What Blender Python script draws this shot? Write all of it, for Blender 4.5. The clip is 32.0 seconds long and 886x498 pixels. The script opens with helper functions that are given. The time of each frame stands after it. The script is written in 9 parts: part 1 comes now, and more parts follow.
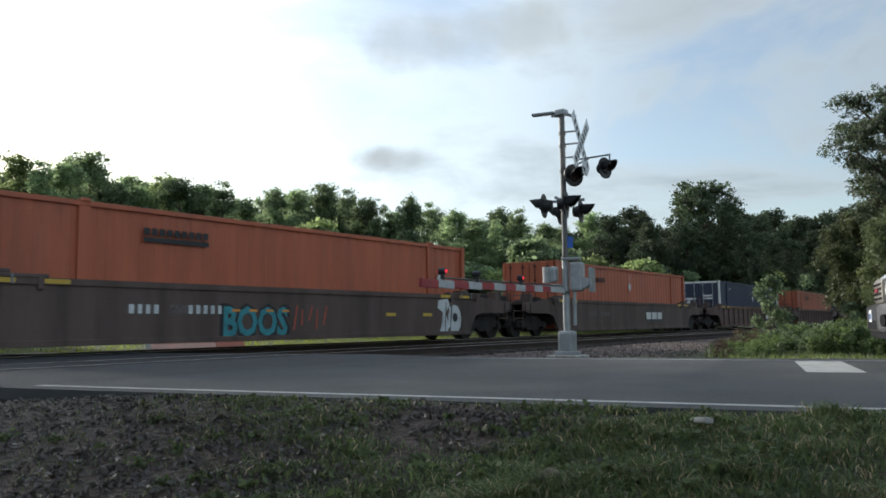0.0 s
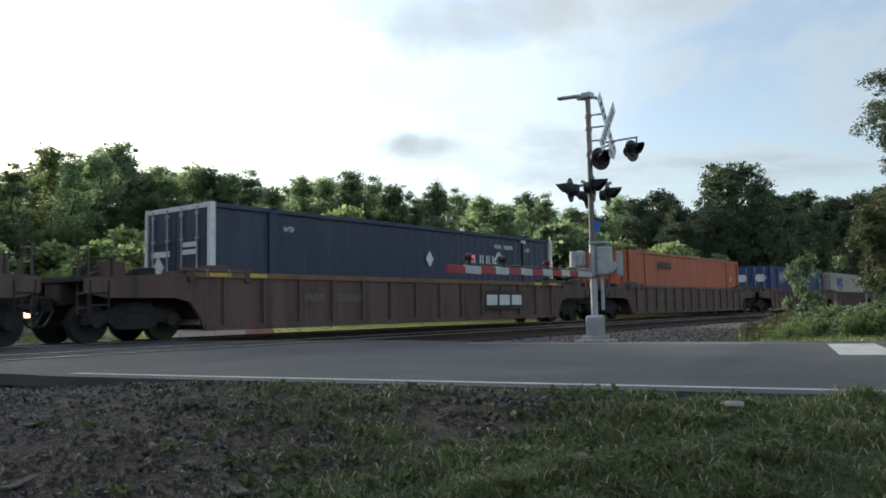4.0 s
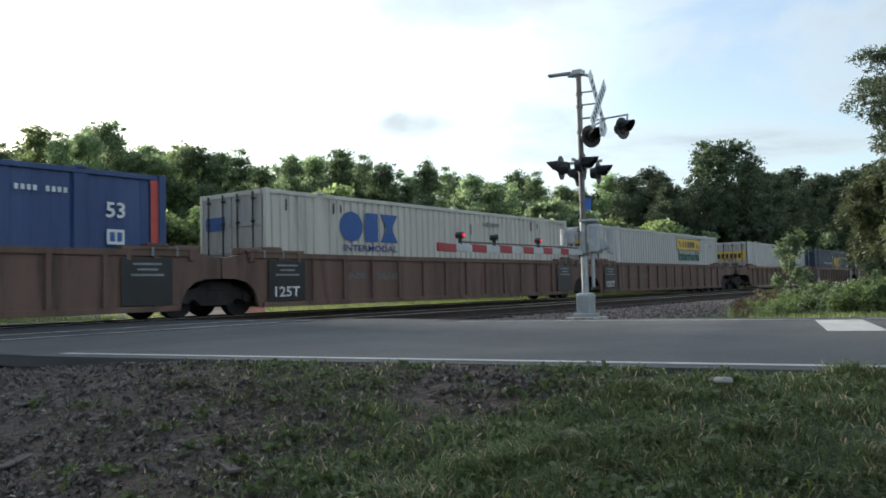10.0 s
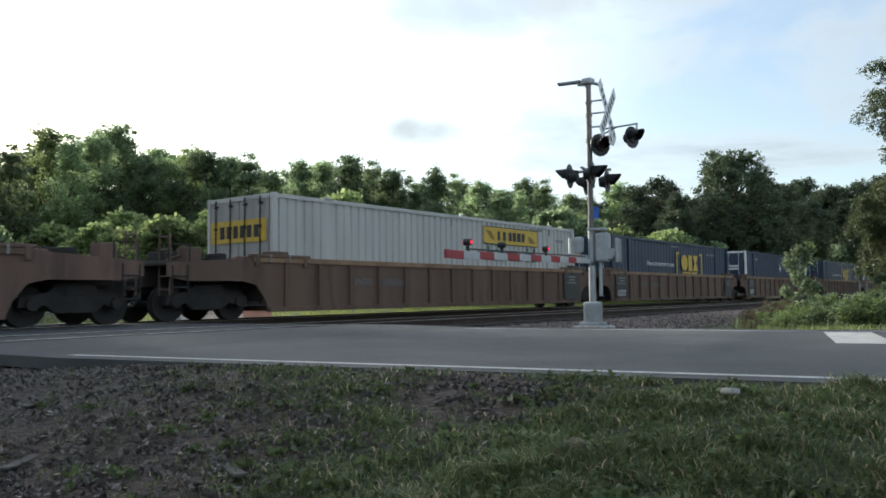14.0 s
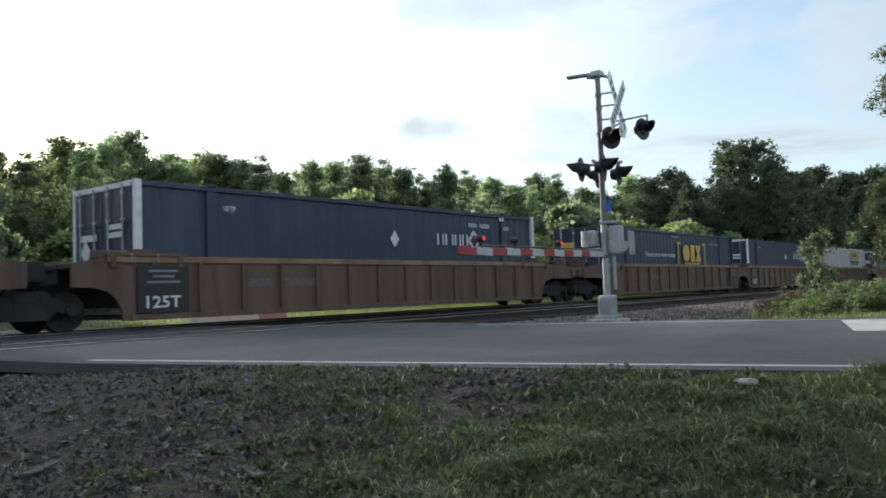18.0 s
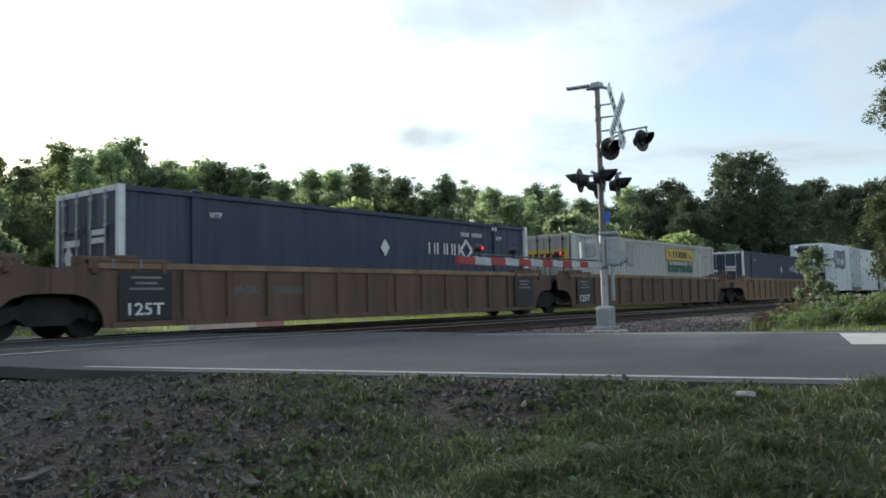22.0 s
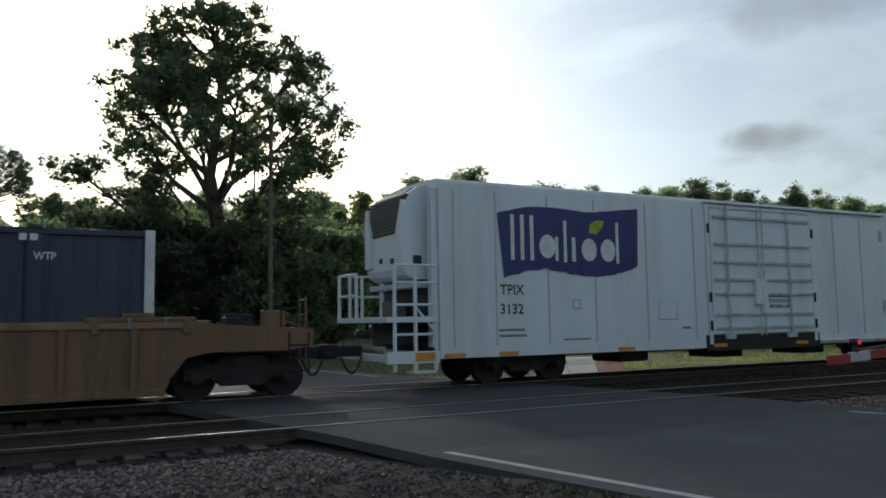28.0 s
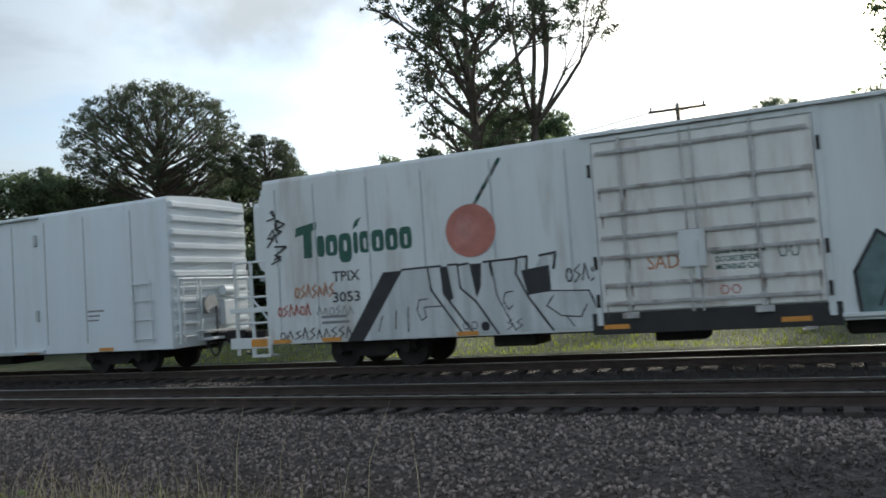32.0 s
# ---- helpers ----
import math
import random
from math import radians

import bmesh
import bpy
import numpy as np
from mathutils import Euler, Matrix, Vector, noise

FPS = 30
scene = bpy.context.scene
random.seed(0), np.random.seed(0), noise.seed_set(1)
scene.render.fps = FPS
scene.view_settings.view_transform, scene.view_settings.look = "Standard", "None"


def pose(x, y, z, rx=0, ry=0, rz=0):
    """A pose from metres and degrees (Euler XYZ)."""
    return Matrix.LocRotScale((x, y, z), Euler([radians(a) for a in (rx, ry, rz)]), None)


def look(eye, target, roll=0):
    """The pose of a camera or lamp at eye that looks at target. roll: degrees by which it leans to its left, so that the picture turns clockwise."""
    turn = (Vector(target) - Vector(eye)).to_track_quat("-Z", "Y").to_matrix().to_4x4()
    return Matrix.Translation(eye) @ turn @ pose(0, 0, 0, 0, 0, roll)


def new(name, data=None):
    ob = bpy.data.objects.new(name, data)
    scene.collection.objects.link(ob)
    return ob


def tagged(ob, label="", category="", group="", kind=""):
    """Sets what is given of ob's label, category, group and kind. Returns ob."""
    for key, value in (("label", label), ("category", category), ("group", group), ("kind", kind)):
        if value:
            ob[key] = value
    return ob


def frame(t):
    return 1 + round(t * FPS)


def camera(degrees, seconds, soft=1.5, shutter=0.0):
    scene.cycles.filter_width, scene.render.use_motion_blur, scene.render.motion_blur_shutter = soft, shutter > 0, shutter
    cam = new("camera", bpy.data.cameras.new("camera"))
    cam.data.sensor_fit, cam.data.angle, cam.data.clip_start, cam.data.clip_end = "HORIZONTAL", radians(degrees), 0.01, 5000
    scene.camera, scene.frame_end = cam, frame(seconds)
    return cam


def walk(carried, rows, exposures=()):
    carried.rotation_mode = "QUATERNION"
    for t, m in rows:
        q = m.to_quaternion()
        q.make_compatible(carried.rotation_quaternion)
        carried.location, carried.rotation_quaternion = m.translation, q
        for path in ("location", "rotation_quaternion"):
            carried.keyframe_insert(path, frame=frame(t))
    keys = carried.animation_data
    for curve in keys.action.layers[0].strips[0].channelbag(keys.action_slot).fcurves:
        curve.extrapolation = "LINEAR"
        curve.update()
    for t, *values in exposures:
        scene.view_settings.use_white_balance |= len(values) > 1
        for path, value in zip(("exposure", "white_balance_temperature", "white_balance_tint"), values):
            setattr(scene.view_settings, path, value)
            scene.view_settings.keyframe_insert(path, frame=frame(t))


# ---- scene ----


# ---- camera ----
def aim(x, y, z, yaw, pitch, lean):
    """Yaw to the right from the line square to the track, pitch up, lean to the right."""
    a, b = radians(yaw), radians(pitch)
    way = Vector((math.sin(a) * math.cos(b), math.cos(a) * math.cos(b), math.sin(b)))
    eye = Vector((x, y, z))
    return look(eye, eye + way, -lean)


cam = camera(58.43, 32.0, soft=1.7, shutter=0.12)
PATH = [
    (0, 0.00, 0.00, 0.55, 54.47, 5.43, 0.64),
    (0.5, 0.00, 0.00, 0.55, 54.43, 5.66, 0.48),
    (1, 0.00, 0.00, 0.55, 54.14, 5.62, 0.79),
    (1.5, 0.00, 0.00, 0.55, 53.62, 5.22, 1.04),
    (2, 0.00, 0.00, 0.55, 53.14, 4.74, 1.07),
    (2.5, 0.00, 0.00, 0.55, 52.83, 4.44, 1.12),
    (3, 0.00, 0.00, 0.55, 52.62, 4.33, 1.17),
    (3.5, 0.00, 0.00, 0.55, 52.59, 4.44, 1.18),
    (5.5, 0.00, 0.00, 0.55, 52.10, 4.04, 1.24),
    (6, 0.00, 0.00, 0.55, 52.01, 3.75, 1.32),
    (6.5, 0.00, 0.00, 0.55, 52.03, 3.54, 1.16),
    (7, 0.00, 0.00, 0.55, 52.25, 3.30, 0.98),
    (7.5, 0.00, 0.00, 0.55, 52.50, 3.01, 1.22),
    (8, 0.00, 0.00, 0.55, 52.80, 2.86, 1.37),
    (8.5, 0.00, 0.00, 0.55, 53.02, 2.80, 1.39),
    (9, 0.00, 0.00, 0.55, 53.18, 2.83, 1.31),
    (10, 0.00, 0.00, 0.55, 53.16, 2.85, 1.42),
    (11, 0.00, 0.00, 0.55, 53.05, 2.87, 1.36),
    (12, 0.00, 0.00, 0.55, 52.93, 3.01, 1.23),
    (12.5, 0.00, 0.00, 0.55, 52.90, 3.09, 0.88),
    (13, 0.00, 0.00, 0.55, 52.77, 3.17, 0.75),
    (14, 0.00, 0.00, 0.55, 52.62, 3.35, 0.65),
    (14.5, 0.00, 0.00, 0.55, 52.61, 3.45, 0.80),
    (16.5, 0.00, 0.00, 0.55, 52.01, 3.24, 2.11),
    (17, 0.00, 0.00, 0.55, 51.81, 3.20, 2.14),
    (18, 0.00, 0.00, 0.55, 51.69, 3.16, 2.03),
    (19, 0.00, 0.00, 0.55, 51.67, 3.29, 2.14),
    (20, 0.00, 0.00, 0.55, 51.61, 3.39, 2.11),
    (21, 0.00, 0.00, 0.55, 51.68, 3.45, 1.62),
    (22, 0.00, 0.00, 0.55, 51.82, 3.84, 1.49),
    (23, 0.00, 0.00, 0.55, 51.94, 4.02, 1.41),
    (23.5, 0.00, 0.00, 0.55, 51.92, 4.18, 1.62),
    (24, 0.00, 0.00, 0.55, 52.31, 4.34, 2.28),
    (24.5, 0.00, 0.00, 0.55, 53.31, 1.09, 3.04),
    (26.5, 0.00, 0.01, 0.53, 55.71, -2.45, 1.90),
    (27, -0.02, 0.06, 0.96, 61.29, -5.25, 1.00),
    (27.1, 0.00, 0.10, 1.09, 59.77, -4.82, 1.29),
    (27.2, -0.03, 0.16, 1.23, 55.09, -2.62, 1.51),
    (27.3, 0.00, 0.18, 1.32, 48.14, -0.15, 1.19),
    (27.4, -0.04, 0.25, 1.42, 44.01, 0.96, 0.20),
    (27.5, -0.04, 0.27, 1.46, 38.80, 3.27, -0.23),
    (27.6, -0.04, 0.26, 1.43, 34.44, 4.70, -0.43),
    (27.8, -0.03, 0.23, 1.47, 30.45, 5.62, 0.54),
    (28, -0.02, 0.15, 1.48, 28.02, 5.19, 0.88),
    (28.5, -0.04, 0.31, 1.44, 16.56, 5.56, 1.51),
    (29, -0.39, 0.42, 1.45, 7.10, 6.92, 2.58),
    (29.2, -0.45, 0.39, 1.45, -2.48, 7.64, 2.16),
    (29.5, -0.55, 0.34, 1.45, -14.20, 6.97, 1.72),
    (30, -0.69, 0.06, 1.57, -24.71, 3.54, 2.72),
    (30.5, -0.67, -0.12, 1.62, -31.89, 1.49, 2.90),
    (31, -0.65, -0.08, 1.65, -33.14, 1.44, 3.36),
    (31.5, -0.65, -0.13, 1.65, -28.64, 3.45, 3.62),
    (32, -0.65, -0.18, 1.65, -24.71, 3.08, 3.97),
]
EXPOSURES = [(0, 0.30), (3.5, 0.42), (9, 0.70), (16.5, 0.68), (23.0, 0.62), (24.0, 0.52), (24.5, 0.6), (26.5, 1.85), (27.1, 1.85), (27.4, 1.45),
             (27.6, 0.5), (27.8, -0.06), (28.5, -0.47), (29.3, -0.52), (30.0, -0.28), (30.5, 0.26), (31.0, 0.78), (31.5, 0.62), (32, 0.42)]
walk(cam, [(r[0], aim(*r[1:])) for r in PATH], [(t, stops) + ((6380, 9) if t > 30.2 else (6440, 9) if t > 29.6 else (6400, 8) if 26 < t < 27.2 else (6050, 4) if 29 < t < 29.6 else (6280, 8) if t < 25 else (6230, 7)) for t, stops in EXPOSURES])

# ---- plan ----
# x runs along the track (the train comes from +x), y away from the camera, z = 0 on the rail head.
TRAIN_Y = 17.04          # centre of the far track, on which the train runs
NEAR_Y = 12.09           # centre of the near track
SUN_AZ, SUN_EL = 8.0, 19.0

# ---- light ----
def make_world():
    w = bpy.data.worlds.new("sky")
    scene.world = w
    w.use_nodes = True
    nt = w.node_tree
    nt.nodes.clear()
    N, L = nt.nodes.new, nt.links.new
    out, bg = N("ShaderNodeOutputWorld"), N("ShaderNodeBackground")
    sky = N("ShaderNodeTexSky")
    sky.sky_type, sky.sun_disc = "NISHITA", False
    sky.sun_elevation, sky.sun_rotation = radians(SUN_EL), radians(SUN_AZ)
    sky.air_density, sky.dust_density, sky.ozone_density = 1.0, 1.6, 1.0
    tc = N("ShaderNodeTexCoord")
    # clouds on a flat layer overhead: direction divided by its height
    sep = N("ShaderNodeSeparateXYZ")
    L(tc.outputs["Generated"], sep.inputs[0])
    up = N("ShaderNodeMath"); up.operation = "MAXIMUM"; up.inputs[1].default_value = 0.0
    L(sep.outputs["Z"], up.inputs[0])
    add = N("ShaderNodeMath"); add.operation = "ADD"; add.inputs[1].default_value = 0.16
    L(up.outputs[0], add.inputs[0])
    comb = N("ShaderNodeCombineXYZ")
    for axis in "XY":
        d = N("ShaderNodeMath"); d.operation = "DIVIDE"
        L(sep.outputs[axis], d.inputs[0]); L(add.outputs[0], d.inputs[1]); L(d.outputs[0], comb.inputs[axis])
    big = N("ShaderNodeTexNoise")
    big.inputs["Scale"].default_value, big.inputs["Detail"].default_value, big.inputs["Roughness"].default_value = 1.35, 9, 0.56
    big.inputs["Distortion"].default_value = 0.35
    mapn = N("ShaderNodeMapping"); mapn.inputs["Location"].default_value = (3.7, 1.3, 0.4)
    L(comb.outputs[0], mapn.inputs[0]); L(mapn.outputs[0], big.inputs["Vector"])
    ramp = N("ShaderNodeMapRange"); ramp.interpolation_type = "SMOOTHSTEP"
    ramp.inputs["From Min"].default_value, ramp.inputs["From Max"].default_value = 0.40, 0.60
    L(big.outputs["Fac"], ramp.inputs["Value"])
    # thick cores are greyer than thin edges
    core = N("ShaderNodeMapRange"); core.interpolation_type = "SMOOTHSTEP"
    core.inputs["From Min"].default_value, core.inputs["From Max"].default_value = 0.52, 0.74
    L(big.outputs["Fac"], core.inputs["Value"])
    # forward scattering towards the sun
    a, e = radians(SUN_AZ), radians(SUN_EL)
    dot = N("ShaderNodeVectorMath"); dot.operation = "DOT_PRODUCT"
    dot.inputs[1].default_value = (math.sin(a) * math.cos(e), math.cos(a) * math.cos(e), math.sin(e))
    L(tc.outputs["Generated"], dot.inputs[0])
    # bright round the sun, dimmer square to it, and front-lit again behind the camera
    half_dot = N("ShaderNodeMath"); half_dot.operation = "MULTIPLY_ADD"; half_dot.inputs[1].default_value, half_dot.inputs[2].default_value = 0.5, 0.5
    L(dot.outputs["Value"], half_dot.inputs[0])
    glow_ramp = N("ShaderNodeValToRGB"); glow_ramp.color_ramp.interpolation = "EASE"
    L(half_dot.outputs[0], glow_ramp.inputs[0])
    el = glow_ramp.color_ramp.elements
    el[0].position, el[0].color = 0.0, (0.86, 0.86, 0.86, 1)
    el[1].position, el[1].color = 0.955, (1, 1, 1, 1)
    for p, v in ((0.42, 0.60), (0.64, 0.37), (0.74, 0.40), (0.85, 0.64)):
        e_ = el.new(p); e_.color = (v, v, v, 1)
    halo = N("ShaderNodeMath"); halo.operation = "MULTIPLY"; halo.inputs[1].default_value = 13.5
    L(glow_ramp.outputs[0], halo.inputs[0])
    dark = N("ShaderNodeMapRange")
    dark.inputs["To Min"].default_value, dark.inputs["To Max"].default_value = 1.0, 0.68
    L(core.outputs[0], dark.inputs["Value"])
    lum = N("ShaderNodeMath"); lum.operation = "MULTIPLY"
    L(halo.outputs[0], lum.inputs[0]); L(dark.outputs[0], lum.inputs[1])
    tint = N("ShaderNodeVectorMath"); tint.operation = "SCALE"
    tint.inputs[0].default_value = (0.90, 1.0, 1.06)
    L(lum.outputs[0], tint.inputs["Scale"])
    clear = N("ShaderNodeVectorMath"); clear.operation = "SCALE"; clear.inputs["Scale"].default_value = 1.5
    L(sky.outputs[0], clear.inputs[0])
    mix = N("ShaderNodeMix"); mix.data_type = "RGBA"
    fac = N("ShaderNodeMath"); fac.operation = "MULTIPLY_ADD"; fac.inputs[1].default_value, fac.inputs[2].default_value = 0.58, 0.22
    L(ramp.outputs[0], fac.inputs[0])
    L(fac.outputs[0], mix.inputs["Factor"]); L(clear.outputs[0], mix.inputs["A"]); L(tint.outputs[0], mix.inputs["B"])
    last = mix.outputs["Result"]
    # grey clouds that stand out: bearing, height, half-width and half-height in degrees, depth of grey, brightness
    warp = N("ShaderNodeTexNoise"); warp.inputs["Scale"].default_value, warp.inputs["Detail"].default_value = 14.0, 6
    L(tc.outputs["Generated"], warp.inputs["Vector"])
    for c_az, c_el, w_, h_, deep, lum_ in ((50.9, 11.9, 3.0, 1.05, 0.95, 4.5), (-37.0, 21.5, 11.0, 5.0, 0.85, 4.9), (56.0, 20.5, 9.0, 2.4, 0.7, 5.0), (69.0, 21.5, 8.0, 2.0, 0.6, 4.8)):
        ca, ce = radians(c_az), radians(c_el)
        mid = Vector((math.sin(ca) * math.cos(ce), math.cos(ca) * math.cos(ce), math.sin(ce)))
        side = Vector((math.cos(ca), -math.sin(ca), 0))
        over = side.cross(mid)
        terms = []
        for axis_, size_ in ((side, w_), (over, h_)):
            d = N("ShaderNodeVectorMath"); d.operation = "DOT_PRODUCT"; d.inputs[1].default_value = axis_ / radians(size_)
            L(tc.outputs["Generated"], d.inputs[0])
            o = N("ShaderNodeMath"); o.operation = "SUBTRACT"; o.inputs[1].default_value = axis_.dot(mid) / radians(size_)
            L(d.outputs["Value"], o.inputs[0])
            q = N("ShaderNodeMath"); q.operation = "POWER"; q.inputs[1].default_value = 2.0
            L(o.outputs[0], q.inputs[0])
            terms.append(q)
        front = N("ShaderNodeVectorMath"); front.operation = "DOT_PRODUCT"; front.inputs[1].default_value = mid
        L(tc.outputs["Generated"], front.inputs[0])
        ahead = N("ShaderNodeMath"); ahead.operation = "GREATER_THAN"; ahead.inputs[1].default_value = 0.5
        L(front.outputs["Value"], ahead.inputs[0])
        r2 = N("ShaderNodeMath"); r2.operation = "ADD"; L(terms[0].outputs[0], r2.inputs[0]); L(terms[1].outputs[0], r2.inputs[1])
        nz = N("ShaderNodeMath"); nz.operation = "MULTIPLY_ADD"; nz.inputs[1].default_value = 3.2
        L(warp.outputs["Fac"], nz.inputs[0]); L(r2.outputs[0], nz.inputs[2])
        mk = N("ShaderNodeMapRange"); mk.interpolation_type = "SMOOTHSTEP"
        mk.inputs["From Min"].default_value, mk.inputs["From Max"].default_value = 1.3, 3.0
        mk.inputs["To Min"].default_value, mk.inputs["To Max"].default_value = deep, 0.0
        L(nz.outputs[0], mk.inputs["Value"])
        both = N("ShaderNodeMath"); both.operation = "MULTIPLY"; L(mk.outputs[0], both.inputs[0]); L(ahead.outputs[0], both.inputs[1])
        m2 = N("ShaderNodeMix"); m2.data_type = "RGBA"; m2.inputs["B"].default_value = (0.93 * lum_, 1.0 * lum_, 1.03 * lum_, 1)
        L(both.outputs[0], m2.inputs["Factor"]); L(last, m2.inputs["A"])
        last = m2.outputs["Result"]
    L(last, bg.inputs["Color"])
    bg.inputs["Strength"].default_value = 0.10
    L(bg.outputs[0], out.inputs["Surface"])


make_world()
sun = new("sun", bpy.data.lights.new("sun", "SUN"))
sun.data.energy, sun.data.angle, sun.data.color = 4.2, radians(6.0), (1.0, 0.93, 0.82)
_a, _e = radians(SUN_AZ), radians(SUN_EL)
sun.matrix_world = look((0, 0, 60), Vector((0, 0, 60)) - Vector((math.sin(_a) * math.cos(_e), math.cos(_a) * math.cos(_e), math.sin(_e))))


# ---- materials ----
def mat(name, color, rough=0.6, metal=0.0, vary=0.25, scale=3.0, fine=40.0, bump=0.15, dirt=None, dirt_amount=0.5, dirt_scale=1.2,
        streak=False, spec=0.5, glow=None, per_object=0.0):
    """A painted, weathered or natural surface: broad stains and fine grain, with relief."""
    m = bpy.data.materials.new(name)
    m.use_nodes = True
    nt = m.node_tree
    N, L = nt.nodes.new, nt.links.new
    bsdf = nt.nodes["Principled BSDF"]
    bsdf.inputs["Roughness"].default_value, bsdf.inputs["Metallic"].default_value = rough, metal
    bsdf.inputs["Specular IOR Level"].default_value = spec
    tc = N("ShaderNodeTexCoord")
    n1, n2 = N("ShaderNodeTexNoise"), N("ShaderNodeTexNoise")
    n1.inputs["Scale"].default_value, n1.inputs["Detail"].default_value = scale, 6
    n2.inputs["Scale"].default_value, n2.inputs["Detail"].default_value = fine, 3
    mp = N("ShaderNodeMapping")
    L(tc.outputs["Object"], mp.inputs[0])
    if streak:
        mp.inputs["Scale"].default_value = (1.6, 1.6, 0.22)
    L(mp.outputs[0], n1.inputs["Vector"]); L(tc.outputs["Object"], n2.inputs["Vector"])
    sm = N("ShaderNodeMath"); sm.operation = "MULTIPLY_ADD"; sm.inputs[1].default_value = 0.4
    L(n2.outputs["Fac"], sm.inputs[0]); L(n1.outputs["Fac"], sm.inputs[2])
    rg = N("ShaderNodeMapRange")
    rg.inputs["From Min"].default_value, rg.inputs["From Max"].default_value = 0.45, 0.95
    rg.inputs["To Min"].default_value, rg.inputs["To Max"].default_value = 1 - vary, 1 + vary
    L(sm.outputs[0], rg.inputs["Value"])
    col = N("ShaderNodeVectorMath"); col.operation = "SCALE"; col.inputs[0].default_value = color[:3]
    L(rg.outputs[0], col.inputs["Scale"])
    last = col.outputs[0]
    if per_object:
        oi = N("ShaderNodeObjectInfo")
        r2 = N("ShaderNodeMapRange")
        r2.inputs["To Min"].default_value, r2.inputs["To Max"].default_value = 1 - per_object, 1 + per_object
        L(oi.outputs["Random"], r2.inputs["Value"])
        c2 = N("ShaderNodeVectorMath"); c2.operation = "SCALE"
        L(last, c2.inputs[0]); L(r2.outputs[0], c2.inputs["Scale"])
        last = c2.outputs[0]
    if dirt:
        n3 = N("ShaderNodeTexNoise"); n3.inputs["Scale"].default_value, n3.inputs["Detail"].default_value = dirt_scale, 8
        n3.inputs["Roughness"].default_value = 0.65
        L(mp.outputs[0], n3.inputs["Vector"])
        r3 = N("ShaderNodeMapRange"); r3.interpolation_type = "SMOOTHSTEP"
        r3.inputs["From Min"].default_value, r3.inputs["From Max"].default_value = 0.48, 0.72
        r3.inputs["To Max"].default_value = dirt_amount
        L(n3.outputs["Fac"], r3.inputs["Value"])
        mx = N("ShaderNodeMix"); mx.data_type = "RGBA"
        mx.inputs["B"].default_value = (*dirt[:3], 1)
        L(r3.outputs[0], mx.inputs["Factor"]); L(last, mx.inputs["A"])
        last = mx.outputs["Result"]
    L(last, bsdf.inputs["Base Color"])
    if bump:
        b = N("ShaderNodeBump"); b.inputs["Strength"].default_value, b.inputs["Distance"].default_value = bump, 0.02
        L(n2.outputs["Fac"], b.inputs["Height"]); L(b.outputs[0], bsdf.inputs["Normal"])
    if glow:
        bsdf.inputs["Emission Color"].default_value, bsdf.inputs["Emission Strength"].default_value = (*glow[:3], 1), glow[3]
    return m


def leaf_mat(name, color, trans=0.35, through_leaf=(1.0, 1.0, 1.0)):
    m = mat(name, color, rough=0.55, vary=0.35, scale=0.6, fine=9.0, bump=0.0, per_object=0.35)
    nt = m.node_tree
    N, L = nt.nodes.new, nt.links.new
    bsdf = nt.nodes["Principled BSDF"]
    geo = N("ShaderNodeNewGeometry")
    r = N("ShaderNodeMapRange"); r.inputs["To Min"].default_value, r.inputs["To Max"].default_value = 0.6, 1.5
    L(geo.outputs["Random Per Island"], r.inputs["Value"])
    sc = N("ShaderNodeVectorMath"); sc.operation = "SCALE"
    src = bsdf.inputs["Base Color"].links[0].from_socket
    L(src, sc.inputs[0]); L(r.outputs[0], sc.inputs["Scale"]); L(sc.outputs[0], bsdf.inputs["Base Color"])
    tr = N("ShaderNodeBsdfTranslucent")
    passed = N("ShaderNodeVectorMath"); passed.operation = "MULTIPLY"; passed.inputs[1].default_value = through_leaf
    L(sc.outputs[0], passed.inputs[0]); L(passed.outputs[0], tr.inputs["Color"])
    mx = N("ShaderNodeMixShader"); mx.inputs[0].default_value = trans
    out = nt.nodes["Material Output"]
    L(bsdf.outputs[0], mx.inputs[1]); L(tr.outputs[0], mx.inputs[2]); L(mx.outputs[0], out.inputs["Surface"])
    return m


M = {}
M["asphalt"] = mat("asphalt", (0.062, 0.064, 0.066), 0.85, vary=0.22, scale=0.7, fine=160, bump=0.5, dirt=(0.10, 0.098, 0.09), dirt_amount=0.5, dirt_scale=0.35)
M["asphalt_new"] = mat("asphalt_patch", (0.042, 0.043, 0.046), 0.8, vary=0.25, scale=0.9, fine=160, bump=0.5)
M["line"] = mat("road_paint", (0.40, 0.395, 0.375), 0.7, vary=0.2, scale=4, fine=60, dirt=(0.2, 0.2, 0.19), dirt_amount=0.6, dirt_scale=5)
M["steel"] = mat("rail_steel", (0.55, 0.54, 0.52), 0.28, 1.0, vary=0.15, scale=3)
M["rust"] = mat("rusty_steel", (0.052, 0.036, 0.029), 0.9, 0.0, vary=0.35, scale=4, fine=50)
M["tie"] = mat("creosoted_wood", (0.045, 0.036, 0.03), 0.9, vary=0.4, scale=5, fine=30, bump=0.5, per_object=0.3)
M["galv"] = mat("galvanised_steel", (0.34, 0.355, 0.365), 0.45, 0.45, vary=0.2, scale=5, dirt=(0.2, 0.17, 0.14), dirt_amount=0.4)
M["mast"] = mat("weathered_mast_steel", (0.14, 0.138, 0.135), 0.6, 0.3, vary=0.25, scale=5, dirt=(0.13, 0.10, 0.08), dirt_amount=0.5)
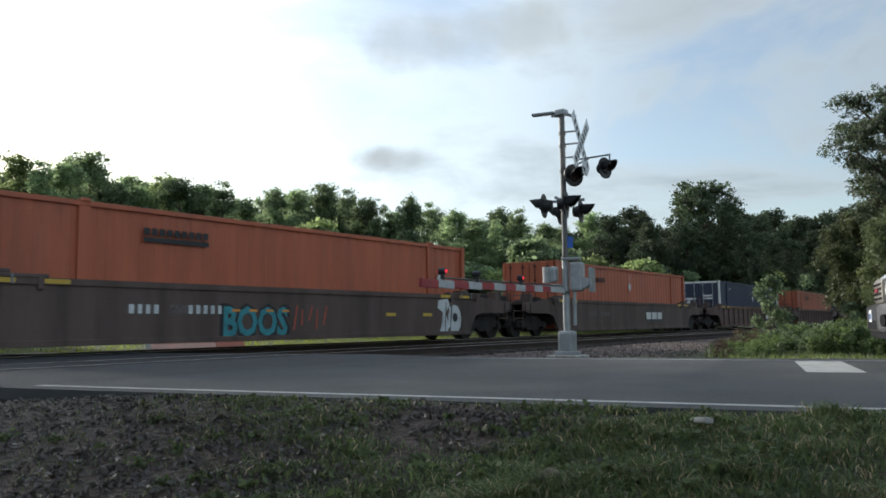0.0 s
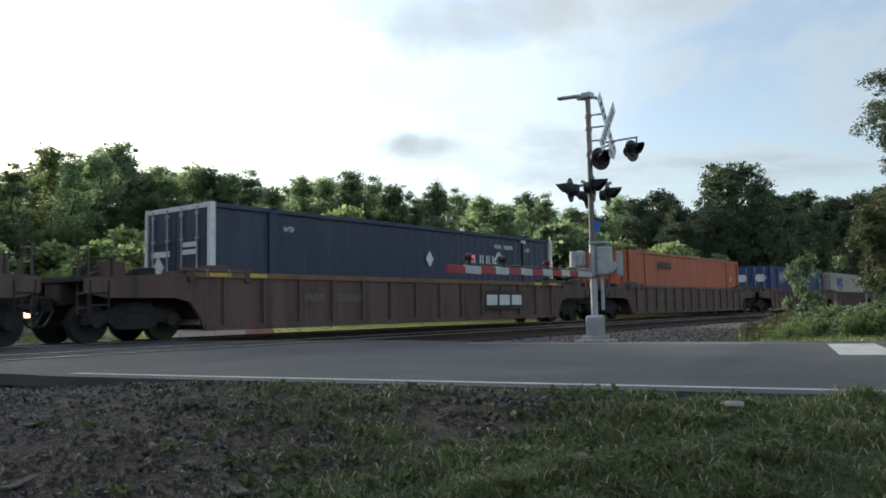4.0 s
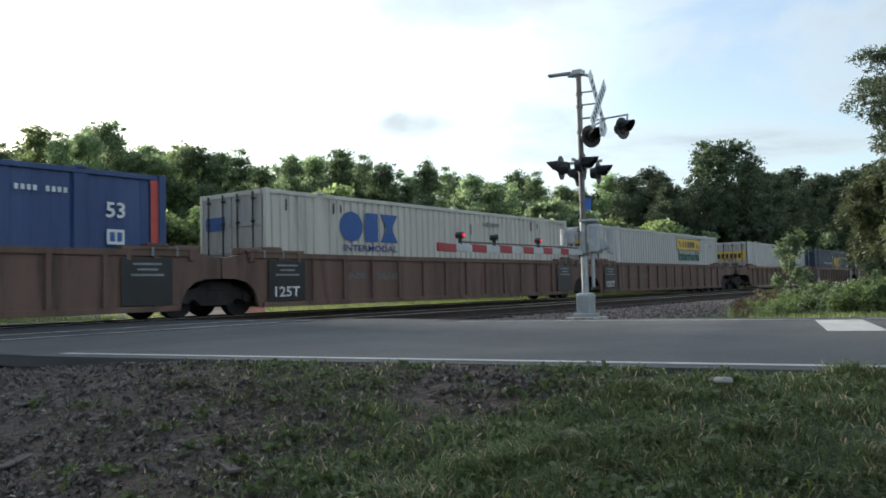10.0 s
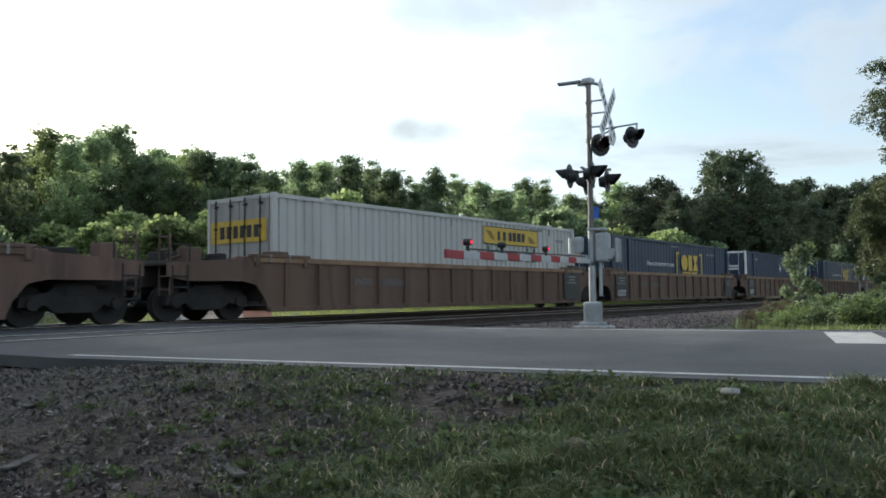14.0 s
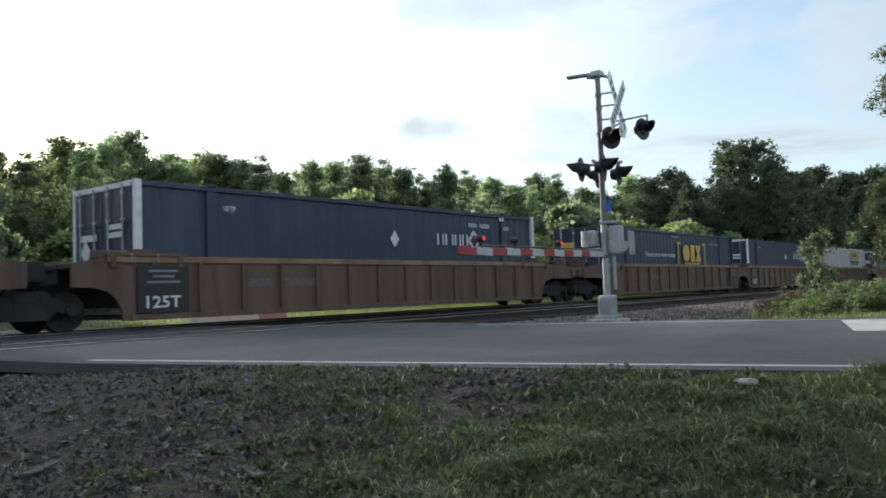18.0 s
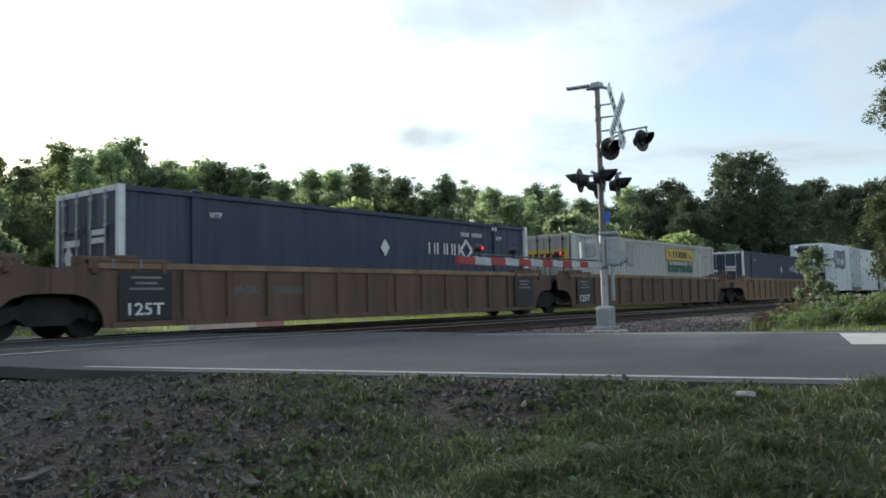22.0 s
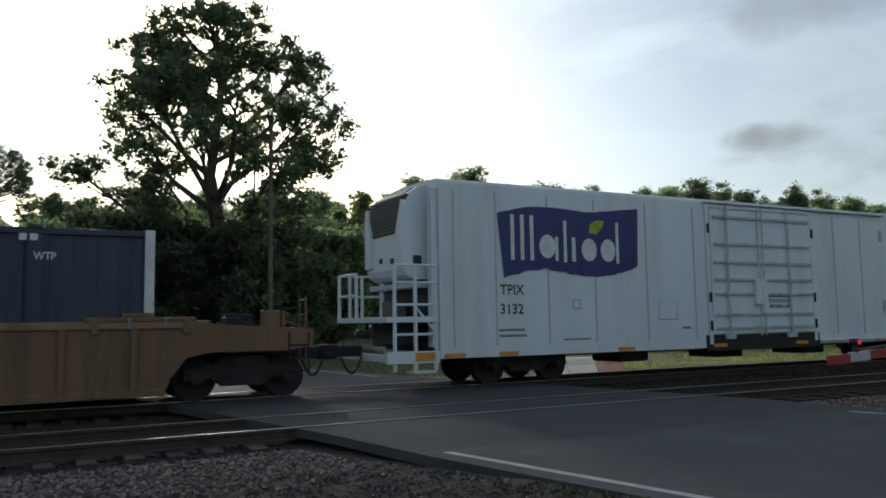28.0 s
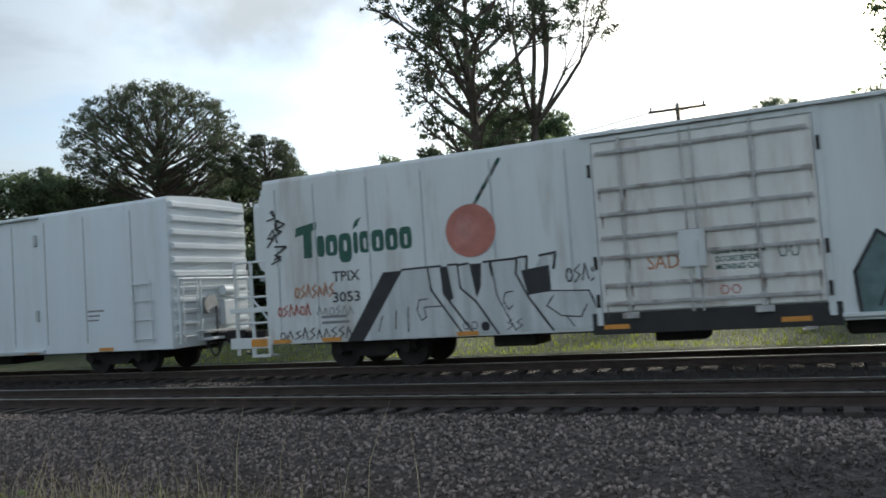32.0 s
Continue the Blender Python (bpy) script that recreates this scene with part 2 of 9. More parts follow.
M["black"] = mat("black_enamel", (0.012, 0.012, 0.013), 0.45, vary=0.3)
M["dark"] = mat("grimy_black_steel", (0.019, 0.017, 0.016), 0.85, vary=0.5, scale=3, dirt=(0.038, 0.029, 0.024), dirt_amount=0.6)
M["white"] = mat("white_enamel", (0.74, 0.75, 0.75), 0.45, vary=0.08, scale=2)
M["red"] = mat("red_sheeting", (0.30, 0.028, 0.035), 0.5, vary=0.2)
M["redlamp"] = mat("red_lamp_lit", (0.5, 0.01, 0.01), 0.3, glow=(1.0, 0.03, 0.06, 0.75))
M["redlens"] = mat("red_lens_unlit", (0.014, 0.004, 0.004), 0.4, vary=0.1)
M["blue"] = mat("blue_sign", (0.02, 0.10, 0.42), 0.4)
M["concrete"] = mat("concrete", (0.34, 0.33, 0.31), 0.9, vary=0.2, scale=3, bump=0.4)
M["bark"] = mat("bark", (0.075, 0.06, 0.048), 0.95, vary=0.45, scale=3, fine=14, bump=1.0)
M["leaf"] = leaf_mat("broad_leaves", (0.138, 0.180, 0.096), 0.64, (2.05, 2.05, 1.95))
M["leaf_light"] = leaf_mat("pale_leaves", (0.152, 0.190, 0.078), 0.62, (1.7, 1.7, 1.6))
M["leaf_dark"] = leaf_mat("dark_leaves", (0.100, 0.132, 0.070), 0.6, (1.5, 1.5, 1.45))
M["leaf_deep"] = leaf_mat("deep_green_leaves", (0.062, 0.086, 0.046), 0.5, (1.1, 1.1, 1.1))
M["needle"] = leaf_mat("pine_needles", (0.085, 0.110, 0.064), 0.5, (1.25, 1.25, 1.25))
M["grass"] = leaf_mat("grass_blades", (0.092, 0.120, 0.045), 0.4)
M["straw"] = leaf_mat("dry_stalks", (0.44, 0.36, 0.22), 0.55)
# lawn: the sun on the grass is put into this bright blade colour
M["lawn"] = leaf_mat("sunlit_lawn_blades", (0.20, 0.235, 0.050), 0.55, (1.4, 1.4, 1.0))
M["verge"] = leaf_mat("verge_blades", (0.125, 0.155, 0.046), 0.45)
M["weed"] = leaf_mat("pale_weeds", (0.25, 0.25, 0.105), 0.55, (1.6, 1.6, 1.3))
M["pole"] = mat("weathered_pole", (0.11, 0.09, 0.075), 0.9, vary=0.3, scale=2, fine=25, bump=0.6)


def ground_mat():
    """Grass, bare soil and spilt ballast, mixed by broad noise and by the distance from the tracks and the road."""
    m = bpy.data.materials.new("verge_ground")
    m.use_nodes = True
    nt = m.node_tree
    N, L = nt.nodes.new, nt.links.new
    bsdf = nt.nodes["Principled BSDF"]
    bsdf.inputs["Roughness"].default_value = 0.95
    tc, at = N("ShaderNodeTexCoord"), N("ShaderNodeAttribute")
    at.attribute_name = "gravel"
    def noise_(s, d):
        n = N("ShaderNodeTexNoise"); n.inputs["Scale"].default_value, n.inputs["Detail"].default_value = s, d
        L(tc.outputs["Object"], n.inputs["Vector"]); return n
    n1, n2, n3, n4 = noise_(0.5, 7), noise_(6, 5), noise_(45, 3), noise_(0.09, 4)
    vor = N("ShaderNodeTexVoronoi"); vor.inputs["Scale"].default_value = 16
    L(tc.outputs["Object"], vor.inputs["Vector"])
    def ramp_(src, stops):
        r = N("ShaderNodeValToRGB"); L(src, r.inputs[0])
        el = r.color_ramp.elements
        el[0].position, el[0].color = stops[0][0], (*stops[0][1], 1)
        el[1].position, el[1].color = stops[-1][0], (*stops[-1][1], 1)
        for p, c in stops[1:-1]:
            x = el.new(p); x.color = (*c, 1)
        return r
    grass = ramp_(n2.outputs["Fac"], [(0.25, (0.024, 0.028, 0.014)), (0.5, (0.045, 0.060, 0.022)), (0.75, (0.080, 0.095, 0.036))])
    soil = ramp_(n2.outputs["Fac"], [(0.3, (0.036, 0.023, 0.017)), (0.7, (0.088, 0.060, 0.047))])
    grav = ramp_(vor.outputs["Color"], [(0.0, (0.031, 0.024, 0.021)), (0.5, (0.073, 0.057, 0.050)), (1.0, (0.145, 0.119, 0.106))])
    turf = N("ShaderNodeAttribute"); turf.attribute_name = "turf"
    tm = N("ShaderNodeMath"); tm.operation = "SUBTRACT"
    L(n2.outputs["Fac"], tm.inputs[0]); L(turf.outputs["Fac"], tm.inputs[1])
    bare = N("ShaderNodeMapRange"); bare.inputs["From Min"].default_value, bare.inputs["From Max"].default_value = -0.15, 0.3
    L(tm.outputs[0], bare.inputs["Value"])
    mx1 = N("ShaderNodeMix"); mx1.data_type = "RGBA"
    L(bare.outputs[0], mx1.inputs["Factor"]); L(grass.outputs[0], mx1.inputs["A"]); L(soil.outputs[0], mx1.inputs["B"])
    ga = N("ShaderNodeMath"); ga.operation = "ADD"
    gs = N("ShaderNodeMath"); gs.operation = "MULTIPLY_ADD"; gs.inputs[1].default_value, gs.inputs[2].default_value = 0.5, -0.25
    L(n1.outputs["Fac"], gs.inputs[0]); L(at.outputs["Fac"], ga.inputs[0]); L(gs.outputs[0], ga.inputs[1])
    gr = N("ShaderNodeMapRange"); gr.interpolation_type = "SMOOTHSTEP"
    gr.inputs["From Min"].default_value, gr.inputs["From Max"].default_value = 0.35, 0.7
    L(ga.outputs[0], gr.inputs["Value"])
    mx2 = N("ShaderNodeMix"); mx2.data_type = "RGBA"
    L(gr.outputs[0], mx2.inputs["Factor"]); L(mx1.outputs["Result"], mx2.inputs["A"]); L(grav.outputs[0], mx2.inputs["B"])
    # dark brown band along the rails and between the tracks
    ag = N("ShaderNodeAttribute"); ag.attribute_name = "darkened"
    gm = N("ShaderNodeMath"); gm.operation = "MULTIPLY"
    gn = N("ShaderNodeMapRange"); gn.inputs["From Min"].default_value, gn.inputs["From Max"].default_value = 0.3, 0.6
    gn.inputs["To Min"].default_value = 0.6
    L(n2.outputs["Fac"], gn.inputs["Value"]); L(ag.outputs["Fac"], gm.inputs[0]); L(gn.outputs[0], gm.inputs[1])
    mx3 = N("ShaderNodeMix"); mx3.data_type = "RGBA"; mx3.inputs["B"].default_value = (0.026, 0.021, 0.018, 1)
    L(gm.outputs[0], mx3.inputs["Factor"]); L(mx2.outputs["Result"], mx3.inputs["A"])
    L(mx3.outputs["Result"], bsdf.inputs["Base Color"])
    b = N("ShaderNodeBump"); b.inputs["Strength"].default_value, b.inputs["Distance"].default_value = 1.0, 0.05
    h = N("ShaderNodeMath"); h.operation = "ADD"
    L(n3.outputs["Fac"], h.inputs[0]); L(vor.outputs["Distance"], h.inputs[1]); L(h.outputs[0], b.inputs["Height"])
    L(b.outputs[0], bsdf.inputs["Normal"])
    return m


M["ground"] = ground_mat()


# ---- mesh helpers ----
def mesh_ob(name, bm, material, parent=None, label=""):
    me = bpy.data.meshes.new(name)
    bm.to_mesh(me)
    bm.free()
    for one in (material if isinstance(material, (list, tuple)) else [material]):
        me.materials.append(one)
    ob = new(name, me)
    ob.parent = parent
    if label:
        ob["label"] = label
    return ob


def part(name, bm, material, parent, label=""):
    return mesh_ob(name, bm, material, parent, label)


def share(name, me, parent, m=None, label=""):
    """One more object on a mesh that already exists."""
    ob = new(name, me)
    ob.parent = parent
    if m is not None:
        ob.matrix_basis = m
    if label:
        ob["label"] = label
    return ob


def box(bm, x0, x1, y0, y1, z0, z1, bevel=0.0, mi=0):
    v = bmesh.ops.create_cube(bm, size=1.0, matrix=Matrix.Translation(((x0 + x1) / 2, (y0 + y1) / 2, (z0 + z1) / 2))
                              @ Matrix.Diagonal((x1 - x0, y1 - y0, z1 - z0, 1)))["verts"]
    faces = list({f for a in v for f in a.link_faces})
    for f in faces:
        f.material_index = mi
    if bevel:
        edges = list({e for a in v for e in a.link_edges})
        bmesh.ops.bevel(bm, geom=edges, offset=bevel, segments=2, affect="EDGES", profile=0.6)
    return v


def obox(bm, m, sx, sy, sz, bevel=0.0):
    """A box of the given size, centred on the pose m."""
    v = bmesh.ops.create_cube(bm, size=1.0, matrix=m @ Matrix.Diagonal((sx, sy, sz, 1)))["verts"]
    if bevel:
        bmesh.ops.bevel(bm, geom=list({e for a in v for e in a.link_edges}), offset=bevel, segments=2, affect="EDGES", profile=0.6)
    return v


def rod(bm, a, b, r, seg=8, r2=None, caps=True):
    """A round bar from a to b."""
    a, b = Vector(a), Vector(b)
    d = b - a
    q = d.to_track_quat("Z", "Y").to_matrix().to_4x4()
    return bmesh.ops.create_cone(bm, cap_ends=caps, segments=seg, radius1=r, radius2=r if r2 is None else r2, depth=d.length,
                                 matrix=Matrix.Translation((a + b) / 2) @ q)["verts"]


def bars_bm(pts, r, seg=8):
    bm = bmesh.new()
    for a, b in pts:
        rod(bm, a, b, r, seg)
    return bm


def prism(bm, poly, axis, lo, hi):
    """A flat outline given in two coordinates, drawn out along axis from lo to hi."""
    def put(p, h):
        return {"y": (p[0], h, p[1]), "x": (h, p[0], p[1]), "z": (p[0], p[1], h)}[axis]
    a = [bm.verts.new(put(p, lo)) for p in poly]
    b = [bm.verts.new(put(p, hi)) for p in poly]
    n = len(poly)
    fs = [bm.faces.new(a), bm.faces.new(b[::-1])]
    for i in range(n):
        fs.append(bm.faces.new((a[i], b[i], b[(i + 1) % n], a[(i + 1) % n])))
    bmesh.ops.recalc_face_normals(bm, faces=fs)
    return fs


def smooth(ob, angle=40):
    for p in ob.data.polygons:
        p.use_smooth = True
    return ob


def thing(name, label, category, group="", kind="", m=None):
    ob = tagged(new(name), label, category, group, kind)
    ob.empty_display_size = 0.3
    if m is not None:
        ob.matrix_basis = m
    return ob


def lettering(parent, name, text, x, y, z, size, material, face="y-", width=None, spacing=1.0, bold=0.0):
    """Raised letters of the built-in font on a wall that faces -y, -x or +x; x, y, z: their left foot, as read."""
    cu = bpy.data.curves.new(name, "FONT")
    cu.body, cu.size, cu.extrude, cu.space_character = text, size, 0.0, spacing
    cu.resolution_u = 2
    cu.offset = bold or 0.018 * size
    tmp = new(name + "_curve", cu)
    dg = bpy.context.evaluated_depsgraph_get()
    me = bpy.data.meshes.new_from_object(tmp.evaluated_get(dg))
    bpy.data.objects.remove(tmp)
    bpy.data.curves.remove(cu)
    ys = [v.co.x for v in me.vertices] or [0, 1]
    sx = width / (max(ys) - min(ys)) if width else 1.0
    m = {"y-": Matrix(((1, 0, 0, x), (0, 0, 0, y), (0, 1, 0, z), (0, 0, 0, 1))),
         "x-": Matrix(((0, 0, 0, x), (-1, 0, 0, y), (0, 1, 0, z), (0, 0, 0, 1)))}[face]
    x0 = min(ys)
    for v in me.vertices:
        c = Vector(((v.co.x - x0) * sx, v.co.y, 0, 1))
        v.co = (m @ c).to_3d()
    me.materials.clear()
    me.materials.append(material)
    ob = new(name, me)
    ob.parent = parent
    return ob


# ---- ground, road, tracks ----
ROAD_TILT = 0.22          # the road leans: x falls by this for each metre of y


def road_x(y, x0):
    return x0 + (8.47 - y) * ROAD_TILT


def step(a, b, v):
    t = min(1, max(0, (v - a) / (b - a)))
    return t * t * (3 - 2 * t)


def ground_z(x, y):
    near, far = road_x(y, 4.25), road_x(y, 12.1)
    # verge beside the camera: falls from the road's edge into a shallow ditch
    side = near - x
    bank = -0.075 - 0.44 * step(0.25, 3.6, side)
    rough = 0.05 * noise.noise((x * 0.6, y * 0.6, 0)) + 0.02 * noise.noise((x * 2.3, y * 2.3, 3))
    z = bank if side > 0 else -0.075
    if x > far:
        z = -0.075 - 0.22 * step(0.5, 4.0, x - far)
    # track bed: shoulders of ballast on both sides
    bed = -0.235
    dy = abs(y - 14.5)
    k = 1 - step(4.2, 8.5 if y < 14.5 else 6.4, dy)
    z = z * (1 - k) + bed * k
    if near < x < far and y < 60:
        z = min(z, -0.14) if not (9.0 < y < 20.5) else -0.2
        rough = 0
    # beyond the tracks the lawn rises a little to the woods
    if y > 20:
        z = -0.22 + 0.012 * min(y - 20, 60)
        if near - 1 < x < far + 1:
            z = -0.16 + 0.012 * min(y - 20, 60)
    d = math.hypot(x, y)
    if d > 300:
        rough = 0
    return z + rough * (1 - k * 0.6)


def cover(x, y):
    """How thickly grass stands at a place, 0 to 1."""
    n = 0.5 + 0.5 * noise.noise((x * 0.45, y * 0.45, 7)) + 0.22 * noise.noise((x * 1.6, y * 1.6, 2))
    # bearing: soil and stones to the left of the crossing's corner, grass to the right
    b = math.degrees(math.atan2(x, y))
    right = step(30, 56, b + 9 * noise.noise((x * 0.7, y * 0.7, 11)))
    near = 1 - step(2.4, 3.6, math.hypot(x, y) + 0.6 * noise.noise((x, y, 4)))
    thick = max(right, 0.5 * near, 0.05)
    return max(0, min(1, (n - 0.24) * 1.8)) * thick


def make_ground():
    def line(lo, hi, mid_lo, mid_hi, fine, coarse):
        out, v = [], mid_lo
        while v < mid_hi:
            out.append(v); v += fine
        s, v = coarse, mid_hi
        while v < hi:
            out.append(v); v += s; s *= 1.25
        out.append(hi)
        s, v, low = coarse, mid_lo, []
        while v > lo:
            low.append(v); v -= s; s *= 1.25
        low.append(lo)
        return sorted(set(low + out))
    xs = line(-3000, 3000, -32, 30, 0.4, 0.8)
    ys = line(-2000, 3500, -4, 26, 0.4, 0.8)
    verts = [(x, y, ground_z(x, y)) for y in ys for x in xs]
    n = len(xs)
    faces = [(j * n + i, j * n + i + 1, (j + 1) * n + i + 1, (j + 1) * n + i) for j in range(len(ys) - 1) for i in range(n - 1)]
    me = bpy.data.meshes.new("ground")
    me.from_pydata(verts, [], faces)
    att = me.attributes.new("gravel", "FLOAT", "POINT")
    vals = []
    for x, y, z in verts:
        g = 1 - step(4.6, 9.2, abs(y - 14.5)) if y < 14.5 else 1 - step(4.2, 5.6, y - 14.5)
        # spilt stone and bare dirt in the corner between the road and the track
        corner = (1 - step(1.0, 5.5, road_x(y, 4.2) - x)) * step(3.0, 6.5, y) if x < road_x(y, 4.2) else 0
        vals.append(max(g, 0.60 * corner if y < 12 else 0, 0.5 * step(4.5, 8.0, y) if y < 12 and x < road_x(y, 4.2) else 0))
    att.data.foreach_set("value", vals)
    att = me.attributes.new("turf", "FLOAT", "POINT")
    att.data.foreach_set("value", [0.9 if y > 19.5 or x > road_x(y, 12.0) else min(1, 1.3 * cover(x, y)) if -20 < x < 8 else 0.6 for x, y, z in verts])
    att = me.attributes.new("darkened", "FLOAT", "POINT")
    att.data.foreach_set("value", [0.95 * (1 - step(3.55, 4.25, abs(y - 0.5 * (NEAR_Y + TRAIN_Y)))) for x, y, z in verts])
    me.materials.append(M["ground"])
    for p in me.polygons:
        p.use_smooth = True
    tagged(new("ground", me), "grassy verge with bare soil and spilt grey ballast", "ground", kind="structure")


make_ground()


def road_z(y):
    return -0.055 + (0.037 * step(8.2, 10.6, y)) - 0.037 * step(18.8, 21, y) + (0.012 * min(max(y - 21, 0), 60))


def strip(name, x0, x1, y0, y1, lift, material, parent=None, label="", n=40, thick=0.0):
    """A strip of road surface between two lines along the road."""
    bm = bmesh.new()
    rows = []
    for i in range(n + 1):
        y = y0 + (y1 - y0) * i / n
        rows.append([bm.verts.new((road_x(y, x), y, road_z(y) + lift)) for x in (x0, x1)])
    for a, b in zip(rows, rows[1:]):
        bm.faces.new((a[0], a[1], b[1], b[0]))
    if thick:
        r = bmesh.ops.extrude_face_region(bm, geom=bm.faces[:])
        bmesh.ops.translate(bm, verts=[v for v in r["geom"] if isinstance(v, bmesh.types.BMVert)], vec=(0, 0, -thick))
        bmesh.ops.recalc_face_normals(bm, faces=bm.faces[:])
    return mesh_ob(name, bm, material, parent, label)


road = strip("road", 4.12, 12.3, -60, 90, 0, M["asphalt"], n=300, thick=0.12)
tagged(road, "worn grey asphalt road across two railway tracks", "road", kind="structure")
strip("edge_line", 4.38, 4.50, -60, 8.5, 0.004, M["line"], road, "white painted edge line")
strip("edge_line", 11.62, 11.74, -60, 8.45, 0.004, M["line"], road, "white painted edge line")
strip("edge_line", 4.38, 4.50, 21, 88, 0.004, M["line"], road)
strip("edge_line", 11.62, 11.74, 21, 88, 0.004, M["line"], road)


def stop_bar():
    bm = bmesh.new()
    pts = [(10.02, 1.98), (12.72, 2.68), (12.92, 2.08), (10.22, 1.38)]
    bm.faces.new([bm.verts.new((x, y, road_z(y) + 0.004)) for x, y in pts][::-1])
    mesh_ob("stop_bar", bm, M["line"], road, "wide white stop bar")


stop_bar()
# darker asphalt of the crossing
strip("crossing_patch", 4.14, 12.28, 8.62, 20.4, 0.004, M["asphalt_new"], road, "darker asphalt patch at the crossing")

RAIL = [(-0.036, 0.0), (0.036, 0.0), (0.036, -0.04), (0.01, -0.055), (0.01, -0.14), (0.075, -0.165), (-0.075, -0.165), (-0.01, -0.14), (-0.01, -0.055), (-0.036, -0.04)]


def make_track(name, yc, label, x0, x1, tie_lo, tie_hi):
    top = tagged(new(name), label, "railway track", kind="structure")
    for s in (-1, 1):
        bm = bmesh.new()
        y = yc + s * 0.7535
        prism(bm, [(y + a, b - 0.006) for a, b in RAIL], "x", x0, x1)
        rail = part("rail", bm, M["rust"], top, "rusty steel rail")
        bm = bmesh.new()
        box(bm, x0, x1, y - 0.034, y + 0.034, -0.006, 0.0)
        part("running_surface", bm, M["steel"], rail, "polished running surface")
    bm = bmesh.new()
    box(bm, -0.115, 0.115, -1.3, 1.3, -0.36, -0.175, 0.012)
    me = bpy.data.meshes.new("tie")
    bm.to_mesh(me); bm.free()
    me.materials.append(M["tie"])
    rnd = random.Random(int(yc * 10))
    x = tie_lo
    while x < tie_hi:
        if not (road_x(yc, 3.7) < x < road_x(yc, 12.5)):
            share("tie", me, top, pose(x + rnd.uniform(-0.03, 0.03), yc + rnd.uniform(-0.05, 0.05), rnd.uniform(-0.012, 0.006), 0, 0, rnd.uniform(-1.2, 1.2)))
        x += 0.52
    return top


make_track("track_near", NEAR_Y, "rusty steel rails on dark wooden ties, unused near track", -400, 500, -45, 75)
make_track("track_far", TRAIN_Y, "steel rails on dark wooden ties under the train", -400, 500, -45, 75)


# ---- the train ----
PAINT = {
    "orange": mat("orange_container_paint", (0.42, 0.106, 0.047), 0.55, vary=0.16, scale=1.2, fine=30, bump=0.06, dirt=(0.20, 0.08, 0.05), dirt_amount=0.45, dirt_scale=0.8, streak=True),
    "navy": mat("navy_container_paint", (0.020, 0.030, 0.062), 0.5, vary=0.2, scale=1.2, bump=0.06, dirt=(0.06, 0.07, 0.09), dirt_amount=0.4, dirt_scale=0.8, streak=True),
    "blue": mat("blue_container_paint", (0.021, 0.048, 0.140), 0.5, vary=0.18, scale=1.2, bump=0.06, dirt=(0.06, 0.08, 0.15), dirt_amount=0.4, streak=True),
    "deep": mat("dark_blue_container_paint", (0.014, 0.028, 0.060), 0.5, vary=0.2, scale=1.2, bump=0.06, dirt=(0.04, 0.05, 0.06), dirt_amount=0.4, streak=True),
    "white": mat("white_container_paint", (0.43, 0.42, 0.395), 0.5, vary=0.10, scale=1.0, bump=0.06, dirt=(0.34, 0.31, 0.27), dirt_amount=0.5, dirt_scale=0.9, streak=True),
    "worn_door": mat("grimy_door_paint", (0.34, 0.325, 0.30), 0.65, vary=0.3, scale=2.0, dirt=(0.10, 0.08, 0.07), dirt_amount=0.7, dirt_scale=2.0, streak=True),
    "cream": mat("off_white_container_paint", (0.46, 0.43, 0.375), 0.5, vary=0.10, scale=1.0, bump=0.06, dirt=(0.30, 0.25, 0.2), dirt_amount=0.55, dirt_scale=0.9, streak=True),
}
WELL = {
    "brown": mat("dark_brown_car_paint", (0.100, 0.068, 0.056), 0.75, vary=0.3, scale=1.0, dirt=(0.03, 0.024, 0.02), dirt_amount=0.7, dirt_scale=0.7, streak=True),
    "maroon": mat("maroon_brown_car_paint", (0.108, 0.065, 0.054), 0.75, vary=0.3, scale=1.0, dirt=(0.030, 0.022, 0.019), dirt_amount=0.85, dirt_scale=1.7, streak=True),
    "rust": mat("rust_brown_car_paint", (0.125, 0.073, 0.054), 0.75, vary=0.28, scale=1.0, dirt=(0.040, 0.024, 0.018), dirt_amount=0.8, dirt_scale=1.6, streak=True),
    "tan": mat("weathered_tan_car_paint", (0.116, 0.070, 0.048), 0.75, vary=0.25, scale=1.0, dirt=(0.050, 0.030, 0.021), dirt_amount=0.75, dirt_scale=1.6, streak=True),
    "darkened": mat("brake_dust_grime", (0.040, 0.030, 0.027), 0.85, vary=0.4, scale=2.0, dirt=(0.075, 0.05, 0.04), dirt_amount=0.4, dirt_scale=1.5),
    "chord": mat("worn_tan_chord_paint", (0.235, 0.142, 0.080), 0.7, vary=0.3, scale=1.4, dirt=(0.11, 0.065, 0.04), dirt_amount=0.7, dirt_scale=1.1),
    "amber": mat("yellow_brown_car_paint", (0.170, 0.096, 0.048), 0.7, vary=0.22, scale=1.0, dirt=(0.070, 0.040, 0.024), dirt_amount=0.7, dirt_scale=1.5, streak=True),
}
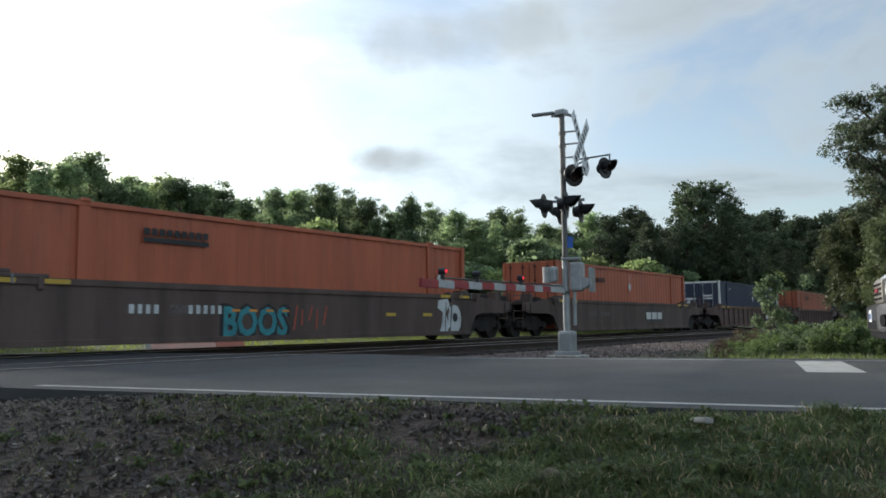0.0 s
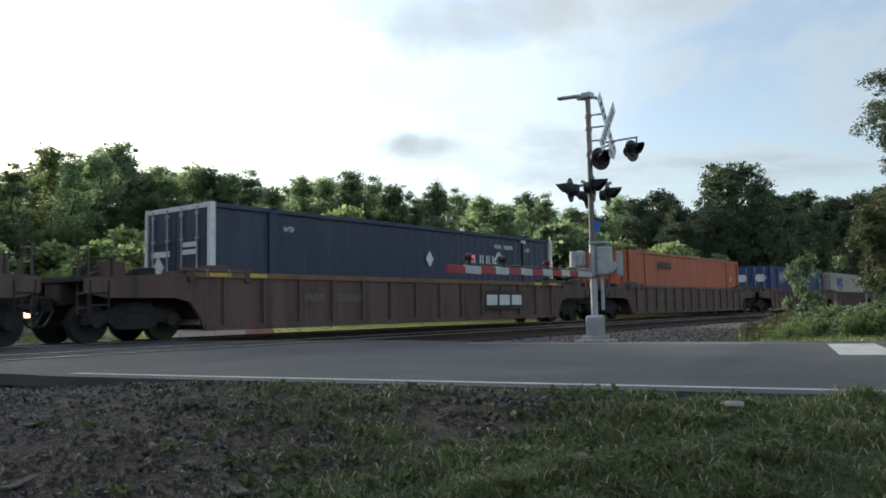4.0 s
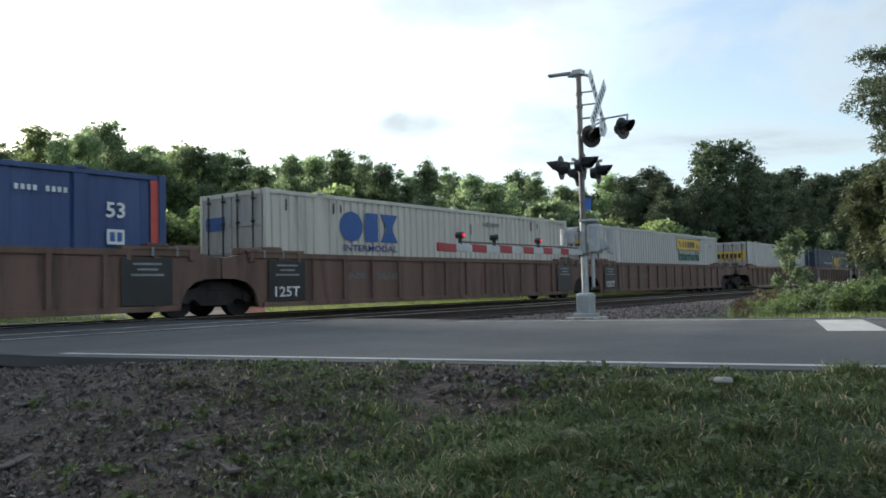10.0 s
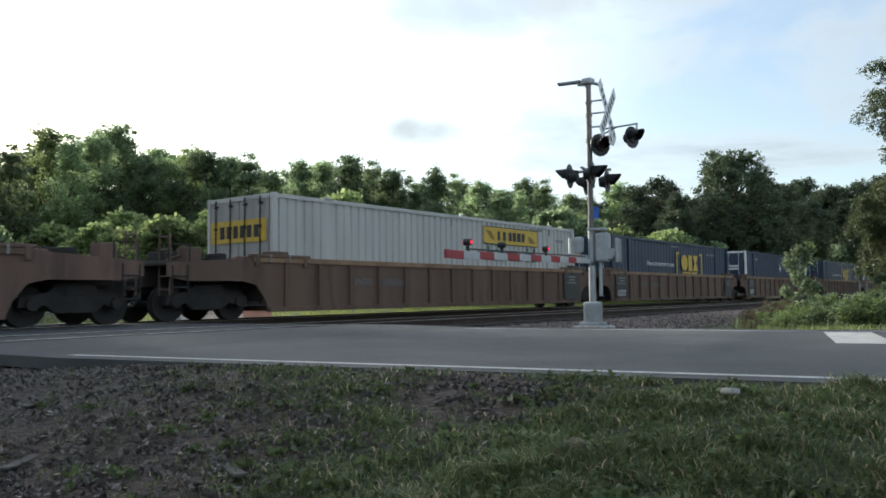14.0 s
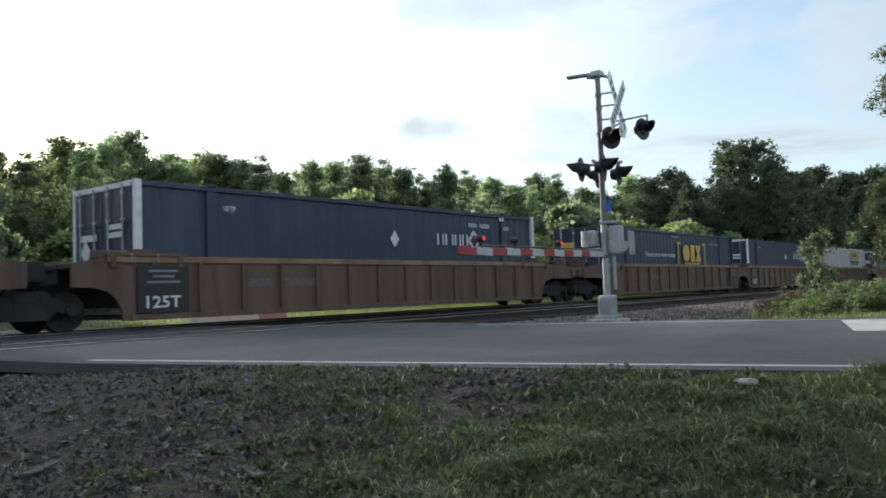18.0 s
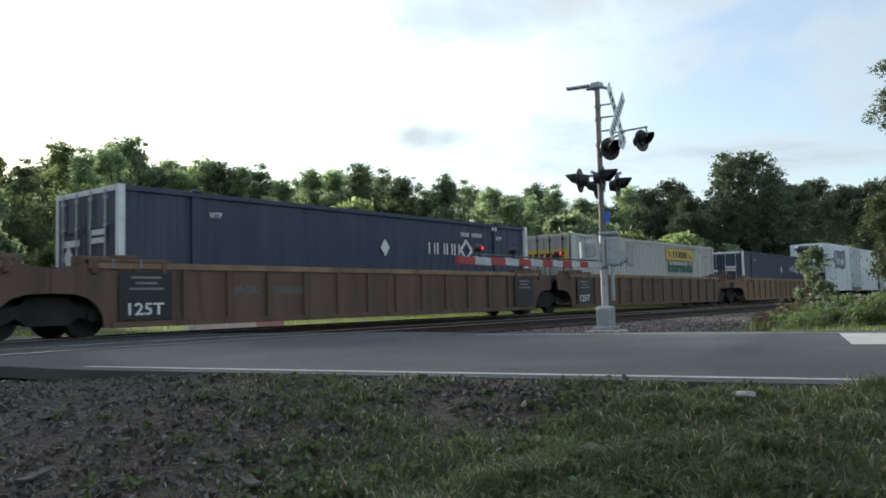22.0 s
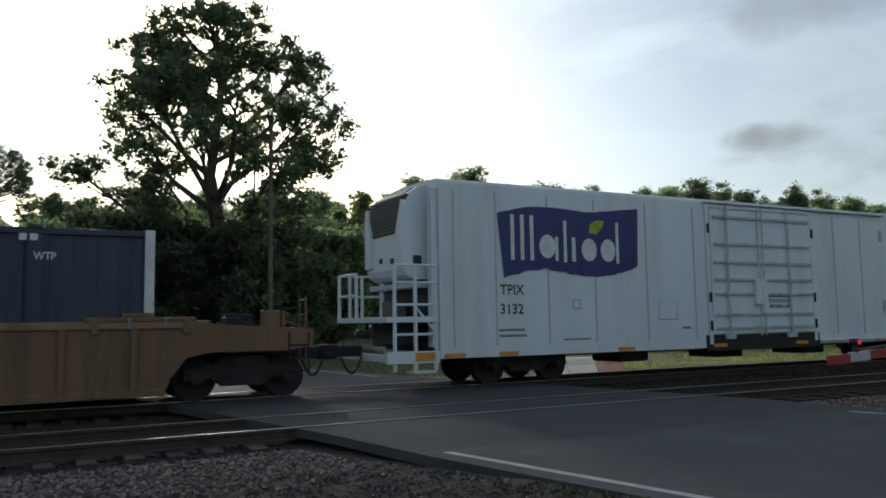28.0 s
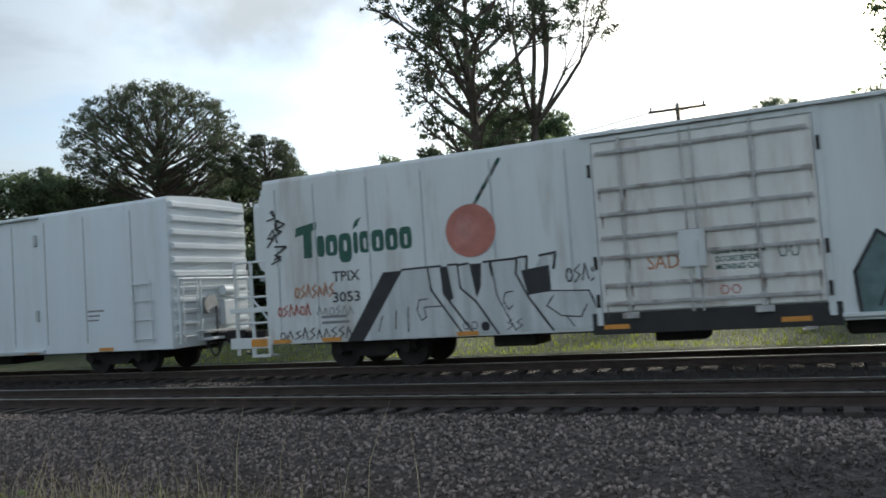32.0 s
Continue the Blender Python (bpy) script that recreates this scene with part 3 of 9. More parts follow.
INK = {
    "white": mat("white_lettering", (0.62, 0.62, 0.60), 0.6, vary=0.15, scale=6), "black": mat("black_lettering", (0.02, 0.02, 0.022), 0.6),
    "yellow": mat("yellow_lettering", (0.55, 0.36, 0.05), 0.6, vary=0.15, scale=5), "green": mat("dark_green_lettering", (0.015, 0.085, 0.06), 0.6),
    "blue": mat("blue_lettering", (0.03, 0.085, 0.25), 0.6, vary=0.15), "red": mat("red_lettering", (0.4, 0.08, 0.05), 0.6, vary=0.2),
    "navy": mat("navy_panel", (0.022, 0.024, 0.13), 0.45, vary=0.15, scale=3), "teal": mat("teal_spray_paint", (0.04, 0.24, 0.27), 0.55, vary=0.3, scale=4),
    "silver": mat("silver_spray_paint", (0.54, 0.56, 0.56), 0.5, vary=0.25, scale=3), "orange": mat("orange_reflector", (0.60, 0.25, 0.04), 0.4),
    "fruit": mat("printed_orange_fruit", (0.42, 0.15, 0.115), 0.6, vary=0.3, scale=2), "leafgreen": mat("printed_leaf", (0.30, 0.36, 0.03), 0.6),
    "brown": mat("brown_print", (0.22, 0.13, 0.03), 0.6), "stripe": mat("red_orange_stripe", (0.42, 0.06, 0.04), 0.5, vary=0.2),
    "rust": mat("orange_spray_paint", (0.45, 0.20, 0.10), 0.6, vary=0.3, scale=5),
    "grey": mat("grey_patch", (0.2, 0.2, 0.2), 0.7), "teal2": mat("faded_teal_spray_paint", (0.10, 0.155, 0.15), 0.6, vary=0.3, scale=4),
}


STENCIL = mat("faded_stencil", (0.12, 0.10, 0.09), 0.8, vary=0.5, scale=9)


SPRAY = mat("thin_silver_spray_paint", (0.50, 0.515, 0.51), 0.55, vary=0.22, scale=2.5, streak=True)
STAIN = mat("rust_stain", (0.22, 0.165, 0.135), 0.9, vary=0.4, scale=8)


def truck_mesh():
    """The frame and wheels of one two-axle bogie, centred on its bolster, z = 0 on the rail."""
    out = {}
    bm = bmesh.new()
    for s in (-1, 1):
        y = s * 1.0
        poly = [(-1.15, 0.40), (-1.12, 0.60), (-0.55, 0.70), (-0.38, 0.86), (0.38, 0.86), (0.55, 0.70), (1.12, 0.60), (1.15, 0.40),
                (0.72, 0.40), (0.62, 0.44), (0.42, 0.28), (-0.42, 0.28), (-0.62, 0.44), (-0.72, 0.40)]
        prism(bm, poly, "y", y - 0.09, y + 0.09)
        for x in (-0.89, 0.89):
            rod(bm, (x, y - 0.16, 0.46), (x, y + 0.16, 0.46), 0.13, 10)
        for x in (-0.22, 0.0, 0.22):
            rod(bm, (x, y - 0.02, 0.34), (x, y - 0.02, 0.62), 0.075, 8)
    box(bm, -0.25, 0.25, -1.1, 1.1, 0.62, 0.86, 0.03)
    me = bpy.data.meshes.new("bogie"); bm.to_mesh(me); bm.free(); me.materials.append(M["dark"]); out["bogie"] = me
    bm = bmesh.new()
    for s in (-1, 1):
        y = s * 0.76
        rod(bm, (0, y - 0.065, 0), (0, y + 0.065, 0), 0.42, 28)
        rod(bm, (0, y - s * 0.09 - 0.02, 0), (0, y - s * 0.09 + 0.02, 0), 0.45, 28)
        rod(bm, (0, y + s * 0.05, 0), (0, y + s * 0.12, 0), 0.16, 14)
    rod(bm, (0, -0.95, 0), (0, 0.95, 0), 0.085, 10)
    me = bpy.data.meshes.new("wheelset"); bm.to_mesh(me); bm.free(); me.materials.append(M["dark"]); out["wheelset"] = me
    return out


TRUCK = truck_mesh()


def add_truck(parent, x):
    t = share("bogie", TRUCK["bogie"], parent, pose(x, 0, 0), "grimy black cast bogie")
    for dx in (-0.89, 0.89):
        share("wheelset", TRUCK["wheelset"], t, pose(dx, 0, 0.42))
    return t


def hoses(parent, x, way):
    """Coupler and air hose at a car's end; way: -1 or 1 along x."""
    bm = bmesh.new()
    box(bm, min(x, x + way * 0.75), max(x, x + way * 0.75), -0.12, 0.12, 0.72, 0.96, 0.03)
    box(bm, x + way * 0.75 - 0.16, x + way * 0.75 + 0.16, -0.2, 0.2, 0.68, 1.0, 0.05)
    c = part("coupler", bm, M["dark"], parent)
    bm = bmesh.new()
    pts = [Vector((x + way * (0.1 + 0.5 * i / 8), -0.35, 0.72 - 0.36 * math.sin(math.pi * i / 8))) for i in range(9)]
    rings = []
    for i, q in enumerate(pts):
        d = (pts[min(i + 1, 8)] - pts[max(i - 1, 0)]).normalized()
        side, up = Vector((0, 1, 0)), d.cross(Vector((0, 1, 0)))
        rings.append([bm.verts.new(q + (side * math.cos(k * 1.0472) + up * math.sin(k * 1.0472)) * 0.028) for k in range(6)])
    for a, b in zip(rings, rings[1:]):
        for k in range(6):
            bm.faces.new((a[k], a[(k + 1) % 6], b[(k + 1) % 6], b[k]))
    part("air_hose", bm, M["black"], c)


def well_car(L, R, paint, trim, ribbed=True, ends=("single", "single"), label=""):
    """One unit of a well car round a container from L to R along the train. Local x = 0 in the middle."""
    paint_m, half, mid = WELL[paint], (R - L) / 2, (L + R) / 2
    top = thing("well_car", label or "brown steel well car under a container", "freight car", "cars of the train")
    over = {"single": 3.05, "shared": 1.42}
    lx, rx = -half - over[ends[0]], half + over[ends[1]]
    Y, ZB, ZT = 1.42, 0.20, 1.52
    well_l, well_r = -half - 0.18, half + 0.18
    for s in (-1, 1):
        y0, y1 = (s * Y - 0.04, s * Y + 0.04)
        # the side's outline: deep between the bogies, cut away over them
        def end_pts(x_end, x_well, way, kind):
            if kind == "shared":
                return [(x_well + way * 0.14, ZB), (x_well + way * 0.18, 0.45), (x_well + way * 0.30, 0.66), (x_well + way * 0.50, 0.82), (x_well + way * 0.78, 0.90), (x_end, 0.92), (x_end, 1.40)]
            return [(x_well, ZB), (x_well + way * 0.12, 0.50), (x_well + way * 0.40, 0.86), (x_well + way * 0.8, 0.95), (x_well + way * 2.4, 0.95), (x_end, 1.05), (x_end, 1.36)]
        a = end_pts(lx, well_l, -1, ends[0])
        b = end_pts(rx, well_r, 1, ends[1])
        poly = a[::-1] + b + [(well_r + 0.55, ZT), (well_l - 0.55, ZT)]
        bm = bmesh.new()
        prism(bm, poly, "y", y0, y1)
        side = part("side_sill", bm, paint_m, top)
        # top chord
        bm = bmesh.new()
        box(bm, well_l - 0.5, well_r + 0.5, s * Y - 0.085, s * Y + 0.085, ZT - 0.10, ZT + 0.04, 0.012)
        part("top_chord", bm, WELL[trim], side, "lighter top chord")
        bm = bmesh.new()
        box(bm, well_l, well_r, s * Y - 0.10, s * Y + 0.10, ZB - 0.01, ZB + 0.12, 0.015)
        part("bottom_chord", bm, paint_m, side)
        if ribbed:
            bm = bmesh.new()
            box(bm, -0.055, 0.055, -0.06, 0.06, ZB + 0.10, ZT - 0.09, 0.012)
            me = bpy.data.meshes.new("rib"); bm.to_mesh(me); bm.free(); me.materials.append(paint_m)
            k = 14
            for i in range(k):
                share("rib", me, side, pose(-half + 0.35 + (2 * half - 0.7) * i / (k - 1), s * (Y + 0.055), 0))
    # floor and end decks
    for i in range(7):
        x = -half + 0.4 + (2 * half - 0.8) * i / 6
        bm = bmesh.new()
        box(bm, x - 0.25, x + 0.25, -Y, Y, ZB, ZB + 0.1)
        part("floor_beam", bm, paint_m, top)
    for way, xe, xw, kind in ((-1, lx, well_l, ends[0]), (1, rx, well_r, ends[1])):
        bm = bmesh.new()
        x0, x1 = sorted((xw, xe))
        box(bm, x0, x1, -Y + 0.05, Y - 0.05, 1.30, 1.40, 0.02)
        box(bm, x0 + 0.05, x1 - 0.05, -0.35, 0.35, 0.82, 1.32, 0.04)
        box(bm, min(xw, xw + way * 0.08), max(xw, xw + way * 0.08), -Y, Y, 0.5, ZT, 0.01)
        deck = part("end_deck", bm, WELL["darkened"], top, "grimy dark end deck")
        if kind == "single":
            bm = bmesh.new()
            ya = -Y + 0.08
            xb = xe - way * 0.08
            for px in (xb, xb - way * 0.55):
                rod(bm, (px, ya, 1.36), (px, ya, 1.78), 0.016, 6)
            rod(bm, (xb, ya, 1.78), (xb - way * 0.55, ya, 1.78), 0.016, 6)
            rod(bm, (xb, ya, 1.36), (xb, -ya, 1.36), 0.02, 6)
            for zz in (0.55, 0.8, 1.05):
                rod(bm, (xe - way * 0.1, -Y - 0.05, zz), (xe - way * 0.5, -Y - 0.05, zz), 0.018, 6)
            rod(bm, (xe - way * 0.1, -Y - 0.05, 0.5), (xe - way * 0.1, -Y - 0.05, 1.3), 0.018, 6)
            rod(bm, (xe - way * 0.5, -Y - 0.05, 0.5), (xe - way * 0.5, -Y - 0.05, 1.3), 0.018, 6)
            part("handrail", bm, M["dark"], deck)
            bm = bmesh.new()
            wx = xe - way * 0.5
            for i in range(12):
                a, b = math.pi * i / 6, math.pi * (i + 1) / 6
                rod(bm, (wx + 0.17 * math.cos(a), -0.46, 1.58 + 0.17 * math.sin(a)), (wx + 0.17 * math.cos(b), -0.46, 1.58 + 0.17 * math.sin(b)), 0.015, 5)
            for i in range(3):
                a = math.pi * i / 3
                rod(bm, (wx + 0.17 * math.cos(a), -0.46, 1.58 + 0.17 * math.sin(a)), (wx - 0.17 * math.cos(a), -0.46, 1.58 - 0.17 * math.sin(a)), 0.012, 5)
            rod(bm, (wx, -0.42, 1.36), (wx, -0.42, 1.60), 0.025, 6)
            part("brake_wheel", bm, M["dark"], deck)
            bm = bmesh.new()
            box(bm, xe - way * 1.4 - 0.3, xe - way * 1.4 + 0.3, -0.9, -0.4, 1.39, 1.52, 0.03)
            part("brake_cylinder", bm, M["dark"], deck)
            bars = [((xe - way * 0.12, ya + a_, 0.62), (xe - way * 0.12, ya + a_, 2.05)) for a_ in (0.0, 0.42)]
            bars += [((xe - way * 0.12, ya, 0.75 + 0.3 * i), (xe - way * 0.12, ya + 0.42, 0.75 + 0.3 * i)) for i in range(5)]
            part("end_ladder", bars_bm(bars, 0.02, 6), paint_m, deck)
            for bx, by, w_, d_, h_ in ((0.75, -1.15, 0.42, 0.36, 0.34), (1.55, -1.05, 0.30, 0.5, 0.22), (2.25, -1.2, 0.5, 0.24, 0.16), (1.1, 0.4, 0.6, 0.5, 0.30)):
                bm = bmesh.new()
                cx_ = xe - way * bx
                box(bm, cx_ - w_ / 2, cx_ + w_ / 2, by - d_ / 2, by + d_ / 2, 1.39, 1.40 + h_, 0.035)
                rod(bm, (cx_, by, 1.40 + h_ * 0.6), (cx_ + way * 0.55, by + 0.1, 1.44), 0.022, 6)
                part("valve_box", bm, M["dark"] if by > -1.1 else paint_m, deck)
            bm = bmesh.new()
            for i in range(9):
                gx = xe - way * (0.2 + 0.11 * i)
                box(bm, gx - 0.02, gx + 0.02, -Y + 0.55, Y - 0.1, 1.405, 1.43)
            part("walkway_grating", bm, M["dark"], deck)
            hoses(top, xe, way)
            add_truck(top, xw + way * 1.55)
        else:
            bm = bmesh.new()
            box(bm, min(xw, xw + way * 0.7), max(xw, xw + way * 0.7), -Y - 0.02, -Y + 0.3, ZT - 0.02, ZT + 0.16, 0.03)
            part("corner_guide", bm, paint_m, deck)
        # raised bracket plate on the chord, with pale strips over the edge
        bm = bmesh.new()
        x0, x1 = sorted((xw + way * 0.55, xw - way * 1.35))
        box(bm, x0, x1, -Y - 0.11, -Y + 0.12, ZT + 0.03, ZT + 0.11, 0.02)
        box(bm, x0 + 0.1, x0 + 0.22, -Y - 0.12, -Y + 0.02, ZT - 0.2, ZT + 0.06, 0.02)
        box(bm, x1 - 0.22, x1 - 0.1, -Y - 0.12, -Y + 0.02, ZT - 0.2, ZT + 0.06, 0.02)
        box(bm, (x0 + x1) / 2 - 0.35, (x0 + x1) / 2 + 0.2, -Y - 0.10, -Y + 0.3, ZT + 0.10, ZT + 0.19, 0.03)
        plate = part("bracket_plate", bm, paint_m, top)
        for dx in (0.0, -0.62):
            bm = bmesh.new()
            box(bm, xw + way * dx - 0.025, xw + way * dx + 0.025, -Y - 0.124, -Y - 0.116, ZT - 0.10, ZT + 0.10)
            part("edge_strip", bm, INK["grey"], plate, "pale painted strip")
        # yellow marks at the ends of the top chord
        for dx in (0.4, 1.5) if paint == "brown" or trim == "amber" else ():
            bm = bmesh.new()
            box(bm, xw - way * dx - 0.3, xw - way * dx + 0.3, -Y - 0.09, -Y - 0.086, ZT - 0.075, ZT + 0.02)
            part("reflector", bm, INK["yellow"], top, "yellow reflective strip")
        if kind == "shared":
            bm = bmesh.new()
            xc = xw - way * 0.75
            box(bm, xc - 0.62, xc + 0.62, -Y - 0.118, -Y - 0.112, ZB + 0.14, ZT - 0.14)
            p = part("stencil_panel", bm, M["black"], top, "black stencil panel")
            if way == -1:
                lettering(p, "lettering", "125T", xc - 0.42, -Y - 0.122, ZB + 0.25, 0.36, INK["white"], width=0.84)
            bm = bmesh.new()
            for k, (w_, z_) in enumerate(((0.7, 1.22), (0.5, 1.1), (0.8, 0.98))):
                box(bm, xc - w_ / 2, xc + w_ / 2, -Y - 0.124, -Y - 0.121, z_, z_ + 0.045)
            part("stencil_bar", bm, INK["grey"], p)
    if ends[1] == "shared":
        add_truck(top, half + 1.55)
        bm = bmesh.new()
        xj = half + 1.55
        box(bm, xj - 0.62, xj + 0.62, -1.12, 1.12, 0.96, 1.26, 0.05)
        box(bm, xj - 0.30, xj + 0.30, -1.30, 1.30, 1.02, 1.44, 0.06)
        for s in (-1, 1):
            rod(bm, (xj - 0.5, s * 1.2, 1.30), (xj + 0.5, s * 1.2, 1.30), 0.07, 10)
        part("articulation_casting", bm, M["dark"], top, "black articulated joint casting")
    # hinged stencil bars on the side
    for w0, w1 in ((-half * 0.64, -half * 0.64 + 0.75), (-half * 0.64 + 1.1, -half * 0.64 + 2.2)):
        bm = bmesh.new()
        box(bm, w0, w1, -Y - 0.047, -Y - 0.043, 0.86, 1.06)
        part("stencil_bar", bm, STENCIL, top, "faded stencilled mark")
    return top, mid


def corrugated(bm, x0, x1, y, z0, z1, pitch, depth, out):
    """A wall along x with upright trapezoid corrugations; out: -1 or 1, the side on which it swells."""
    n = max(1, round((x1 - x0) / pitch))
    p = (x1 - x0) / n
    prof = []
    for i in range(n):
        a = x0 + i * p
        prof += [(a, y), (a + 0.34 * p, y), (a + 0.44 * p, y + out * depth), (a + 0.90 * p, y + out * depth)]
    prof.append((x1, y))
    lo = [bm.verts.new((a, b, z0)) for a, b in prof]
    hi = [bm.verts.new((a, b, z1)) for a, b in prof]
    for i in range(len(prof) - 1):
        bm.faces.new((lo[i], lo[i + 1], hi[i + 1], hi[i]) if out < 0 else (lo[i + 1], lo[i], hi[i], hi[i + 1]))


def corrugated_end(bm, x, y0, y1, z0, z1, n, depth, out):
    p = (y1 - y0) / n
    prof = []
    for i in range(n):
        a = y0 + i * p
        prof += [(x, a), (x, a + 0.4 * p), (x + out * depth, a + 0.5 * p), (x + out * depth, a + 0.9 * p)]
    prof.append((x, y1))
    lo = [bm.verts.new((a, b, z0)) for a, b in prof]
    hi = [bm.verts.new((a, b, z1)) for a, b in prof]
    for i in range(len(prof) - 1):
        bm.faces.new((lo[i], lo[i + 1], hi[i + 1], hi[i]))


def container(L, R, paint, label, post=None, pitch=0.36, depth=0.026):
    """A 53-foot container; local x = 0 in the middle, doors at the end that leads (-x)."""
    h, Y, Z0, Z1 = (R - L) / 2, 1.30, 0.33, 3.23
    pm = PAINT[paint]
    postm = post or pm
    top = thing("container", label, "shipping container", "containers on the train")
    for s in (-1, 1):
        bm = bmesh.new()
        corrugated(bm, -h + 0.16, h - 0.16, s * (Y - 0.035), Z0 + 0.16, Z1 - 0.09, pitch, depth, s)
        bmesh.ops.recalc_face_normals(bm, faces=bm.faces[:])
        wall = part("side_wall", bm, pm, top)
        bm = bmesh.new()
        box(bm, -h + 0.1, h - 0.1, s * Y - 0.04 - 0.02 * (s > 0), s * Y + 0.02 * (s < 0) + 0.02, Z1 - 0.11, Z1, 0.01)
        part("top_rail", bm, pm, wall)
        bm = bmesh.new()
        box(bm, -h + 0.1, h - 0.1, s * Y - 0.04, s * Y + 0.04 - 0.02, Z0, Z0 + 0.18, 0.01)
        part("bottom_rail", bm, pm, wall)
        for x in (-h + 1.98, h - 1.98):
            bm = bmesh.new()
            box(bm, x - 0.13, x + 0.13, s * Y - 0.03, s * Y + 0.03, Z0 + 0.1, Z1 - 0.02, 0.012)
            box(bm, x - 0.10, x + 0.10, s * Y - 0.09, s * Y + 0.05, Z1 - 0.01, Z1 + 0.05, 0.01)
            part("lift_post", bm, pm, wall)
        for x in (-h, h):
            bm = bmesh.new()
            a = 0.0 if x < 0 else -0.17
            box(bm, x + a, x + a + 0.17, s * Y - 0.085, s * Y + 0.025, Z0, Z1 + 0.015, 0.012)
            part("corner_post", bm, postm, top, "white corner post" if post else "")
    bm = bmesh.new()
    n = 26
    for i in range(n):
        a, b = -h + 0.1 + (2 * h - 0.2) * i / n, -h + 0.1 + (2 * h - 0.2) * (i + 1) / n
        v = [bm.verts.new(p) for p in ((a, -Y, Z1 - 0.03), (b, -Y, Z1 - 0.03), (b, Y, Z1 - 0.03), (a, Y, Z1 - 0.03))]
        bm.faces.new(v)
        box(bm, a + 0.1, a + 0.35, -Y + 0.1, Y - 0.1, Z1 - 0.03, Z1 - 0.01)
    part("roof", bm, pm, top)
    bm = bmesh.new()
    corrugated_end(bm, h - 0.05, -Y + 0.1, Y - 0.1, Z0, Z1, 8, 0.03, 1)
    part("end_wall", bm, pm, top)
    # pair of doors at the leading end
    for s in (-1, 1):
        bm = bmesh.new()
        y0, y1 = sorted((s * 0.02, s * (Y - 0.1)))
        box(bm, -h + 0.02, -h + 0.07, y0, y1, Z0 + 0.12, Z1 - 0.1, 0.01)
        for zz in (0.95, 1.65, 2.35):
            box(bm, -h - 0.005, -h + 0.02, y0 + 0.06, y1 - 0.06, zz - 0.05, zz + 0.05, 0.008)
        door = part("door", bm, PAINT["worn_door"] if paint in ("white", "cream") else pm, top)
        bm = bmesh.new()
        for yy in (y0 + 0.28, y1 - 0.28):
            rod(bm, (-h - 0.03, yy, Z0 + 0.06), (-h - 0.03, yy, Z1 - 0.05), 0.02, 8)
            for zz in (0.6, 1.4, 2.4, 3.0):
                box(bm, -h - 0.05, -h + 0.02, yy - 0.05, yy + 0.05, zz - 0.03, zz + 0.03)
            rod(bm, (-h - 0.045, yy, 1.35), (-h - 0.045, yy + s * 0.35, 1.35), 0.015, 6)
        part("lock_rod", bm, M["dark"] if paint in ("white", "cream", "orange") else M["galv"], door)
    bm = bmesh.new()
    box(bm, -h, -h + 0.1, -Y + 0.1, Y - 0.1, Z0, Z0 + 0.14, 0.01)
    part("door_sill", bm, postm if post else pm, top)
    bm = bmesh.new()
    box(bm, -h, -h + 0.1, -Y + 0.1, Y - 0.1, Z1 - 0.12, Z1, 0.01)
    part("door_header", bm, postm if post else pm, top)
    return top


def flat(parent, name, quads, y, material, label=""):
    """Painted shapes on a side that faces -y: each a list of (x, z) corners."""
    bm = bmesh.new()
    for i, q in enumerate(quads):
        bm.faces.new([bm.verts.new((a, y - 0.0005 * (i % 7), b)) for a, b in q])
    bmesh.ops.recalc_face_normals(bm, faces=bm.faces[:])
    for f in bm.faces:
        if f.normal.y > 0:
            f.normal_flip()
    return part(name, bm, material, parent, label)


def marks(parent, name, quads, y, material, label=""):
    """Painted shapes, each a part of its own."""
    for q in quads:
        flat(parent, name, [q], y, material, label)


def rect(x0, x1, z0, z1, sl=0.0):
    return [(x0, z0), (x1, z0), (x1 + sl, z1), (x0 + sl, z1)]


def letter_bars(x, z, h, widths, gap, heavy=0.3, sl=0.0):
    """Plain upright blocks with the widths of a word's letters."""
    q = []
    for w in widths:
        if w > 0:
            q.append(rect(x, x + w, z, z + h, sl))
        x += abs(w) + gap
    return q


def ring(cx, cz, rx, rz, n=28, a0=0.0, a1=2 * math.pi):
    return [(cx + rx * math.cos(a0 + (a1 - a0) * i / n), cz + rz * math.sin(a0 + (a1 - a0) * i / n)) for i in range(n)]


def diamond(cx, cz, rx, rz):
    return [(cx, cz - rz), (cx + rx, cz), (cx, cz + rz), (cx - rx, cz)]


YS = -1.345   # just outside a container's side


def deco_orange(c, h, kind):
    if kind == "a":
        x = -4.7
        marks(c, "owner_mark", letter_bars(x, 2.63, 0.16, [0.15] * 9, 0.05) + [rect(x, x + 1.78, 2.47, 2.58)], YS, INK["black"], "black owner mark of plain blocks")
        flat(c, "placard", [diamond(h - 1.48, 2.1, 0.15, 0.2)], YS, INK["silver"], "grey diamond placard")
    if kind == "b":
        marks(c, "owner_mark", letter_bars(-h + 3.1, 2.45, 0.2, [0.15] * 9, 0.06), YS, M["rust"], "faded owner mark of plain blocks")
        flat(c, "placard", [diamond(-0.1, 2.35, 0.2, 0.24)], YS, INK["silver"], "grey diamond placard")
        flat(c, "bracket", [rect(-0.12, -0.08, 2.6, 2.92)], YS, INK["silver"])


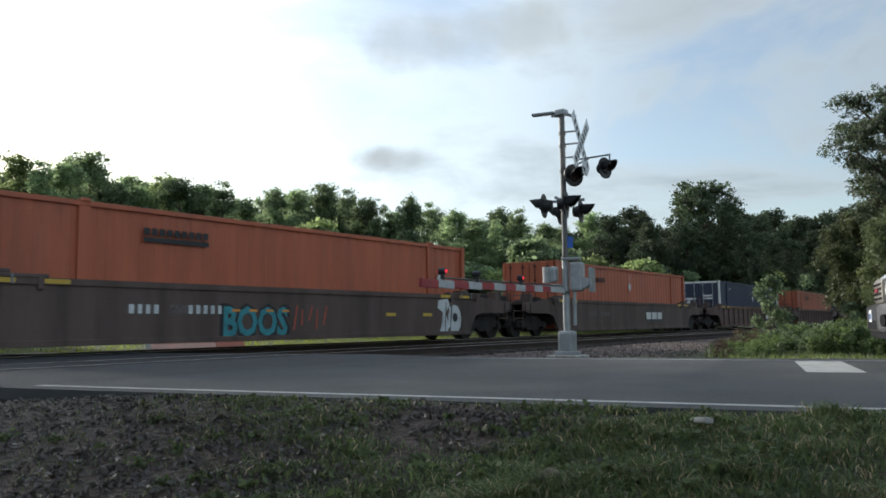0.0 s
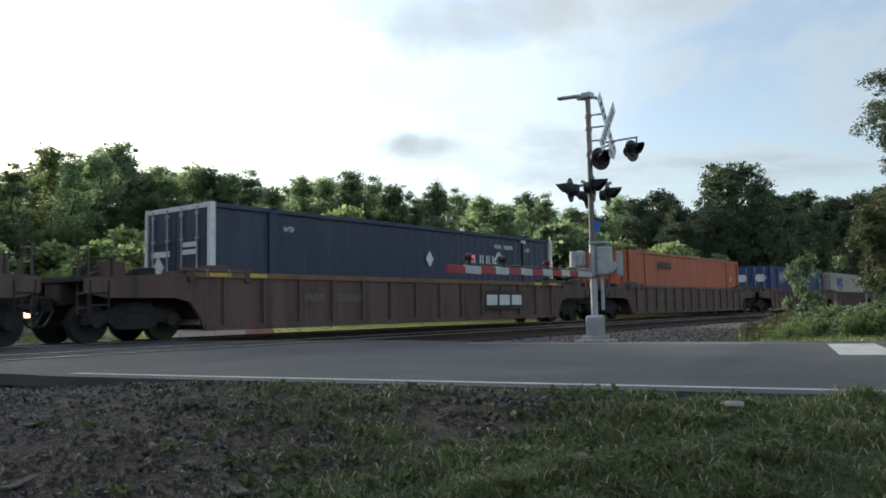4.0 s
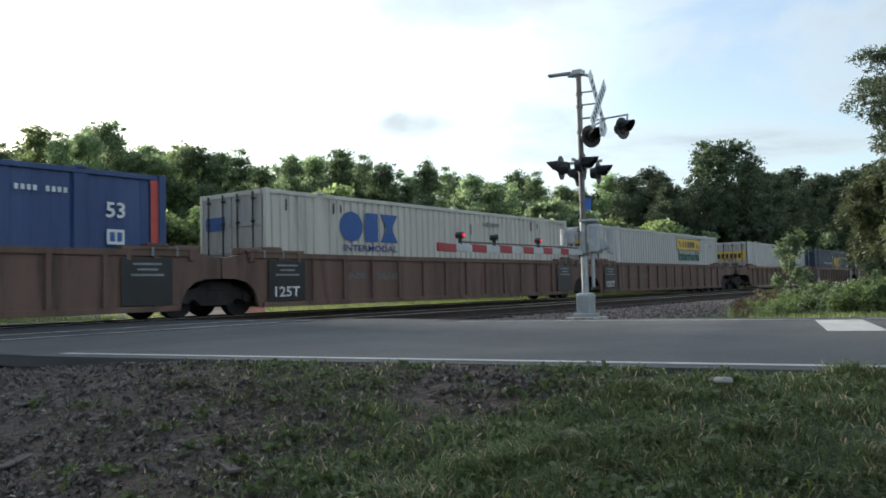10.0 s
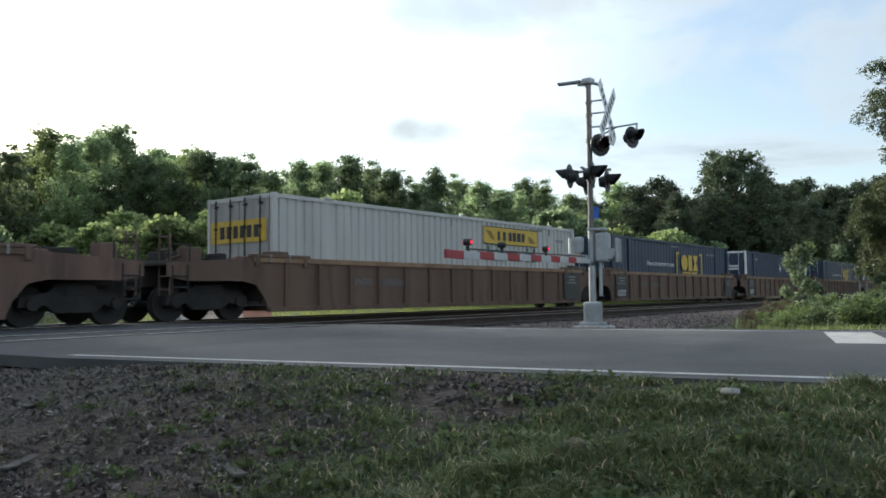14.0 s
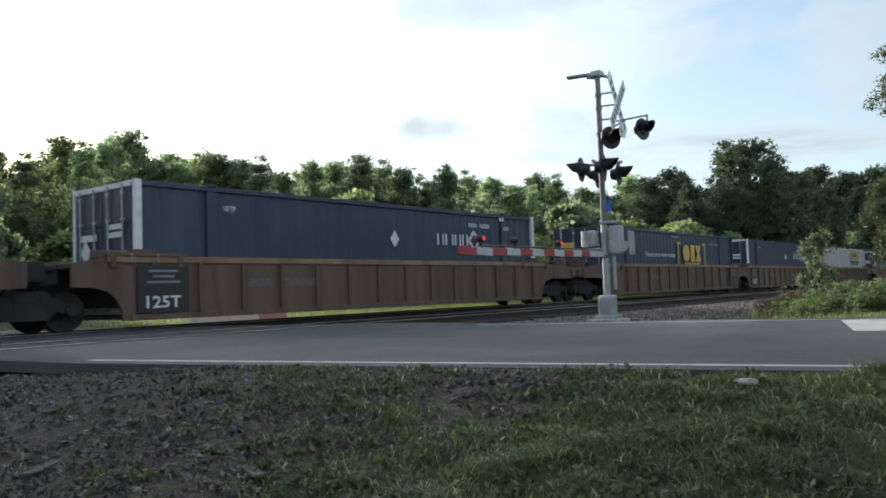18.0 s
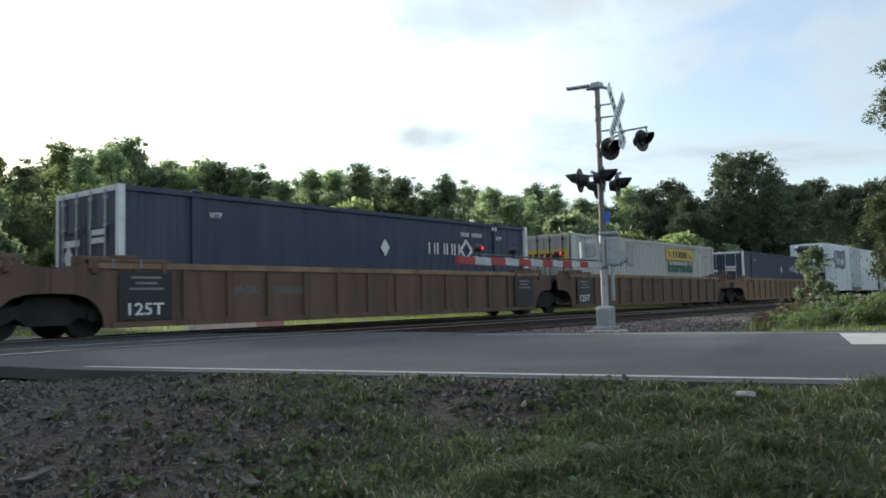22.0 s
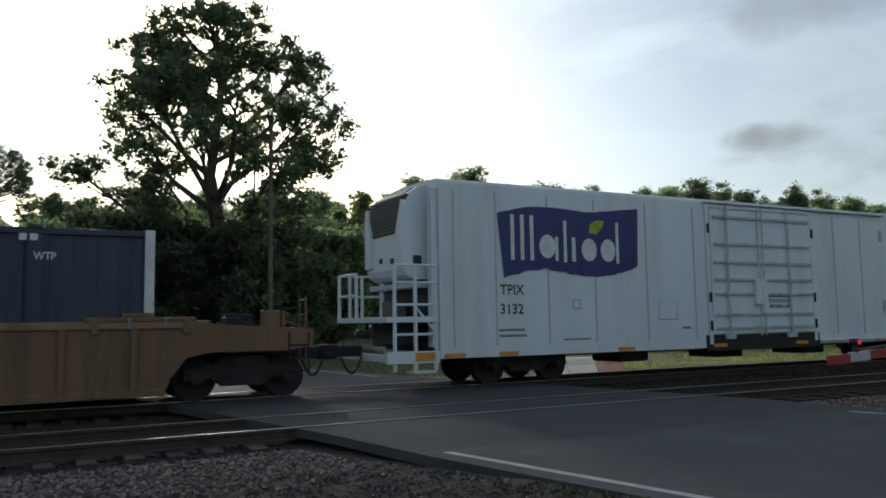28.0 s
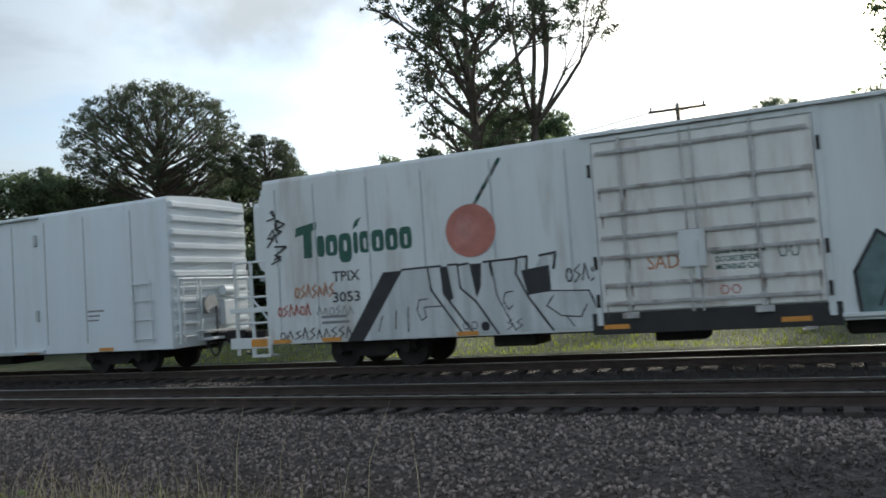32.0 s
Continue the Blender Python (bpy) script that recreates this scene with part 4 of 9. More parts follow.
def deco_umax(c, h):
    x, z = 2.32, 2.08
    q = []
    for a, b in ((0.0, 0.34), (0.42, 0.84), (0.92, 1.24), (1.32, 1.62)):
        q += [rect(x + a, x + a + 0.07, z, z + 0.36), rect(x + b - 0.07, x + b, z, z + 0.36)]
    marks(c, "owner_mark", q, YS, INK["white"], "white owner mark of plain bars")
    # a diamond of eight leaning blocks
    cx, cz, R = 4.30, 2.26, 0.38
    q = []
    for k in range(4):
        a, b = Vector((math.cos(k * math.pi / 2), math.sin(k * math.pi / 2))), Vector((math.cos((k + 1) * math.pi / 2), math.sin((k + 1) * math.pi / 2)))
        for t0, t1 in ((0.04, 0.47), (0.53, 0.96)):
            o0, o1 = a.lerp(b, t0) * R, a.lerp(b, t1) * R
            q.append([(cx + o0.x, cz + o0.y), (cx + o1.x, cz + o1.y), (cx + o1.x * 0.62, cz + o1.y * 0.62), (cx + o0.x * 0.62, cz + o0.y * 0.62)])
    marks(c, "emblem", q, YS, INK["white"], "white emblem block")
    flat(c, "placard", [diamond(0.3, 2.2, 0.20, 0.26)], YS, INK["white"], "white diamond placard")
    marks(c, "number_bar", letter_bars(4.02, 2.71, 0.14, [0.07, 0.07, 0.07, 0.07, -0.1, 0.07, 0.07, 0.07, 0.07, 0.07], 0.05), YS, INK["silver"])
    for xx in (6.06, -h + 2.3):
        lettering(c, "lettering", "WTP", xx, YS, 2.66, 0.2, INK["white"], width=0.36)
    marks(c, "top_mark", [rect(5.83, 5.95, 3.0, 3.12), rect(6.0, 6.12, 3.0, 3.12)], YS, INK["white"])
    # marks on the door
    door_quads(c, "door_mark", -h - 0.012, [[(0.46, 1.75), (0.7, 2.05), (0.94, 1.75), (0.7, 1.45)], [(-0.9, 2.02), (-0.25, 2.02), (-0.25, 2.14), (-0.9, 2.14)], [(-0.9, 2.2), (-0.25, 2.2), (-0.25, 2.32), (-0.9, 2.32)],
                                              [(0.2, 2.0), (1.0, 2.0), (1.0, 2.15), (0.2, 2.15)]], INK["white"])


def door_quads(c, name, x, quads, material, label=""):
    """Painted shapes on the doors, which face -x: each a list of (y, z) corners."""
    for q in quads:
        bm = bmesh.new()
        bm.faces.new([bm.verts.new((x, a, b)) for a, b in q])
        part(name, bm, material, c, label)


def slab_mark(x, z, w, h):
    """Three heavy plain shapes: an oval, a block, and an hourglass."""
    a, b, m = x + 0.68 * w, x + w, x + 0.84 * w
    q = [ring(x + 0.19 * w, z + h / 2, 0.19 * w, h / 2, 32), rect(x + 0.42 * w, x + 0.64 * w, z, z + h),
         [(a, z), (b, z), (m + 0.05 * w, z + h / 2), (b, z + h), (a, z + h), (m - 0.05 * w, z + h / 2)]]
    return q


def deco_csx_white(c, h):
    marks(c, "owner_mark", slab_mark(-5.36, 1.97, 2.54, 0.85), YS, INK["blue"], "blue owner mark of plain shapes")
    lettering(c, "lettering", "INTERMODAL", -5.22, YS, 1.69, 0.26, INK["navy"], width=2.36)
    marks(c, "rust_streak", [rect(-h + 0.7, -h + 0.76, 2.7, 3.0), rect(-h + 2.45, -h + 2.52, 2.7, 3.0), rect(-h + 2.75, -h + 2.8, 2.75, 2.98), rect(h - 2.9, h - 2.8, 2.7, 3.05), rect(h - 2.4, h - 2.34, 2.8, 3.0), rect(1.1, 1.16, 2.4, 2.75)], YS, M["rust"], "rust streak")
    marks(c, "number_bar", letter_bars(h - 6.2, 2.72, 0.14, [0.1] * 8, 0.04), YS, INK["grey"])
    door_quads(c, "door_mark", -h - 0.012, [[(0.25, 2.25), (1.05, 2.25), (1.05, 2.6), (0.25, 2.6)]], INK["blue"])


def deco_hunt(c, h):
    x, z = 1.43, 2.35
    flat(c, "owner_panel", [rect(x, x + 3.72, z, z + 0.64)], YS, INK["yellow"], "yellow owner panel")
    marks(c, "panel_border", [rect(x, x + 3.72, z, z + 0.03), rect(x, x + 3.72, z + 0.61, z + 0.64), rect(x, x + 0.03, z, z + 0.64), rect(x + 3.69, x + 3.72, z, z + 0.64)], YS - 0.003, INK["black"])
    marks(c, "owner_mark", letter_bars(x + 0.92, z + 0.15, 0.33, [0.17, -0.06, 0.2, -0.06, 0.22, 0.24, 0.26, 0.22], 0.06), YS - 0.003, INK["black"], "black owner mark of plain blocks")
    marks(c, "scroll_mark", [[(x + 0.15, z + 0.5), (x + 0.55, z + 0.45), (x + 0.75, z + 0.12), (x + 0.5, z + 0.2)], [(x + 3.57, z + 0.14), (x + 3.1, z + 0.14), (x + 2.98, z + 0.4), (x + 3.25, z + 0.35)]], YS - 0.003, INK["brown"], "brown scroll")
    lettering(c, "lettering", "Intermodal", x + 0.24, YS, z - 0.54, 0.66, INK["green"], width=3.28, bold=0.034)
    marks(c, "number_bar", letter_bars(h - 1.5, 2.62, 0.1, [0.09] * 5, 0.035) + letter_bars(h - 3.4, 2.98, 0.09, [0.09] * 7, 0.035), YS, INK["grey"])
    marks(c, "rust_streak", [rect(-0.45, -0.41, 2.8, 3.05), rect(h - 2.05, h - 1.98, 2.85, 3.1)], YS, M["rust"], "rust streak")
    door_quads(c, "door_panel", -h - 0.012, [[(-1.15, 2.0), (1.15, 2.0), (1.15, 2.6), (-1.15, 2.6)]], INK["yellow"], "yellow door panel")
    door_quads(c, "door_mark", -h - 0.016, [[(0.75 - k * 0.28, 2.12), (0.55 - k * 0.28, 2.12), (0.55 - k * 0.28, 2.45), (0.75 - k * 0.28, 2.45)] for k in range(6)], INK["black"])


def deco_csx_dark(c, h):
    x, y = -0.26, YS
    for a, b in ((0, 0.13), (3.75, 3.88)):
        flat(c, "bracket", [rect(x + a, x + b, 1.50, 2.60), rect(x if a == 0 else x + 3.50, x + 0.38 if a == 0 else x + 3.88, 2.60, 2.72)], y, INK["yellow"], "yellow bracket")
    marks(c, "owner_mark", slab_mark(x + 0.69, 1.74, 2.54, 0.86), y, INK["yellow"], "yellow owner mark of plain shapes")
    marks(c, "word_bar", letter_bars(x + 0.85, 1.56, 0.13, [0.10, 0.16, 0.14, 0.15, 0.15, 0.2, 0.17, 0.16, 0.15, 0.12], 0.08), y, INK["yellow"])
    lettering(c, "lettering", "How tomorrow moves", x - 3.9, y, 1.92, 0.36, INK["white"], width=3.55, bold=0.004)
    marks(c, "number_bar", letter_bars(4.35, 2.66, 0.12, [0.09] * 4 + [-0.1] + [0.09] * 6, 0.04) + letter_bars(-1.0, 2.94, 0.09, [0.12] * 6, 0.05), y, INK["grey"])
    door_quads(c, "door_mark", -h - 0.012, [[(0.25, 2.15), (0.95, 2.15), (0.95, 2.6), (0.25, 2.6)]], INK["yellow"])


def deco_stack(c, h):
    cx, cz = -5.5, 2.45
    marks(c, "emblem_stripe", [rect(cx + 0.12 + 0.042 * abs(k - 5), cx + 1.22 - 0.055 * abs(k - 5) - (0.25 if k < 2 else 0), cz - 0.42 + k * 0.082, cz - 0.39 + k * 0.082) for k in range(11)], YS, INK["white"], "white stripe")
    flat(c, "emblem", [diamond(cx, cz, 0.37, 0.42)], YS - 0.005, INK["white"], "white diamond emblem")
    flat(c, "emblem_core", [ring(cx, cz, 0.19, 0.24, 18)], YS - 0.009, INK["blue"])
    flat(c, "emblem_core", [ring(cx - 0.03, cz + 0.02, 0.06, 0.15, 12)], YS - 0.012, INK["white"])
    # a faded red word and a white one, as plain shapes: the first letter taller, then pairs of uprights with caps
    fade = INK["stripe"]
    q = [rect(-3.16, -3.04, 1.56, 2.12), ring(-2.88, 1.98, 0.13, 0.15, 14)]
    for k, x in enumerate((-2.62, -2.26, -1.9, -1.56, -1.3)):
        q += [rect(x, x + 0.08, 1.56, 1.97), rect(x + 0.16, x + 0.23, 1.56, 1.97)] if k < 4 else [rect(x, x + 0.2, 1.56, 1.66), rect(x, x + 0.2, 1.88, 1.97), rect(x, x + 0.07, 1.6, 1.95)]
    marks(c, "faded_mark", q, YS, fade, "faded red owner mark of plain shapes")
    q = [ring(-0.74, 2.00, 0.17, 0.14, 16), ring(-0.74, 1.72, 0.17, 0.18, 16)]
    for x, w_ in ((-0.46, 0.30), (-0.08, 0.36), (0.34, 0.32), (0.74, 0.36), (1.16, 0.30), (1.50, 0.34), (1.88, 0.36), (2.28, 0.14), (2.44, 0.32)):
        mid = x + w_ / 2
        if w_ < 0.2:
            q += [rect(mid - 0.05, mid + 0.05, 1.53, 1.98)]
        elif w_ < 0.31:
            q += [rect(mid - 0.05, mid + 0.05, 1.53, 1.98), rect(x, x + w_, 1.91, 1.98)]
        else:
            q += [rect(x + 0.02, x + 0.11, 1.53, 1.98, 0.03), rect(x + w_ - 0.11, x + w_ - 0.03, 1.53, 1.98, -0.03)]
    marks(c, "owner_mark", q, YS, INK["white"], "white owner mark of plain shapes")
    flat(c, "notice", [rect(-0.42, 0.0, 2.66, 2.98)], YS, INK["silver"], "white notice plate")
    marks(c, "notice_line", [rect(-0.35, -0.08, 2.86, 2.91), rect(-0.3, -0.06, 2.76, 2.8)], YS - 0.004, INK["grey"])
    marks(c, "number_bar", letter_bars(h - 3.3, 2.68, 0.11, [0.07] * 4 + [-0.08] + [0.07] * 4, 0.05), YS, INK["silver"])
    flat(c, "notice", [rect(h - 1.40, h - 1.0, 1.66, 1.98)], YS, INK["white"], "white notice plate")
    marks(c, "notice_line", [rect(h - 1.34, h - 1.22, 1.72, 1.92), rect(h - 1.17, h - 1.05, 1.72, 1.92)], YS - 0.004, INK["blue"])
    lettering(c, "lettering", "53", h - 1.42, YS, 2.24, 0.46, INK["white"], width=0.44)
    marks(c, "corner_stripe", [rect(-h + 0.17, -h + 0.42, 0.5, 3.12), rect(h - 0.36, h - 0.17, 0.5, 3.12)], YS + 0.002, INK["stripe"], "red stripe")
    door_quads(c, "door_mark", -h - 0.012, [[(yy + 0.42 * math.cos(k * math.pi / 3), 2.4 + 0.3 * math.sin(k * math.pi / 3)) for k in range(6)] for yy in (0.65, -0.65)], INK["white"])


REEFER = mat("white_reefer_paint", (0.63, 0.67, 0.69), 0.42, vary=0.07, scale=0.8, bump=0.05, dirt=(0.40, 0.38, 0.35), dirt_amount=0.35, dirt_scale=0.6, streak=True)
RUSTY_DOOR = mat("rust_streaked_door_paint", (0.66, 0.65, 0.61), 0.55, vary=0.12, scale=0.9, bump=0.08, dirt=(0.36, 0.25, 0.18), dirt_amount=0.5, dirt_scale=1.3, streak=True)
REEFER_OLD = mat("grimy_white_reefer_paint", (0.61, 0.63, 0.62), 0.5, vary=0.10, scale=0.8, bump=0.05, dirt=(0.30, 0.24, 0.19), dirt_amount=0.55, dirt_scale=0.9, streak=True)
SEAM = mat("grimy_seam_paint", (0.450, 0.465, 0.465), 0.6, vary=0.2, scale=3)
RIB = mat("worn_white_door_steel", (0.47, 0.49, 0.50), 0.55, vary=0.2, scale=4, dirt=(0.25, 0.22, 0.2), dirt_amount=0.6, dirt_scale=3)
RIB_OLD = mat("rust_streaked_door_steel", (0.44, 0.43, 0.41), 0.6, vary=0.25, scale=4, dirt=(0.17, 0.12, 0.09), dirt_amount=0.8, dirt_scale=2.5)
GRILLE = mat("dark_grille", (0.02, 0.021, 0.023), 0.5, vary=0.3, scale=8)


def reefer(L, R, label, old=False):
    """A refrigerator car: its cooling unit and platform at the leading end (-x), ribbed end at the other."""
    pm = REEFER_OLD if old else REEFER
    h, Y, Z0, Z1 = (R - L) / 2, 1.55, 0.66, 4.65
    top = thing("refrigerator_car", label, "freight car", "cars of the train")
    dx0, dx1 = -h + 7.95, -h + 12.4    # opening of the plug door
    bm = bmesh.new()
    prof = [(-Y, Z0), (-Y, Z1 - 0.10), (-Y + 0.03, Z1 - 0.03), (-Y + 0.11, Z1), (-0.6, Z1 + 0.05), (0.6, Z1 + 0.05), (Y - 0.11, Z1), (Y - 0.03, Z1 - 0.03), (Y, Z1 - 0.10), (Y, Z0)]
    prism(bm, prof, "x", -h, h)
    body = part("body", bm, pm, top)
    # upright seams between the wall panels
    bm = bmesh.new()
    seams = [0.35, 1.45, 2.9, 4.3, 5.95, 7.6] + [13.3, 14.55, 15.9, 17.45, 19.2]
    box(bm, -0.018, 0.018, -0.016, 0.016, Z0 + 0.25, Z1 - 0.25, 0.004)
    me = bpy.data.meshes.new("panel_seam"); bm.to_mesh(me); bm.free(); me.materials.append(SEAM)
    for s in (-1, 1):
        for x in seams:
            if x < 2 * h - 0.2:
                share("panel_seam", me, body, pose(-h + x, s * Y, 0))
    # plug door
    for s in (-1, 1):
        bm = bmesh.new()
        y0, y1 = sorted((s * (Y + 0.002), s * (Y + 0.06)))
        box(bm, dx0 + 0.22, dx1 - 0.22, y0, y1, Z0 + 0.36, Z1 - 0.28, 0.015)
        door = part("plug_door", bm, RUSTY_DOOR if old else pm, top, "rust-streaked cream plug door" if old else "white sliding plug door")
        bm = bmesh.new()
        yo = s * (Y + 0.075)
        ya, yb = sorted((yo - 0.015, yo + s * 0.05))
        for z in (1.19, 1.55, 2.10, 2.49, 2.95, 3.45, 4.18):
            box(bm, dx0 + 0.3, dx1 - 0.3, ya, yb, z - 0.028, z + 0.028, 0.008)
            box(bm, dx0 + 0.3, dx1 - 0.3, ya + 0.012, yb - 0.012, z - 0.05, z - 0.03)
        part("door_rib", bm, RIB if not old else RIB_OLD, door)
        bm = bmesh.new()
        for x in (dx0 + 0.77, dx0 + 3.2):
            rod(bm, (x, yo + s * 0.06, Z0 + 0.3), (x, yo + s * 0.06, Z1 - 0.2), 0.032, 8)
        for x in (dx0 + 1.95, dx0 + 2.14):
            rod(bm, (x, yo + s * 0.06, 2.5), (x, yo + s * 0.06, Z1 - 0.2), 0.02, 8)
            rod(bm, (x, yo + s * 0.06, Z0 + 0.3), (x, yo + s * 0.06, 1.75), 0.02, 8)
        part("lock_rod", bm, RIB if not old else RIB_OLD, door)
        for x in (dx0 + 0.77, dx0 + 3.2):
            for z in (1.19, 2.10, 2.95, 4.18):
                bm = bmesh.new()
                box(bm, x - 0.07, x + 0.07, *sorted((yo + s * 0.02, yo + s * 0.10)), z - 0.05, z + 0.05, 0.012)
                part("rod_guide", bm, RIB if not old else RIB_OLD, door)
            bm = bmesh.new()
            box(bm, x - 0.16, x + 0.16, *sorted((yo - s * 0.02, yo + s * 0.09)), Z0 + 0.22, Z0 + 0.34, 0.02)
            part("roller_bracket", bm, RIB if not old else RIB_OLD, door)
        bm = bmesh.new()
        box(bm, dx0 + 1.78, dx0 + 2.26, ya - 0.02, yb + 0.02, 1.80, 2.50, 0.012)
        box(bm, dx0 + 2.06, dx0 + 2.12, ya - 0.05, yb + 0.05, 1.55, 2.3, 0.01)
        part("lock_box", bm, pm, door)
        bm = bmesh.new()
        yf0, yf1 = sorted((s * (Y + 0.001), s * (Y + 0.05)))
        for x in (dx0 + 0.08, dx1 - 0.2):
            box(bm, x, x + 0.12, yf0, yf1, Z0 + 0.1, Z1 - 0.12, 0.008)
        box(bm, dx0 + 0.05, dx1 - 0.05, yf0, yf1 + 0.03 * s if s > 0 else yf1, Z1 - 0.24, Z1 - 0.15, 0.008)
        part("door_frame", bm, pm, body)
        bm = bmesh.new()
        box(bm, dx0 + 0.02, dx1 + 3.3, *sorted((s * (Y + 0.01), s * (Y + 0.12))), Z1 - 0.12, Z1 - 0.05, 0.01)
        part("door_track", bm, pm, body, "upper door track")
        bm = bmesh.new()
        box(bm, dx0 - 0.02, dx1 + 0.02, *sorted((s * (Y - 0.02), s * (Y + 0.03))), Z0 - 0.08, Z0 + 0.34, 0.01)
        part("door_threshold", bm, M["black"], body, "black door threshold")
        bm = bmesh.new()
        box(bm, dx1, dx1 + 3.4, *sorted((s * (Y + 0.003), s * (Y + 0.09))), Z0 + 0.06, Z0 + 0.13, 0.01)
        part("lower_track", bm, pm, body)
        for x in (dx0 + 0.14, dx1 - 0.14):
            for z in (1.25, 2.0, 3.85):
                bm = bmesh.new()
                box(bm, x - 0.03, x + 0.03, *sorted((s * (Y + 0.05), s * (Y + 0.09))), z - 0.13, z + 0.13, 0.01)
                part("hinge", bm, M["dark"], body)
        for x, z in ((dx1 + 3.15, 3.9), (dx1 + 3.15, 1.75)):
            bm = bmesh.new()
            box(bm, x - 0.05, x + 0.05, *sorted((s * (Y + 0.002), s * (Y + 0.07))), z - 0.16, z + 0.16, 0.015)
            part("door_stop", bm, SEAM, body)
        for x in (0.1, 1.5, 4.95, dx0 + h + 0.2, dx1 + h - 1.0, 15.0, 17.9):
            bm = bmesh.new()
            box(bm, -h + x, -h + x + 0.5, *sorted((s * (Y + 0.003), s * (Y + 0.036))), Z0 + 0.02, Z0 + 0.11)
            part("reflector", bm, INK["orange"], body, "amber reflector strip")
    # side sill below the body, centre sill
    bm = bmesh.new()
    box(bm, -h, h, -0.35, 0.35, 0.55, 0.80, 0.02)
    for x in (-h + 6.0, -h + 9.5, h - 7.5):
        box(bm, x - 0.5, x + 0.5, -0.9, 0.2, 0.36, 0.68, 0.05)
    part("underframe", bm, M["dark"], top)
    # leading end: cooling unit
    bm = bmesh.new()
    prof = [(-h - 0.02, 2.42), (-h - 0.40, 2.42), (-h - 0.56, 2.52), (-h - 0.62, 2.66), (-h - 0.62, 3.9), (-h - 0.5, 4.35), (-h - 0.25, 4.52), (-h - 0.02, 4.55)]
    prism(bm, prof, "y", -1.05, 1.05)
    unit = part("cooling_unit", bm, pm, top, "white cooling unit with dark grille")
    # the grille narrows downwards between the shrouds
    bm = bmesh.new()
    for i in range(11):
        z = 3.50 + i * 0.078
        w = 0.66 + 0.40 * (i / 10) ** 1.3
        t_ = max(0.0, (z - 3.9) / 0.45) * 0.12
        box(bm, -h - 0.655 + t_, -h - 0.60 + t_, -w, w, z, z + 0.052, 0.008)
    prism(bm, [(-0.66, 3.47), (0.66, 3.47), (0.80, 3.9), (-0.80, 3.9)], "x", -h - 0.63, -h - 0.56)
    prism(bm, [(-h - 0.632, 3.9), (-h - 0.515, 4.36), (-h - 0.27, 4.53), (-h - 0.25, 4.5), (-h - 0.48, 4.32), (-h - 0.6, 3.9)], "y", -0.82, 0.82)
    part("grille", bm, GRILLE, unit, "dark slatted grille")
    for s in (-1, 1):
        bm = bmesh.new()
        prism(bm, [(s * a, z) for a, z in ((1.07, 2.75), (1.07, 4.1), (1.0, 4.2), (0.90, 3.95), (0.76, 3.62), (0.70, 3.47), (0.70, 2.75))], "x", -h - 0.68, -h - 0.42)
        part("shroud", bm, pm, unit)
    for a, z in ((-0.42, 2.86), (0.22, 2.90)):
        bm = bmesh.new()
        box(bm, -h - 0.645, -h - 0.61, a - 0.08, a + 0.08, z - 0.06, z + 0.06, 0.01)
        part("latch", bm, M["black"], unit)
    bm = bmesh.new()
    box(bm, -h - 0.40, -h - 0.2, -1.07, -1.05, 2.75, 2.95)
    part("latch", bm, M["black"], unit)
    # below the unit: beam, tank, and a dark block for the hollow's shade
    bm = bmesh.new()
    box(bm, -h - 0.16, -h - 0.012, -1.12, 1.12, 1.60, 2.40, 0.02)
    part("hollow", bm, GRILLE, top, "dark block standing for the shaded recess")
    bm = bmesh.new()
    box(bm, -h - 0.5, -h - 0.02, -1.2, 1.2, 2.22, 2.34, 0.02)
    part("unit_beam", bm, SEAM, top)
    for s in (-1, 1):
        bm = bmesh.new()
        box(bm, -h - 0.14, -h + 0.01, *sorted((s * 1.22, s * 1.46)), 0.9, 4.45, 0.03)
        part("corner_post", bm, pm, top)
    # leading end: platform with railings and steps
    bm = bmesh.new()
    box(bm, -h - 1.25, -h, -1.5, 1.5, 1.46, 1.58, 0.01)
    box(bm, -h - 1.25, -h, -1.52, -1.44, 0.58, 0.84, 0.01)
    box(bm, -h - 1.25, -h - 1.17, -1.5, 1.5, 0.62, 0.78, 0.01)
    plat = part("platform", bm, pm, top, "white end platform")
    rails = [((x, -1.46, 0.42), (x, -1.46, 2.7)) for x in (-h - 1.05, -h - 0.56, -h - 0.06)] + [((-h - 1.05, -1.46, z), (-h - 0.06, -1.46, z)) for z in (2.7, 2.32, 1.84, 1.2)]
    rails += [((-h - 0.56, -1.46, 1.8), (-h - 0.06, -1.46, 1.22)), ((-h - 0.56, -1.46, 0.74), (-h - 0.06, -1.46, 0.74))]
    rails += [((-h - 1.2, y, 1.55), (-h - 1.2, y, 2.6)) for y in (0.35, 0.75, 1.46)] + [((-h - 1.2, 0.35, z), (-h - 1.2, 1.46, z)) for z in (2.6, 2.1)]
    rails += [((x, 1.46, 1.55), (x, 1.46, 2.6)) for x in (-h - 0.6, -h - 0.06)] + [((-h - 1.2, 1.46, z), (-h - 0.06, 1.46, z)) for z in (2.6, 2.1)]
    for one in rails:
        upright = abs(one[0][2] - one[1][2]) > 0.9
        part("rail", bars_bm([one], 0.045 if upright else 0.028, 8), pm, plat)
    bm = bmesh.new()
    box(bm, -h - 0.62, -h - 0.08, -1.5, -1.1, 0.36, 0.41, 0.01)
    for x in (-h - 0.62, -h - 0.12):
        box(bm, x, x + 0.05, -1.5, -1.44, 0.36, 0.66, 0.01)
    part("step", bm, pm, plat)
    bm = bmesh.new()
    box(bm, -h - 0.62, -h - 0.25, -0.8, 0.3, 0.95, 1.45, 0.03)
